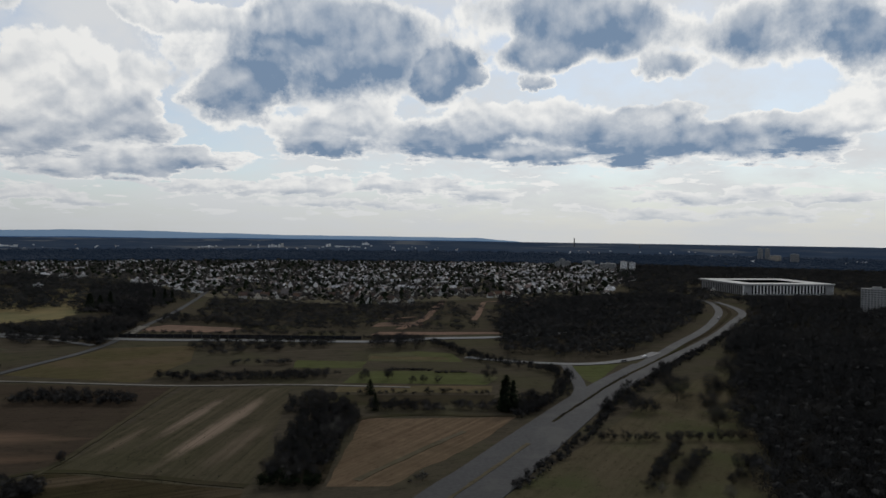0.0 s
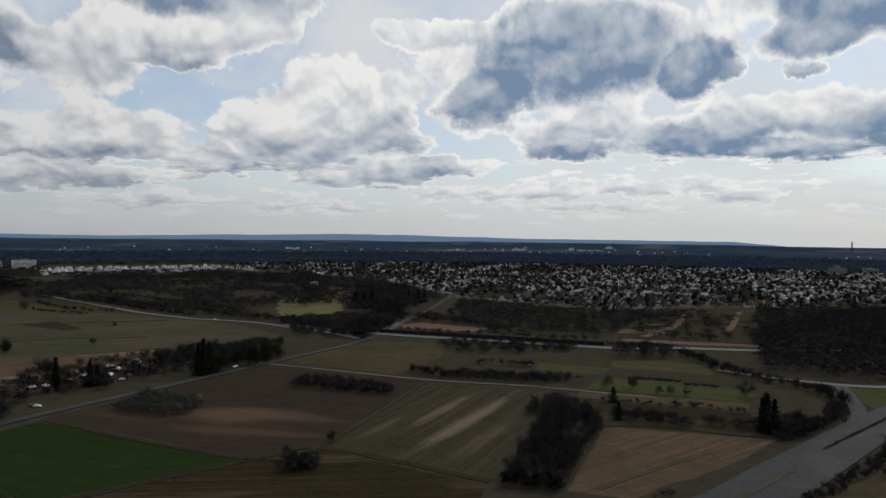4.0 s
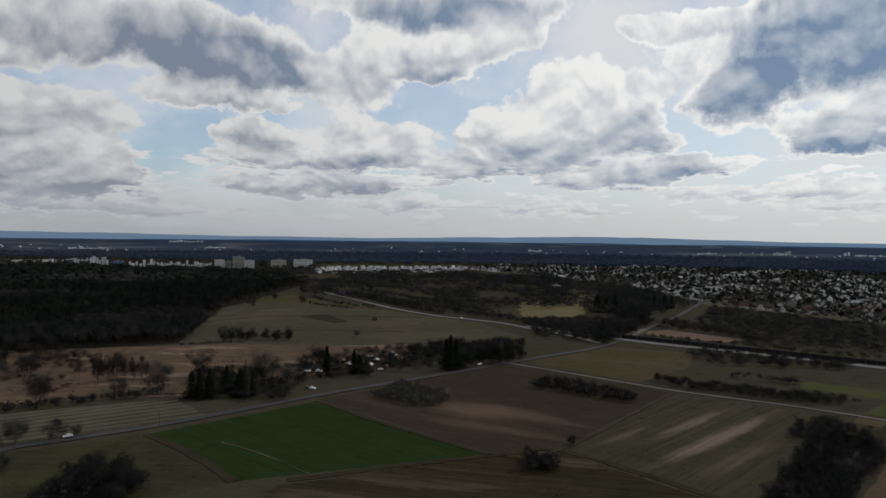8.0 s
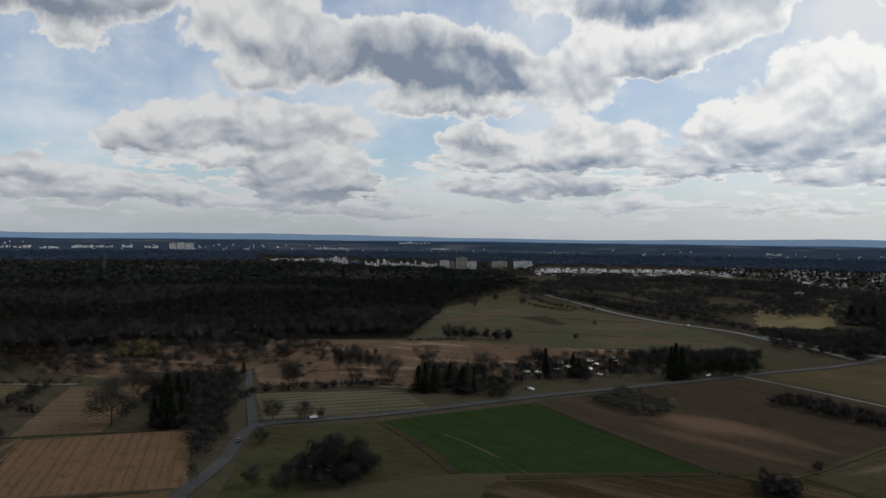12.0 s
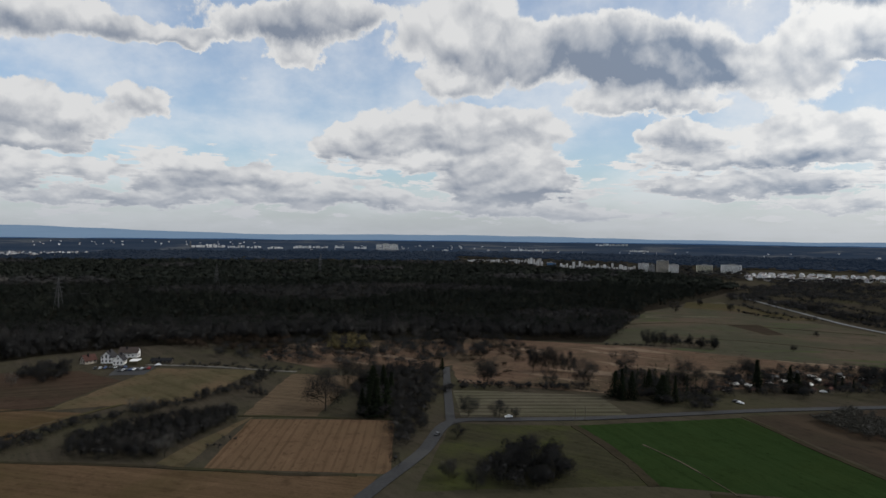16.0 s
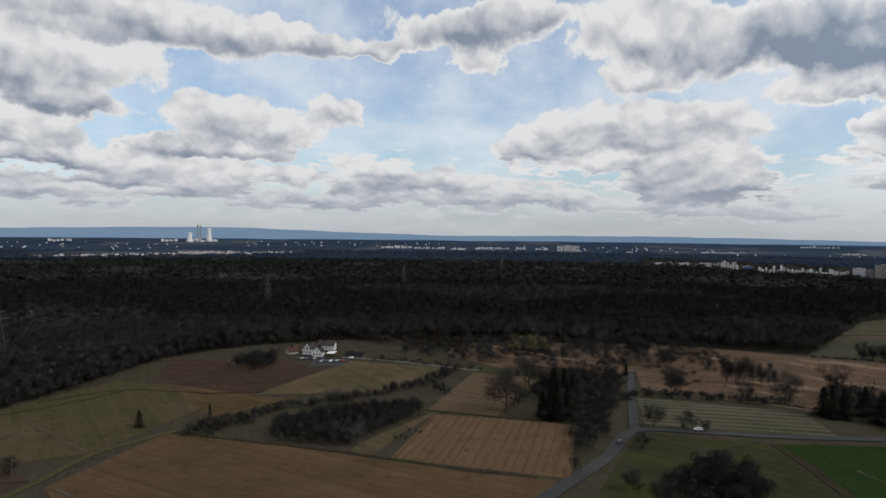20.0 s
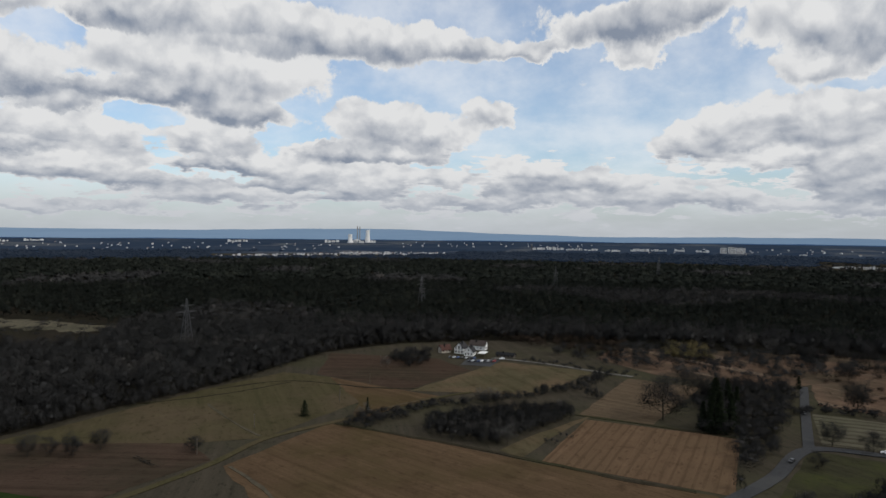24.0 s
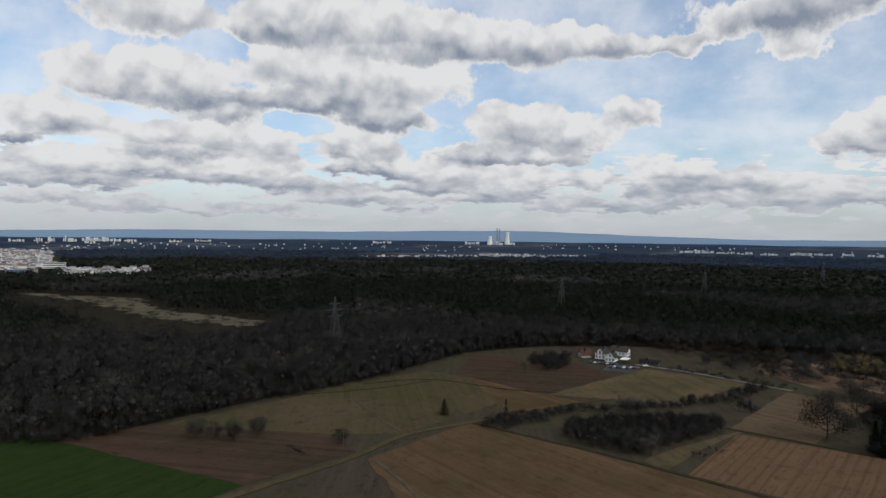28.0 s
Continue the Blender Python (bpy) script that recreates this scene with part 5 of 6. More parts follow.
def house_thing(w, l, h, rise, seed):
    t = thing("house", "small gabled house with pale walls and tiled roof", "house", "houses of the town")
    wv, wf, rv, rf = gable(w, l, h, rise)
    link("wall", wv, wf, M["plaster"], t)
    link("roof", rv, rf, M["tiles"], t)
    c = boxes((w * 0.12, l * 0.2, h + rise * 0.4, w * 0.12 + 0.7, l * 0.2 + 0.7, h + rise + 1.0))
    part("chimney", c, M["tiles"], t)
    for sx in (-1, 1):
        for sy in range(int(l // 3.4)):
            yy = -l / 2 + 1.6 + 3.4 * sy
            for z in ((1.0, 3.7) if h > 4.5 else (1.0,)):
                part("window", boxes((sx * w / 2 - 0.05, yy, z, sx * w / 2 + 0.05, yy + 1.2, z + 1.3)), M["glass"], t)
    for sy in (-1, 1):
        part("window", boxes((-w * 0.28, sy * l / 2 - 0.05, 1.0, -w * 0.28 + 1.3, sy * l / 2 + 0.05, 2.3)), M["glass"], t)
        part("window", boxes((-0.6, sy * l / 2 - 0.05, h, 0.6, sy * l / 2 + 0.05, h + 1.3)), M["glass"], t)
    return t


HOUSES = [house_thing(8.5, 10, 5.4, 4.2, 0), house_thing(9, 12, 5.8, 4.6, 1), house_thing(8, 9, 3.4, 4.6, 2)]


def street_lots(poly, angle, x0, x1):
    """House lots on both sides of parallel streets between two eastings, with gaps for gardens and yards."""
    u, v = np.meshgrid(np.arange(-2600, 2600, 14.5), np.arange(-2600, 2600, 21.0))
    v = v + np.where(np.round(v / 21.0) % 2 == 0, 3.0, -3.0) + rng.uniform(-1.5, 1.5, v.shape)
    u = u + rng.uniform(-4, 4, u.shape)
    c, q = math.cos(radians(angle)), math.sin(radians(angle))
    x, y = (u * c - v * q).ravel(), (u * q + v * c).ravel()
    ok = inside(poly, x, y) & (x >= x0) & (x < x1) & (rng.random(x.size) < 0.74)
    x, y = x[ok], y[ok]
    full = np.array([noise.noise((a * 0.008, b_ * 0.008, 6.0)) for a, b_ in zip(x, y)]) > np.where(x < -330, 0.06, -0.12)
    return np.column_stack([x[full], y[full], np.full(int(full.sum()), float(angle))])


spots = np.concatenate([street_lots(TOWN, 38, -3000, -430), street_lots(TOWN, 14, -430, 90), street_lots(TOWN, -24, 90, 3000)])
order = np.argsort(np.hypot(spots[:, 0], spots[:, 1]))
near_n = 110
used_h = set()
sw, sf, rw, rf2 = [], [], [], []
for rank, i in enumerate(order):
    x, y, along = spots[i]
    a = along + rnd.choice((0, 0, 90)) + rnd.uniform(-5, 5)
    if rank < near_n:
        src = HOUSES[rank % 3]
        m = pose(x, y, 0, 0, 0, a)
        if src.name in used_h:
            copy_thing(src, m)
        else:
            used_h.add(src.name)
            src.matrix_world = m
        continue
    wv, wf, rv, rf = gable(rnd.uniform(7, 9.5), rnd.uniform(7.5, 12), rnd.choice((3.0, 3.4, 5.2, 5.6)), rnd.uniform(2.8, 4.8))
    m = pose(x, y, ground_z(math.hypot(x, y)), 0, 0, a)
    k, q = len(sw), len(rw)
    sw += [tuple(m @ Vector(v)) for v in wv]
    sf += [tuple(j + k for j in f) for f in wf]
    rw += [tuple(m @ Vector(v)) for v in rv]
    rf2 += [tuple(j + q for j in f) for f in rf]
town = link("town_houses", sw + rw, sf + [tuple(j + len(sw) for j in f) for f in rf2], M["town_plaster"])
town.data.materials.append(M["town_tiles"])
for p in town.data.polygons[len(sf):]:
    p.material_index = 1
tagged(town, "crowded pale gabled houses of the town", "houses", kind="stuff")
# pale straw tone lifts the town ground in place of haze and sun
field("town_ground", TOWN, "straw", "gardens and streets of the town, paled for haze and sun", "ground", z=0.026)
wood("town_trees", TOWN, "bare trees between the houses", 17, 10.5, "town_trees", CROWN_FAR, "trees", 0.62, 0.9)
wood("town_evergreens", TOWN, "dark evergreens between the houses", 34, 15, "needles", CROWN_FAR, "trees", 0.28, 0.9)

for outline in HOLES[:1]:
    field("settled_ground", outline, "wood_floor", "dark gardens round the apartment blocks", "ground", z=0.024)
    wood("town_trees", outline, "bare trees round the apartment blocks", 34, 10, "scrub", CROWN_FAR, "trees", 0.6, 0.8)

wood("woods", CLEAR, "small bare trees standing in the forest clearing", 19, 7, "scrub", CROWN_MID, "trees", 0.6, 0.55)

# ---- trees that stand alone ----
for x, y, h in ((-435, 164, 17.7), (-523, 191, 14.7), (-514, 217, 9.2), (-410, 222, 19.3), (-421, 203, 10.1), (-353, 140, 10.2), (-352, 149, 5.8), (-361, 125, 11.5), (-439, 270, 17.0), (-390, 287, 19.2), (-404, 346, 16.7)):
    plant(BARE, x, y, h)
for x, y, h in ((-469, 212, 17.0), (-466, 217, 17.8), (-466, 223, 18.7), (-465, 229, 16.2), (-460, 232, 12.8), (-460, 238, 14.5)):
    plant(BARE, x, y, h, slim=0.6)
for x, y, h in ((-269, 85, 8.2), (-255, 92, 9.4), (-267, 120, 14.5), (-266, 110, 11.3), (-257, 126, 12.3), (-250, 116, 9.5), (-268, 100, 8.3), (-324, 107, 6.9), (-439, 84, 16.7), (-458, 74, 15.4)):
    plant(BARE, x, y, h)
for x, y, h in ((-267, -233, 10.1), (-272, -226, 7.7), (-271, -214, 10.5), (-283, -209, 9.5), (-511, -118, 13.0), (-289, -166, 7.3), (-539, -111, 11.8)):
    plant(BARE, x, y, h)
for x, y, h in ((203, 498, 14.2), (166, 422, 17.3), (152, 394, 12.6), (143, 421, 15.5), (148, 455, 14.3), (145, 362, 13.0), (33, 477, 9.9), (-19, 466, 5.0), (-12, 467, 5.4), (-2, 467, 5.0), (-36, 474, 8.7), (-52, 473, 7.9)):
    plant(BARE, x, y, h)
ROW = Vector((79, 337)), Vector((149, 342))
for k in range(14):
    p = ROW[0].lerp(ROW[1], k / 13)
    plant(BARE, p.x + rnd.uniform(-1.2, 1.2), p.y + rnd.uniform(-1, 1), rnd.uniform(4.2, 6.2))
for a, b, n in ((Vector((83, 273)), Vector((110, 323)), 8), (Vector((95, 274)), Vector((119, 314)), 6), (Vector((117, 279)), Vector((135, 300)), 4)):
    for k in range(n):
        p = a.lerp(b, k / (n - 1))
        plant(BARE, p.x + rnd.uniform(-1, 1), p.y + rnd.uniform(-1, 1), rnd.uniform(5, 8.5))
for x, y, h in ((-680, 273, 10.8), (-562, 367, 14.3), (-558, 374, 13.2), (-552, 379, 14.3), (-547, 388, 12.1), (-538, 397, 12.0), (-530, 404, 10.9), (-522, 411, 13.1), (-925, 758, 13.6), (-891, 884, 12.2)):
    plant(BARE, x, y, h, slim=0.62)
for k in range(26):
    p = Vector((-685, 201)).lerp(Vector((-530, 178)), rnd.random())
    plant(BARE, p.x + rnd.uniform(-40, 25), p.y + rnd.uniform(-30, 60), rnd.uniform(8, 15))

for x, y, h in ((-375, 229, 19.0), (-375, 236, 16.9), (-383, 229, 16.3), (-384, 254, 16.0), (-365, 251, 16.2), (-361, 257, 16.2), (-375, 329, 20.6), (-365, 346, 17.5), (-363, 350, 13.3), (-370, 388, 8.8), (-368, 392, 8.4), (-360, 393, 7.9), (-325, 401, 23.0), (-323, 404, 25.6), (-324, 412, 21.6)):
    plant(FIR, x, y, h)
wood("evergreens", [(-332, 402), (-316, 406), (-302, 478), (-322, 490)], "rounded dark evergreens along the lane", 6.5, 12, "needles", CROWN_NEAR, "evergreens", 1.3, 0.9)
for x, y, h in ((-373, 72, 17.8), (-373, 76, 21.0), (-379, 83, 19.5), (-378, 69, 14.8), (-423, 84, 18.6), (-430, 92, 17.5), (-421, 95, 14.4), (-371, -109, 9.0), (-359, -141, 8.7), (37, 394, 20.5), (35, 394, 17.8), (41, 396, 17.3), (-37, 392, 9.9), (219, 1140, 20.8)):
    plant(FIR, x, y, h)
plant(BARE, -162, 296, 5.7)
for x, y, h in ((-430, 851, 22), (-424, 864, 19), (-418, 878, 23), (-394, 953, 20), (-374, 940, 22), (-376, 971, 17), (-108, 935, 20), (-99, 958, 17), (144, 1090, 18)):
    plant(FIR, x, y, h)
for x, y, h in ((-494, 150, 8.5), (-44, 432, 9.4)):
    plant(FIR, x, y, h)

for x, y, h in ((-499, -133, 9.4), (-7, 280, 4.3), (-361, -107, 8.2), (-359, -110, 6.9), (-416, -52, 7.7), (-416, -47, 8.4), (-415, -43, 7.6), (-330, -28, 9.5), (-331, -32, 7.9), (-391, -5, 7.9), (-47, 921, 12.0), (-51, 325, 11.1), (-50, 339, 10.4), (-265, 311, 6.8), (-265, 329, 7.0), (-269, 304, 7.4), (-273, 86, 7.0)):
    plant(BLOOM, x, y, h)

plant(BARE, -394, 51, 22.5, slim=1.15)
for x, y, h in ((86, 268, 5.0), (110, 262, 6.5)):
    plant(BLOOM, x, y, h)
wood("thicket", [(104, 388), (122, 388), (124, 402), (106, 402)], "large dark bush group in the orchard meadow", 5, 11, "scrub", CROWN_NEAR, "thicket", 1.4)

# pale rounded shrubs beside the lane
PALE = [-304, 304], [-314, 340], [-270, 335], [-256, 315], [-272, 299]
M["pale_twigs"] = varied("pale_twigs", [(0.035, 0.033, 0.027), (0.060, 0.057, 0.048), (0.095, 0.090, 0.078)])
wood("thicket", [tuple(p) for p in PALE], "pale greyish blossoming shrubs beside the lane", 3.6, 6.5, "pale_twigs", BUSH_FINE, "thicket", 1.5)
wood("willow_scrub", [(-581, 73), (-567, 111), (-633, 121), (-666, 91)], "yellowish willow scrub at the wood edge", 5.5, 10, "willow", BUSH_FINE, "thicket", 1.3, 0.6)
wood("reed_tufts", [(-640, 215), (-573, 325), (-506, 430), (-394, 490), (-380, 370), (-395, 240), (-447, 160), (-500, 165)], "tufts of dry reed across the marsh", 6.5, 0.8, "reeds", BUSH_FINE[:3], "reeds", 0.5, 0.35)
wood("scrub", [(-500, 160), (-447, 160), (-480, 220), (-560, 260), (-600, 210)], "reddish scrub in the marsh", 12, 4, "twigs_warm", BUSH_FINE, "scrub", 0.7, 0.5)

def tuft_shape(seed):
    """A small weed or grass tuft of height 1."""
    r = random.Random(seed)
    out = []
    for _ in range(16):
        t, lean = r.uniform(0, 6.2832), r.uniform(0.1, 0.7)
        d = Vector((math.cos(t), math.sin(t), 0.0))
        side = Vector((-d.y, d.x, 0.0)) * 0.10
        foot = d * r.uniform(0.0, 0.35)
        out += [foot - side, foot + side, foot + d * lean + Vector((0, 0, r.uniform(0.5, 1.0)))]
    v = np.array([tuple(p) for p in out], dtype=np.float32)
    return v, crown_round(v, 0.1)


TUFTS = [tuft_shape(500 + i) for i in range(4)]
for outline, gap, keep, tall, mat, label in (
        ([(-164, 436), (-99, 444), (-89, 380), (-78, 276), (-163, 272)], 5.0, 0.45, 0.5, "scrub", "dark weed tufts across the stubble field"),
        ([(-225, 172), (-183, 256), (-160, 280), (-78, 266), (-64, 170), (-190, 130)], 5.0, 0.45, 0.5, "scrub", "weed tufts on the stubble strip"),
        ([(-280, -262), (-409, -222), (-465, -198), (-458, -160), (-395, -123), (-315, -148), (-301, -174)], 5.5, 0.4, 0.5, "leaves", "rough grass tufts across the hay meadow"),
        ([(28, 263), (92, 364), (158, 468), (215, 510), (186, 412), (128, 268)], 4.5, 0.45, 0.6, "leaves", "grass tufts across the orchard meadow")):
    wood("weed_tufts", outline, label, gap, tall, mat, TUFTS, "weeds", 0.10, keep)

# ---- farmhouse ----


def farm_building(name, label, x, y, turn, w, l, h, rise, wall="white", roof="tiles", windows=3, half_hip=False):
    t = thing(name, label, "house", at=(x, y, 0), turn=turn)
    wv, wf, rv, rf = gable(w, l, h, rise, 0.6)
    link("wall", wv, wf, M[wall], t)
    link("roof", rv, rf, M[roof], t)
    part("chimney", boxes((0.8, -l * 0.15, h + rise * 0.5, 1.7, -l * 0.15 + 0.9, h + rise + 1.3)), M["dark"], t)
    for sy in (-1, 1):
        for k in range(windows):
            for z in (1.1, 3.9):
                if z + 1.4 < h + 1:
                    u = -w / 2 + w * (k + 0.5) / windows
                    win = part("window", boxes((u - 0.55, sy * l / 2 - 0.06, z, u + 0.55, sy * l / 2 + 0.06, z + 1.35)), M["glass"], t)
                    part("frame", boxes((u - 0.72, sy * l / 2 - 0.1, z - 0.14, u + 0.72, sy * l / 2 + 0.04, z), (u - 0.72, sy * l / 2 - 0.1, z + 1.35, u + 0.72, sy * l / 2 + 0.04, z + 1.47)), M["timber"], win)
        part("window", boxes((-0.6, sy * l / 2 - 0.06, h + 0.7, 0.6, sy * l / 2 + 0.06, h + 1.9)), M["glass"], t)
    for sx in (-1, 1):
        for k in range(int(l // 3)):
            v = -l / 2 + 1.5 + 3 * k
            for z in (1.1, 3.9):
                if z + 1.4 < h + 0.3:
                    part("window", boxes((sx * w / 2 - 0.06, v - 0.5, z, sx * w / 2 + 0.06, v + 0.5, z + 1.3)), M["glass"], t)
    part("door", boxes((-w / 2 - 0.08, l * 0.05, 0.0, -w / 2 + 0.05, l * 0.05 + 1.1, 2.1), bevel=0.02), M["timber"], t)
    return t


farm_building("farmhouse", "white farmhouse with a dark steep roof", -580, -89, 78, 8.0, 10.5, 4.6, 4.2, roof="tiles")
farm_building("farmhouse", "white gabled house wing with a dark roof", -570, -80, 82, 7.5, 9.5, 3.6, 4.2)
farm_building("farm_wing", "long dark-roofed farm wing with a white gable", -601, -77, -12, 7.5, 14, 4.0, 3.6)
farm_building("cottage", "small cottage with a red tiled roof", -579, -103, 40, 7, 9, 2.8, 3.6, wall="sand_wall", roof="paint_red", windows=2)
farm_building("barn", "low shed beside the farm drive", -566, -50, -15, 6, 15, 2.6, 1.4, wall="timber", roof="dark", windows=2)
awning = thing("awning", "flat white canopy over the farm terrace", "canopy", at=(-567, -69, 0), turn=-8)
part("canopy", boxes((-5.5, -3.2, 3.0, 5.5, 3.2, 3.25), bevel=0.05), M["white"], awning)
for sx in (-1, 1):
    for sy in (-1, 1):
        part("post", boxes((sx * 5.2 - 0.1, sy * 2.9 - 0.1, 0, sx * 5.2 + 0.1, sy * 2.9 + 0.1, 3.0)), M["timber"], awning)
field("car_park", [(-551, -80), (-554, -53), (-523, -58), (-526, -81)], "tar", "grey tarmac car park before the farm", "car park", wobble=0.3)

# ---- cars ----
PAINT = {n: speckle("car_paint_" + n, c, tuple(min(1, 1.1 * v) for v in c), 0.8, 0.3, 0.5, 0.0) for n, c in dict(white=(0.7, 0.7, 0.7), black=(0.02, 0.02, 0.022), silver=(0.38, 0.39, 0.4), red=(0.25, 0.03, 0.03), blue=(0.04, 0.07, 0.16)).items()}


def car_thing(paint, label):
    t = thing("car", label, "car", "parked cars")
    prof = [(-2.15, 0.35), (-2.2, 0.75), (-1.7, 0.92), (-1.0, 0.98), (-0.35, 1.45), (1.15, 1.47), (1.75, 1.0), (2.1, 0.92), (2.15, 0.4)]
    v, f = [], []
    for sx, tuck in ((-0.86, 1), (0.86, -1)):
        v += [(sx + (0.13 * tuck if z > 1.2 else 0), y, z) for y, z in prof]
    n = len(prof)
    f += [tuple(range(n)), tuple(range(2 * n - 1, n - 1, -1))] + [(i, n + i, n + (i + 1) % n, (i + 1) % n) for i in range(n)]
    body = link("body", v, f, PAINT[paint], t)
    part("windscreen", boxes((-0.66, -0.86, 1.02, 0.66, -0.50, 1.36)), M["glass"], t)
    part("rear_window", boxes((-0.66, 1.22, 1.04, 0.66, 1.56, 1.36)), M["glass"], t)
    for sx in (-1, 1):
        part("side_window", boxes((sx * 0.80 - 0.02, -0.5, 1.02, sx * 0.80 + 0.02, 1.2, 1.36)), M["glass"], t)
        for y in (-1.35, 1.35):
            bm = bmesh.new()
            bmesh.ops.create_cone(bm, cap_ends=True, segments=14, radius1=0.33, radius2=0.33, depth=0.22, matrix=pose(sx * 0.78, y, 0.33, 0, 90, 0))
            part("wheel", bm, M["rubber"], t)
        part("headlight", boxes((sx * 0.62 - 0.16, -2.21, 0.66, sx * 0.62 + 0.16, -2.12, 0.80)), M["glass"], t)
    return t


CARS = [car_thing("white", "small white car on the tarmac"), car_thing("black", "small black car on the tarmac"), car_thing("silver", "small silver car on the tarmac"), car_thing("red", "small dark red car on the tarmac"), car_thing("blue", "small dark blue car on the tarmac")]


def park(k, x, y, turn, z=0.5):
    src = CARS[k]
    m = pose(x, y, z, 0, 0, turn)
    if src.name not in USED:
        USED.add(src.name)
        src.matrix_world = m
        return src
    return copy_thing(src, m)


A, B = Vector((-540, -76)), Vector((-544, -57))
for k in range(9):
    p = A.lerp(B, k / 8)
    park((1, 2, 1, 4, 0, 1, 2, 1, 3)[k], p.x, p.y, 75, 0.2)
A, B = Vector((-553, -94)), Vector((-554, -74))
for k in range(7):
    p = A.lerp(B, k / 6)
    park((1, 2, 4, 1, 2, 1, 4)[k], p.x, p.y, 80, 0.1)
park(0, -554, -52, 10, 0.6)
park(0, -352, 145, -10, 0.55)
park(1, -330, 98, 58, 0.5)
park(1, -421, 131, 75, 0.5)
park(0, 168, 576, -38, 0.6)
park(1, 145, 554, -75, 0.6)
park(1, 339, 855, -30, 0.6)
park(0, -512, 661, 60, 0.5)
park(0, -318, 434, 5, 0.5)

# ---- allotment gardens ----


def shed_thing(w, l, roof, label):
    t = thing("garden_shed", label, "shed", "sheds of the allotments")
    wv, wf, rv, rf = gable(w, l, 2.2, 0.9, 0.3)
    link("wall", wv, wf, M["timber"], t)
    link("roof", rv, rf, M[roof], t)
    part("door", boxes((-0.45, -l / 2 - 0.05, 0, 0.45, -l / 2 + 0.03, 1.95)), M["dark"], t)
    part("window", boxes((w / 2 - 0.03, -0.5, 0.9, w / 2 + 0.04, 0.5, 1.7)), M["glass"], t)
    return t


SHEDS = [shed_thing(3.6, 5.2, "white", "small garden shed with a pale sheet roof"), shed_thing(3.2, 4.4, "paint_red", "small garden shed with a red roof"), shed_thing(4.0, 5.6, "dark", "small garden shed with a dark felt roof"), shed_thing(3.4, 4.8, "steel", "small garden shed with a grey metal roof")]
lots = scatter_in([(-387, 308), (-362, 336), (-357, 386), (-339, 427), (-381, 445), (-423, 392), (-417, 332)], 13, 0.75)
for k, (x, y) in enumerate(lots):
    src = SHEDS[k % 4]
    m = pose(x, y, 0, 0, 0, rnd.choice((10, 100, 25)) + rnd.uniform(-8, 8))
    if src.name not in USED:
        USED.add(src.name)
        src.matrix_world = m
    else:
        copy_thing(src, m)
for k, (x, y) in enumerate(((-382, 309), (-384, 313), (-349, 294), (-361, 369), (-353, 294))):
    park((0, 2, 0, 0, 1)[k], x, y, 30 + 40 * k, 0.05)

# ---- fences, posts and barrier ----
barrier = thing("noise_barrier", "long dark timber barrier along the main road", "barrier")
line = smooth_line([(-300, 646), (-169, 650), (-75, 650)], 8.0)
for i in range(len(line) - 1):
    (x0, y0), (x1, y1) = line[i], line[i + 1]
    a = math.degrees(math.atan2(y1 - y0, x1 - x0))
    bm = boxes((0.1, -0.1, 0.3, math.hypot(x1 - x0, y1 - y0) - 0.1, 0.1, 3.6))
    bm.transform(pose(x0, y0, 0.2, 0, 0, a))
    part("panel", bm, M["dark"], barrier)
    part("post", boxes((x0 - 0.15, y0 - 0.15, 0, x0 + 0.15, y0 + 0.15, 3.9)), M["steel"], barrier)
fence = thing("field_fence", "low post fence beside the lane", "fence")
for k in range(22):
    p = Vector((-358, 130)).lerp(Vector((-335, 208)), k / 21)
    part("post", boxes((p.x - 0.09, p.y - 0.09, -0.2, p.x + 0.09, p.y + 0.09, 1.3)), M["timber"], fence)
for x, y in ((-338, 178), (-338, 184), (-410, -138), (-286, -163), (-394, -133), (-331, -157), (-444, -129)):
    pole = thing("wooden_pole", "slim weathered wooden pole in the field", "pole", "field poles", at=(x, y, 0))
    limbs = ([], [])
    limb(limbs[0], limbs[1], (0, 0, -0.3), (0, 0, 7.5), 0.16, 0.11, 8)
    link("shaft", limbs[0], limbs[1], M["timber"], pole)
    part("crossarm", boxes((-0.9, -0.06, 6.8, 0.9, 0.06, 6.95)), M["timber"], pole)
bridge = thing("road_bridge", "pale concrete bridge parapet on the lane", "bridge")
for s in (-4.2, 4.2):
    bm = boxes((s - 0.25, -34, 0.2, s + 0.25, 34, 1.7), bevel=0.05)
    bm.transform(pose(-303, 690, 0, 0, 0, 10))
    part("parapet", bm, M["concrete"], bridge)
bm = boxes((-4.4, -34, 0.1, 4.4, 34, 0.62))
bm.transform(pose(-303, 690, 0, 0, 0, 10))
part("deck", bm, M["concrete"], bridge)
log_heap = thing("log_pile", "dark heap of cut branches in the meadow", "heap", at=(-271, -178, 0), turn=60)
lv, lf = [], []
for k in range(60):
    a = Vector((rnd.uniform(-9, 9), rnd.uniform(-1.2, 1.2), rnd.uniform(0.1, 1.0)))
    b = a + Vector((rnd.uniform(-2.5, 2.5), rnd.uniform(-1, 1), rnd.uniform(-0.1, 0.3)))
    limb(lv, lf, a, b, 0.14, 0.08, 5)
link("branches", lv, lf, M["bark"], log_heap)

# ---- pylons and power line ----


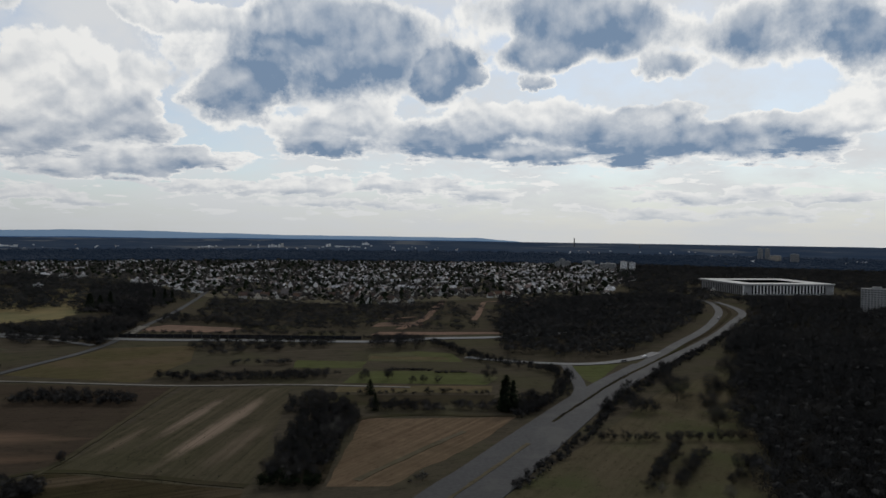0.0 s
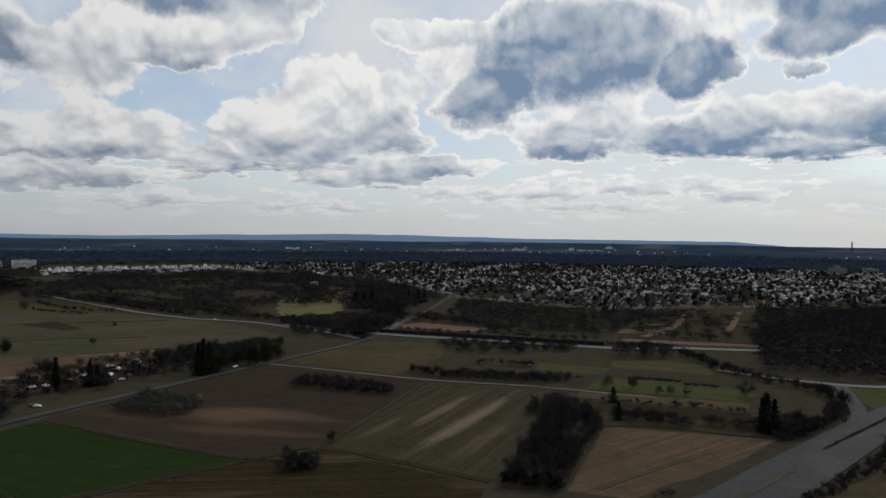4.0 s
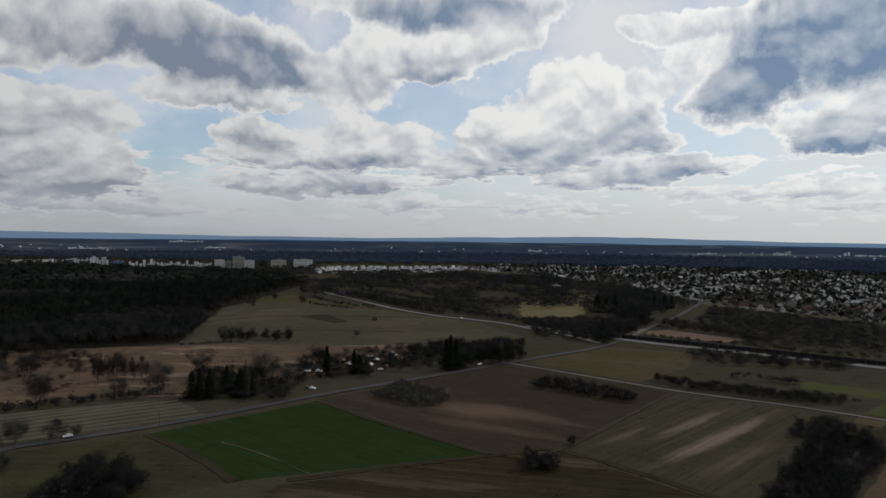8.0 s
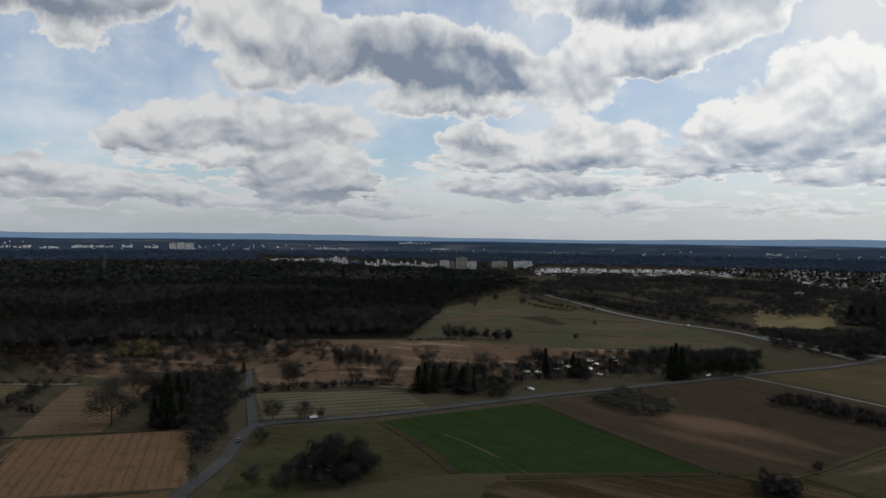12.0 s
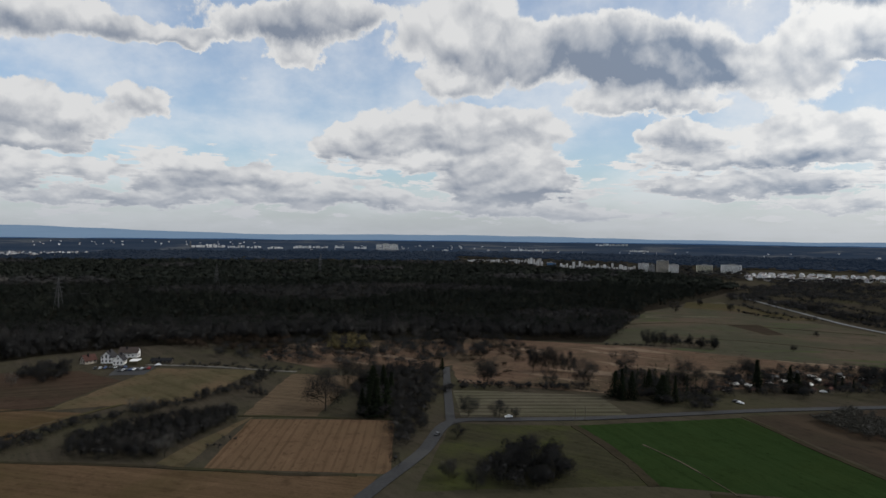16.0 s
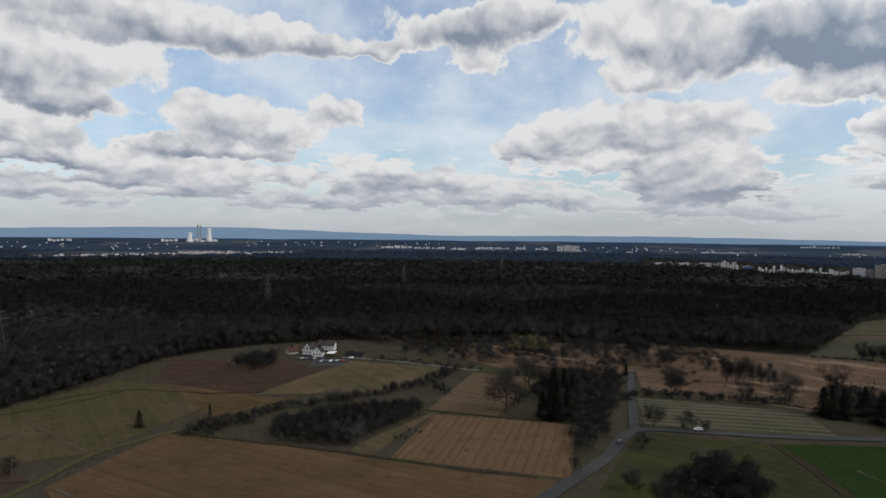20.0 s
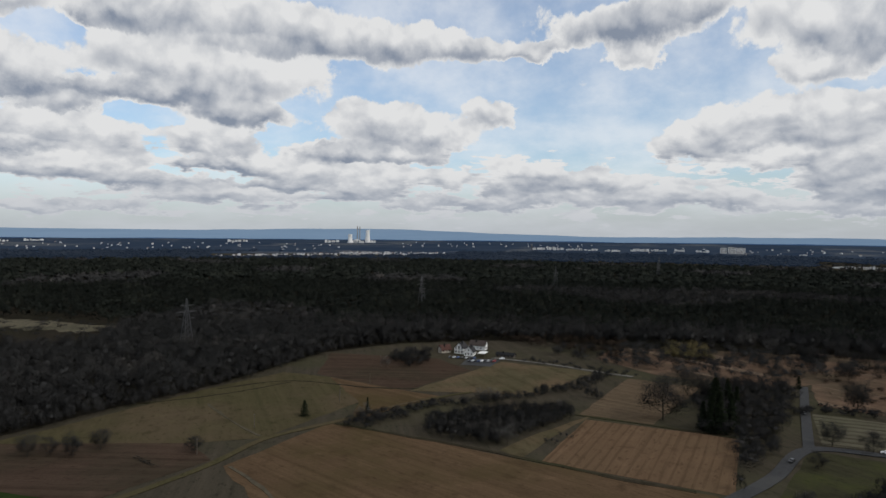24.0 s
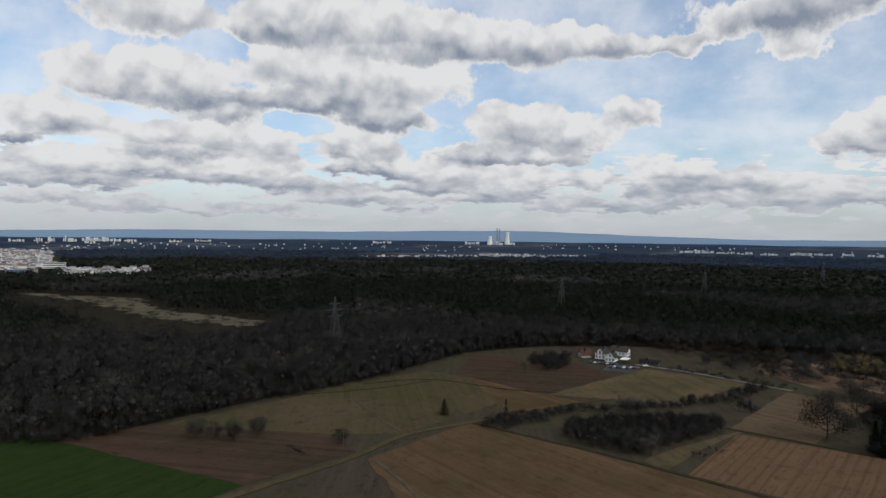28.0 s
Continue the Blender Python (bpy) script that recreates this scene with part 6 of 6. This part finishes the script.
def pylon_shape(h):
    """Lattice tower with three pairs of arms, as one set of steel bars and one of arms."""
    sv, sf, av, af = [], [], [], []
    foot, waist = h * 0.105, h * 0.022

    def half(z):
        return foot + (waist - foot) * min(1.0, z / (h * 0.8)) if z < h * 0.8 else waist * (1 - 0.8 * (z - h * 0.8) / (h * 0.2))
    levels = [h * f for f in (0, 0.14, 0.26, 0.37, 0.47, 0.56, 0.64, 0.72, 0.8, 0.88, 1.0)]
    for a, b in zip(levels, levels[1:]):
        for cx, cy in ((1, 1), (1, -1), (-1, -1), (-1, 1)):
            limb(sv, sf, (cx * half(a), cy * half(a), a), (cx * half(b), cy * half(b), b), 0.22, 0.20, 4)
            nx, ny = (cy, -cx)
            limb(sv, sf, (cx * half(a), cy * half(a), a), (nx * half(b), ny * half(b), b), 0.10, 0.10, 3)
            limb(sv, sf, (nx * half(a), ny * half(a), a), (cx * half(b), cy * half(b), b), 0.10, 0.10, 3)
    ends = []
    for z, reach in ((h * 0.62, 0.16), (h * 0.74, 0.22), (h * 0.86, 0.14)):
        for s in (-1, 1):
            tip = (s * reach * h, 0, z + 0.3)
            for dy in (-1, 1):
                limb(av, af, (s * half(z), dy * half(z), z), tip, 0.14, 0.08, 4)
            limb(av, af, (s * half(z), 0, z + h * 0.035), tip, 0.12, 0.08, 4)
            ends.append(Vector((tip[0], 0, z - 1.5)))
    return sv, sf, av, af, ends


PYLONS = []


def pylon(x, y, h, turn):
    z = ground_z(math.hypot(x, y))
    t = thing("pylon", "grey lattice power pylon above the forest", "pylon", "pylons of the power line", at=(x, y, z), turn=turn)
    sv, sf, av, af, ends = pylon_shape(h)
    link("lattice", sv, sf, M["steel"], t)
    link("arms", av, af, M["steel"], t)
    m = pose(x, y, z, 0, 0, turn)
    PYLONS.append([m @ e for e in ends])


pylon(-527, -310, 45, 150)
pylon(-898, -191, 45, 150)
pylon(-1235, -24, 46, 150)
pylon(-1549, 186, 48, 150)
pylon(-1886, 229, 48, 150)
wires = []
for a, b in zip(PYLONS, PYLONS[1:]):
    for p, q in zip(a, b):
        wires.append((p, q))
line_thing = thing("power_line", "thin sagging wires between the pylons", "power line")
for p, q in wires:
    wv, wf = [], []
    last = p
    for k in range(1, 9):
        f = k / 8
        n = p.lerp(q, f) - Vector((0, 0, 9 * 4 * f * (1 - f)))
        limb(wv, wf, last, n, 0.018, 0.018, 3)
        last = n
    link("wire", wv, wf, M["steel"], line_thing)

# ---- large buildings ----


def slab(name, label, x, y, z, turn, w, l, h, wall, floors, bays, category="building", group="", roof="grey_wall"):
    """A flat-roofed block with its storeys and windows."""
    t = thing(name, label, category, group, at=(x, y, z), turn=turn)
    part("wall", boxes((-w / 2, -l / 2, -2, w / 2, l / 2, h)), M[wall], t)
    part("roof", boxes((-w / 2 - 0.3, -l / 2 - 0.3, h, w / 2 + 0.3, l / 2 + 0.3, h + 0.6), (-w * 0.15, -l * 0.2, h + 0.6, w * 0.15, l * 0.2, h + 3.2)), M[roof], t)
    fh = h / floors
    for k in range(floors):
        z0 = k * fh + fh * 0.35
        for s in (-1, 1):
            if bays > 9 and floors > 9:
                for b in range(bays):
                    u = -w / 2 + w * (b + 0.5) / bays
                    part("window", boxes((u - w / bays * 0.3, s * l / 2 - 0.1, z0, u + w / bays * 0.3, s * l / 2 + 0.1, z0 + fh * 0.42)), M["glass"], t)
            else:
                part("window_band", boxes((-w * 0.46, s * l / 2 - 0.1, z0, w * 0.46, s * l / 2 + 0.1, z0 + fh * 0.4)), M["glass"], t)
    return t


slab("apartment_block", "broad grey slab apartment block among the trees", 567, 909, 0.0, -32, 35.7, 10.7, 35.4, "grey_wall", 12, 10, "building")
slab("apartment_block", "tall grey concrete apartment tower above the woods", 1199, 2635, 5.8, -24, 19.4, 9.7, 53.4, "grey_wall", 18, 4, "building")
slab("apartment_block", "tall grey concrete apartment tower above the woods", 1227, 2638, 6.0, -25, 17.4, 8.7, 53.4, "grey_wall", 18, 4, "building")
slab("apartment_block", "tall grey concrete apartment tower above the woods", 1238, 2454, 3.8, -27, 28.4, 14.2, 39.8, "grey_wall", 18, 4, "building")
slab("apartment_block", "sand coloured apartment block above the woods", 1222, 2561, 4.9, -26, 35.6, 17.8, 31.1, "sand_wall", 10, 6, "building")
slab("apartment_block", "white high-rise block behind the town", 500, 1924, 0.0, -15, 18.1, 9.1, 31.2, "white", 12, 4, "building")
slab("apartment_block", "white high-rise block behind the town", 524, 1929, 0.0, -15, 16.6, 8.3, 28.2, "white", 12, 4, "building")
slab("apartment_block", "grey apartment block at the edge of town", 476, 2007, 0.0, -13, 44.3, 22.2, 21.2, "grey_wall", 8, 8, "building")
slab("apartment_block", "grey apartment block at the edge of town", 461, 2207, 0.0, -12, 38.5, 19.3, 19.7, "grey_wall", 8, 8, "building")
slab("apartment_block", "stepped grey apartment block behind the town", 352, 2142, 0.0, -9, 13.7, 8.0, 19.1, "grey_wall", 9, 4, "building")
slab("apartment_block", "stepped grey apartment block behind the town", 368, 2146, 0.0, -10, 17.1, 8.6, 27.8, "grey_wall", 9, 4, "building")
slab("apartment_block", "stepped grey apartment block behind the town", 386, 2151, 0.0, -10, 17.2, 8.6, 20.9, "grey_wall", 9, 4, "building")
slab("kiosk_tower", "small pale building at the road end", 464, 1195, 0.0, -21, 9.0, 8.0, 11.6, "sand_wall", 4, 3, "building")
slab("apartment_block", "tall sand coloured apartment tower beyond the forest", -1585, 1082, 0.0, 56, 30.1, 15.0, 37.3, "sand_wall", 16, 6, "building")
slab("apartment_block", "white high-rise block behind the town", -1616, 1138, 0.0, 63, 23.8, 11.9, 26.3, "white", 10, 5, "building")
slab("apartment_block", "white high-rise block behind the town", -1744, 1128, 0.0, 57, 27.5, 13.7, 24.1, "white", 9, 5, "building")
slab("apartment_block", "grey high-rise block behind the town", -1730, 1147, 0.0, 56, 16.9, 8.5, 19.3, "grey_wall", 8, 4, "building")
slab("apartment_block", "yellow and white apartment block", -1673, 1279, 0.0, 58, 42.0, 21.0, 21.6, "yellow_wall", 7, 6, "building")
slab("apartment_block", "white high-rise block behind the town", -1659, 1358, 0.0, 51, 55.1, 27.6, 22.2, "white", 7, 8, "building")
slab("commercial_building", "blue and white office building beyond the forest", -2065, 993, 0.0, 64, 29.0, 14.5, 12.6, "blue_wall", 4, 8, "building")
slab("farm_building", "white farm building on the golden field", -669, 1154, 0.0, 30, 14.8, 8.0, 8.5, "white", 2, 4, "building")
slab("far_tower", "far white tower block on the plain", -3558, 730, 19.3, 78, 29.4, 14.7, 26.5, "white", 9, 3, "building")
slab("far_tower", "far white tower block on the plain", -3561, 769, 19.5, 78, 35.3, 17.7, 29.5, "white", 9, 3, "building")
slab("far_tower", "far white tower block on the plain", -3563, 811, 19.8, 77, 38.3, 19.2, 26.6, "white", 9, 3, "building")
slab("apartment_block", "blue apartment block at the edge of town", -1045, -1391, 0.0, 143, 46.3, 23.1, 13.3, "blue_wall", 5, 8, "building")
slab("apartment_block", "sand coloured apartment block", -1063, -1364, 0.0, 142, 13.6, 8.0, 15.7, "sand_wall", 6, 3, "building")
slab("school_building", "long white school building at the edge of town", -1307, -1605, 0.0, 141, 55.1, 27.5, 14.7, "white", 3, 10, "building")

# strips and plots of the pasture
field("meadow", [(-659, 409), (-751, 484), (-730, 572), (-614, 541), (-578, 527), (-615, 450)], "pasture", "fresh green strip of pasture", "meadow")
field("meadow", [(-639, 375), (-608, 445), (-507, 624), (-468, 576), (-524, 447), (-572, 342)], "pasture", "green meadow strip along the marsh", "meadow")
field("field", [(-671, 544), (-665, 582), (-587, 548), (-588, 528)], "brown", "small dark plot of turned earth in the pasture")
field("meadow", [(-772, 503), (-747, 595), (-726, 581), (-752, 490)], "straw", "pale strip of dry grass", "meadow")
field("meadow", [(-919, 671), (-881, 714), (-680, 688), (-691, 650), (-794, 654), (-844, 611)], "meadow", "olive meadow behind the pasture hedge", "meadow")
hedge("hedge", [(-779, 648), (-728, 642), (-686, 646)], 7, 5, "scrub", "dark bushes across the pasture", 4.0)
hedge("hedge", [(-568, 333), (-563, 350), (-547, 373)], 5, 3, "scrub", "low bushes along the marsh edge", 3.5)
hedge("hedge", [(-981, 836), (-815, 780), (-665, 718), (-565, 686)], 10, 6, "scrub", "bare trees and bushes along the far lane", 4.5)
plant(BARE, -800, 567, 14.0)
plant(BARE, -861, 652, 10.9)
plant(BARE, -789, 646, 12.0)
plant(BARE, -499, 476, 5.9)
plant(BARE, -569, 571, 5.5)
wood("thicket", [(-665, -67), (-607, -10), (-565, 41), (-695, 51), (-759, -64)], "bare scrub and small trees behind the farm drive", 8, 9, "twigs_warm", CROWN_NEAR, "thicket", 1.2, 0.6)
wood("thicket", [(-527, -137), (-505, -112), (-534, -107), (-570, -124), (-558, -140)], "dark garden bushes beside the farm", 5, 7, "scrub", CROWN_NEAR, "thicket", 1.3, 0.8)


def turned(profile, seg, name, mat, parent, cap=True):
    """A body of revolution from (radius, height) pairs."""
    v, f = [], []
    for r, z in profile:
        v += [(r * math.cos(2 * math.pi * i / seg), r * math.sin(2 * math.pi * i / seg), z) for i in range(seg)]
    for k in range(len(profile) - 1):
        a, b = k * seg, (k + 1) * seg
        f += [(a + i, a + (i + 1) % seg, b + (i + 1) % seg, b + i) for i in range(seg)]
    if cap:
        f.append(tuple((len(profile) - 1) * seg + i for i in range(seg)))
    return link(name, v, f, mat, parent, smooth=True)


def cooling_tower(x, y, z, h, r):
    t = thing("cooling_tower", "white waisted cooling tower of the power station", "cooling tower", "cooling towers", at=(x, y, z))
    prof = [(r * (0.66 + 0.36 * abs(0.78 - k / 12) ** 1.5 / 0.69), h * k / 12) for k in range(13)]
    turned(prof + [(prof[-1][0] * 0.92, h), (prof[-1][0] * 0.88, h * 0.9)], 28, "shell", M["white"], t, cap=False)
    turned([(r * 1.04, 0), (r * 1.04, h * 0.05)], 28, "base_ring", M["grey_wall"], t)


def tall_mast(name, x, y, z, h):
    t = thing(name, "slim grey mast on the horizon" if name == "mast" else "slim tall power station chimney", name, at=(x, y, z))
    turned([(4.0, -1), (3.2, h * 0.5), (2.6, h)], 12, "shaft", M["steel"] if name == "mast" else M["grey_wall"], t)
    turned([(3.4, h * 0.8), (4.2, h * 0.82), (4.2, h * 0.86), (2.8, h * 0.88)], 12, "collar", M["grey_wall"], t)


M["stand_roof"] = speckle("stand_roof", (0.34, 0.335, 0.32), (0.40, 0.395, 0.38), 0.1, 0.7)


def stadium(x, y, turn, length, depth, h):
    """Four roofed stands round a pitch, outer walls of pale ribs before near-black walls."""
    t = thing("stadium", "pale football stadium with ribbed facade and flat roof", "stadium", at=(x, y, 0), turn=turn)
    part("wall", boxes((1, 1, -1, length - 1, 4, h - 2), (1, depth - 4, -1, length - 1, depth - 1, h - 2), (1, 1, -1, 4, depth - 1, h - 2), (length - 4, 1, -1, length - 1, depth - 1, h - 2)), M["dark"], t)
    part("roof", boxes((-3, -3, h, length + 3, 32, h + 1.0), bevel=0.3), M["stand_roof"], t, "pale flat stand roof")
    part("roof", boxes((-3, depth - 32, h, length + 3, depth + 3, h + 1.0), bevel=0.3), M["stand_roof"], t)
    part("roof", boxes((-3, 32, h + 0.05, 30, depth - 32, h + 0.9), bevel=0.3), M["stand_roof"], t)
    part("roof", boxes((length - 30, 32, h + 0.05, length + 3, depth - 32, h + 0.9), bevel=0.3), M["stand_roof"], t)
    part("fascia", boxes((-2, -2, h - 2.2, length + 2, -0.4, h - 0.05)), M["grey_wall"], t)
    part("fascia", boxes((-2, -0.4, h - 2.2, -0.4, depth, h - 0.05)), M["grey_wall"], t)
    n = int(length / 6.2)
    for k in range(n + 1):
        u = k * length / n
        part("rib", boxes((u - 0.95, -0.2, -1, u + 0.95, 1.6, h - 2.2)), M["white"], t)
    for k in range(1, 24):
        part("rib", boxes((-0.2, k * depth / 24 - 0.9, -1, 1.6, k * depth / 24 + 0.9, h - 2.2)), M["grey_wall"], t)
    part("plinth", boxes((-1, -1.2, -1, length + 1, 0.8, 2.6)), M["grey_wall"], t)
    for u0, u1 in ((0, length * 0.0 + 14), (length - 14, length)):
        part("corner_block", boxes((u0, -0.6, -1, u1, 6, h - 2.2)), M["grey_wall"], t)
    part("terrace", boxes((6, 5, 0, length - 6, 20, 7), (6, depth - 20, 0, length - 6, depth - 5, 7)), M["grey_wall"], t)


def block_row(label, x, y, z, turn, wide, high, n):
    """Flat-roofed halls and blocks too far off to pick apart."""
    bm = bmesh.new()
    u = -wide / 2
    while u < wide / 2:
        w = wide * rnd.uniform(0.5, 1.6) / n
        h = high * rnd.uniform(0.45, 1.1)
        d = rnd.uniform(0, 3) * w
        box(bm, u, d - w * 0.4, -1, u + w * rnd.uniform(0.6, 1.0), d + w * 0.4, h)
        u += w
    bm.transform(pose(x, y, z, 0, 0, turn))
    tagged(part("far_halls", bm, M["town_pale"], None), label, "buildings", kind="stuff")


M["town_pale"] = varied("pale_halls", [(0.30, 0.29, 0.27), (0.52, 0.51, 0.49), (0.72, 0.71, 0.70)], grain=0.1)


def settlement(poly, spacing, keep, size, label):
    """Houses too far off to pick apart."""
    spots = scatter_in(poly, spacing, keep, 0.35)
    v, f, rv_all, rf_all = [], [], [], []
    for x, y in spots:
        wv, wf, rv, rf = gable(rnd.uniform(9, 12) * size, rnd.uniform(10, 20) * size, rnd.choice((4, 6, 8.5)) * size, rnd.uniform(3, 5) * size)
        m = pose(x, y, ground_z(math.hypot(x, y)), 0, 0, rnd.choice((20, 110, 65)) + rnd.uniform(-10, 10))
        k, q = len(v), len(rv_all)
        v += [tuple(m @ Vector(a)) for a in wv]
        f += [tuple(j + k for j in a) for a in wf]
        rv_all += [tuple(m @ Vector(a)) for a in rv]
        rf_all += [tuple(j + q for j in a) for a in rf]
    if not v:
        return
    ob = link("far_houses", v + rv_all, f + [tuple(j + len(v) for j in a) for a in rf_all], M["town_plaster"])
    ob.data.materials.append(M["town_tiles"])
    for p in ob.data.polygons[len(f):]:
        p.material_index = 1
    tagged(ob, label, "houses", kind="stuff")


cooling_tower(-4156, -1341, 37.3, 54.7, 17.7)
cooling_tower(-4222, -1248, 38.2, 81.6, 17.8)
tall_mast("mast", 789, 4195, 34.6, 54.3)
tall_mast("mast", -3710, -198, 21.1, 31.4)
tall_mast("chimney", -4266, -1329, 40.1, 104.6)
tall_mast("chimney", -4275, -1316, 40.2, 101.1)
tall_mast("mast", 1134, 4020, 32.3, 26.0)
stadium(526, 1215, 8.1, 170, 150.0, 19.0)
block_row("long low white commercial building beyond the forest", 1097, 2472, 3.2, -24, 32.9, 16.0, 3)
block_row("long low white commercial building beyond the forest", 1370, 2400, 4.0, -30, 59.1, 13.6, 7)
block_row("long low white commercial building beyond the forest", 1321, 2463, 4.4, -28, 52.8, 10.0, 6)
block_row("long low white commercial building beyond the forest", 1479, 2444, 5.2, -31, 50.8, 15.8, 6)
block_row("far white buildings in the woods", -625, 3798, 24.2, 9, 21.2, 18.5, 2)
block_row("far white buildings in the woods", -512, 3768, 23.1, 8, 145.1, 7.6, 9)
block_row("far white buildings in the woods", -451, 4100, 30.9, 6, 46.2, 16.6, 2)
block_row("far white buildings in the woods", -869, 3623, 21.4, 13, 71.3, 20.5, 5)
block_row("far white buildings in the woods", -1182, 3478, 20.2, 19, 74.7, 11.3, 5)
block_row("far white buildings in the woods", -1945, 3112, 20.1, 32, 51.3, 10.1, 4)
block_row("long low white commercial building beyond the forest", -1818, 1031, 0.0, 60, 67.8, 20.6, 9)
block_row("long low white commercial building beyond the forest", -1775, 1087, 0.0, 59, 63.2, 17.5, 8)
block_row("long low white commercial building beyond the forest", -1925, 1000, 0.0, 63, 80.2, 21.0, 10)
block_row("long low white commercial building beyond the forest", -2130, 965, 0.1, 66, 45.7, 23.8, 6)
block_row("long low white commercial building beyond the forest", -2362, 942, 1.5, 68, 86.9, 10.8, 11)
block_row("long low white commercial building beyond the forest", -2256, 972, 0.8, 67, 44.0, 15.9, 5)
block_row("long low white commercial building beyond the forest", -2410, 864, 1.7, 70, 76.4, 8.9, 10)
block_row("far white buildings on the plain", -3316, 1469, 19.2, 66, 192.6, 11.4, 14)
block_row("far white buildings on the plain", -3858, 2263, 40.2, 60, 189.2, 13.5, 12)
block_row("far white buildings on the plain", -3382, 1030, 17.2, 73, 22.5, 11.4, 2)
block_row("far white buildings on the plain", -3155, 2010, 21.7, 58, 89.6, 8.4, 7)
block_row("far white halls beyond the forest", -3728, -164, 21.5, 93, 59.3, 14.3, 4)
block_row("far white halls beyond the forest", -3707, -76, 21.0, 91, 86.9, 19.7, 6)
block_row("far white halls beyond the forest", -3692, 22, 20.6, 90, 82.2, 11.1, 6)
block_row("far white halls beyond the forest", -3671, 105, 20.2, 88, 65.2, 10.9, 5)
block_row("far white halls beyond the forest", -3598, 204, 18.7, 87, 64.8, 10.6, 5)
block_row("far white halls beyond the forest", -3663, 344, 20.3, 85, 80.3, 13.3, 6)
block_row("far white halls beyond the forest", -3707, 443, 21.5, 83, 70.0, 10.6, 6)
block_row("far white halls beyond the forest", -3625, 641, 20.4, 80, 53.9, 12.7, 5)
block_row("far white halls beyond the forest", -3694, 545, 21.6, 82, 45.3, 10.5, 4)
block_row("white block in the distant town", -1596, -2174, 3.1, 144, 39.3, 14.8, 5)
block_row("white block in the distant town", -1586, -2076, 2.2, 143, 46.8, 14.5, 6)
block_row("white block in the distant town", -1572, -1981, 1.4, 142, 43.2, 12.5, 5)
block_row("white block in the distant town", -1348, -1814, 0.0, 143, 46.5, 12.5, 7)
block_row("white block in the distant town", -1336, -1721, 0.0, 142, 32.8, 9.1, 5)
block_row("far white building in the distant city", -2757, -3306, 35.6, 140, 16.2, 36.8, 2)
block_row("far white building in the distant city", -2786, -3287, 35.7, 140, 40.8, 21.6, 3)
block_row("far white building in the distant city", -2931, -3284, 38.2, 138, 128.4, 22.3, 9)
block_row("far white building in the distant city", -2924, -3198, 36.4, 138, 22.7, 37.9, 2)
block_row("far white building in the distant city", -2970, -3168, 36.6, 137, 57.7, 22.3, 4)
block_row("far white building in the distant city", -2648, -3371, 35.2, 142, 39.0, 18.0, 3)
block_row("far white building in the distant city", -2699, -3341, 35.4, 141, 26.4, 24.3, 2)
block_row("far white building in the distant city", -3031, -3126, 36.9, 136, 58.7, 16.1, 4)
block_row("far white building in the distant city", -2559, -3423, 34.8, 143, 62.9, 14.8, 5)
block_row("far white building in the distant city", -3172, -2930, 36.0, 133, 61.0, 13.1, 4)
block_row("far white building in the distant city", -3354, -2889, 38.9, 131, 86.5, 13.6, 5)
block_row("far white building in the distant city", -2712, -3079, 30.4, 139, 39.6, 14.8, 3)
block_row("far white building in the distant city", -3951, -1993, 38.9, 117, 106.7, 14.3, 6)
block_row("grey boiler house of the power station", -4189, -1295, 37.8, 107, 77.6, 26.5, 4)
block_row("pale storage dome hall of the power station", -4165, -1467, 38.6, 109, 78.5, 17.9, 4)
block_row("white hall of the power station", -4243, -1217, 38.6, 106, 31.9, 17.8, 2)
settlement([(-1376, 1169), (-1134, 1469), (-1324, 1744), (-1581, 1344)], 19, 0.38, 0.7, "row of pale houses beyond the pasture")
settlement([(-1064, -1292), (-1240, -1211), (-1404, -1371), (-1262, -1523)], 17, 0.42, 0.8, "pale houses at the edge of the far town")
settlement([(-1040, -1547), (-1314, -1646), (-2025, -2490), (-1969, -2927)], 24, 0.7, 0.9, "crowded pale houses of the far town")
settlement([(-2376, -1283), (-2970, -523), (-3209, -566), (-2609, -1409)], 22, 0.34, 0.55, "far strip of small pale houses")
settlement([(-1182, 1911), (-679, 1849), (-852, 2319), (-1369, 2214)], 22, 0.6, 0.5, "scattered far houses behind the woods")
settlement([(-2859, -969), (-2947, -764), (-3137, -813), (-3035, -1029)], 16, 0.5, 0.5, "far houses of a village in the woods")
for b0, b1, r0, r1, gap in ((-24, -4, 3300, 3800, 70), (-2, 20, 3400, 4000, 75), (22, 44, 3300, 3900, 75), (46, 66, 3250, 3800, 60), (66, 84, 3500, 4200, 70), (88, 104, 3900, 4500, 60), (108, 124, 3500, 4300, 60), (124, 142, 3300, 4300, 48)):
    settlement(sector(b0, b1, r0, r1), gap, 0.16, 0.5, "scattered far houses on the wooded plain")
for src in BARE + FIR + BLOOM + CARS + SHEDS:
    if src.name not in USED:
        for o in (*src.children_recursive, src):
            bpy.data.objects.remove(o)
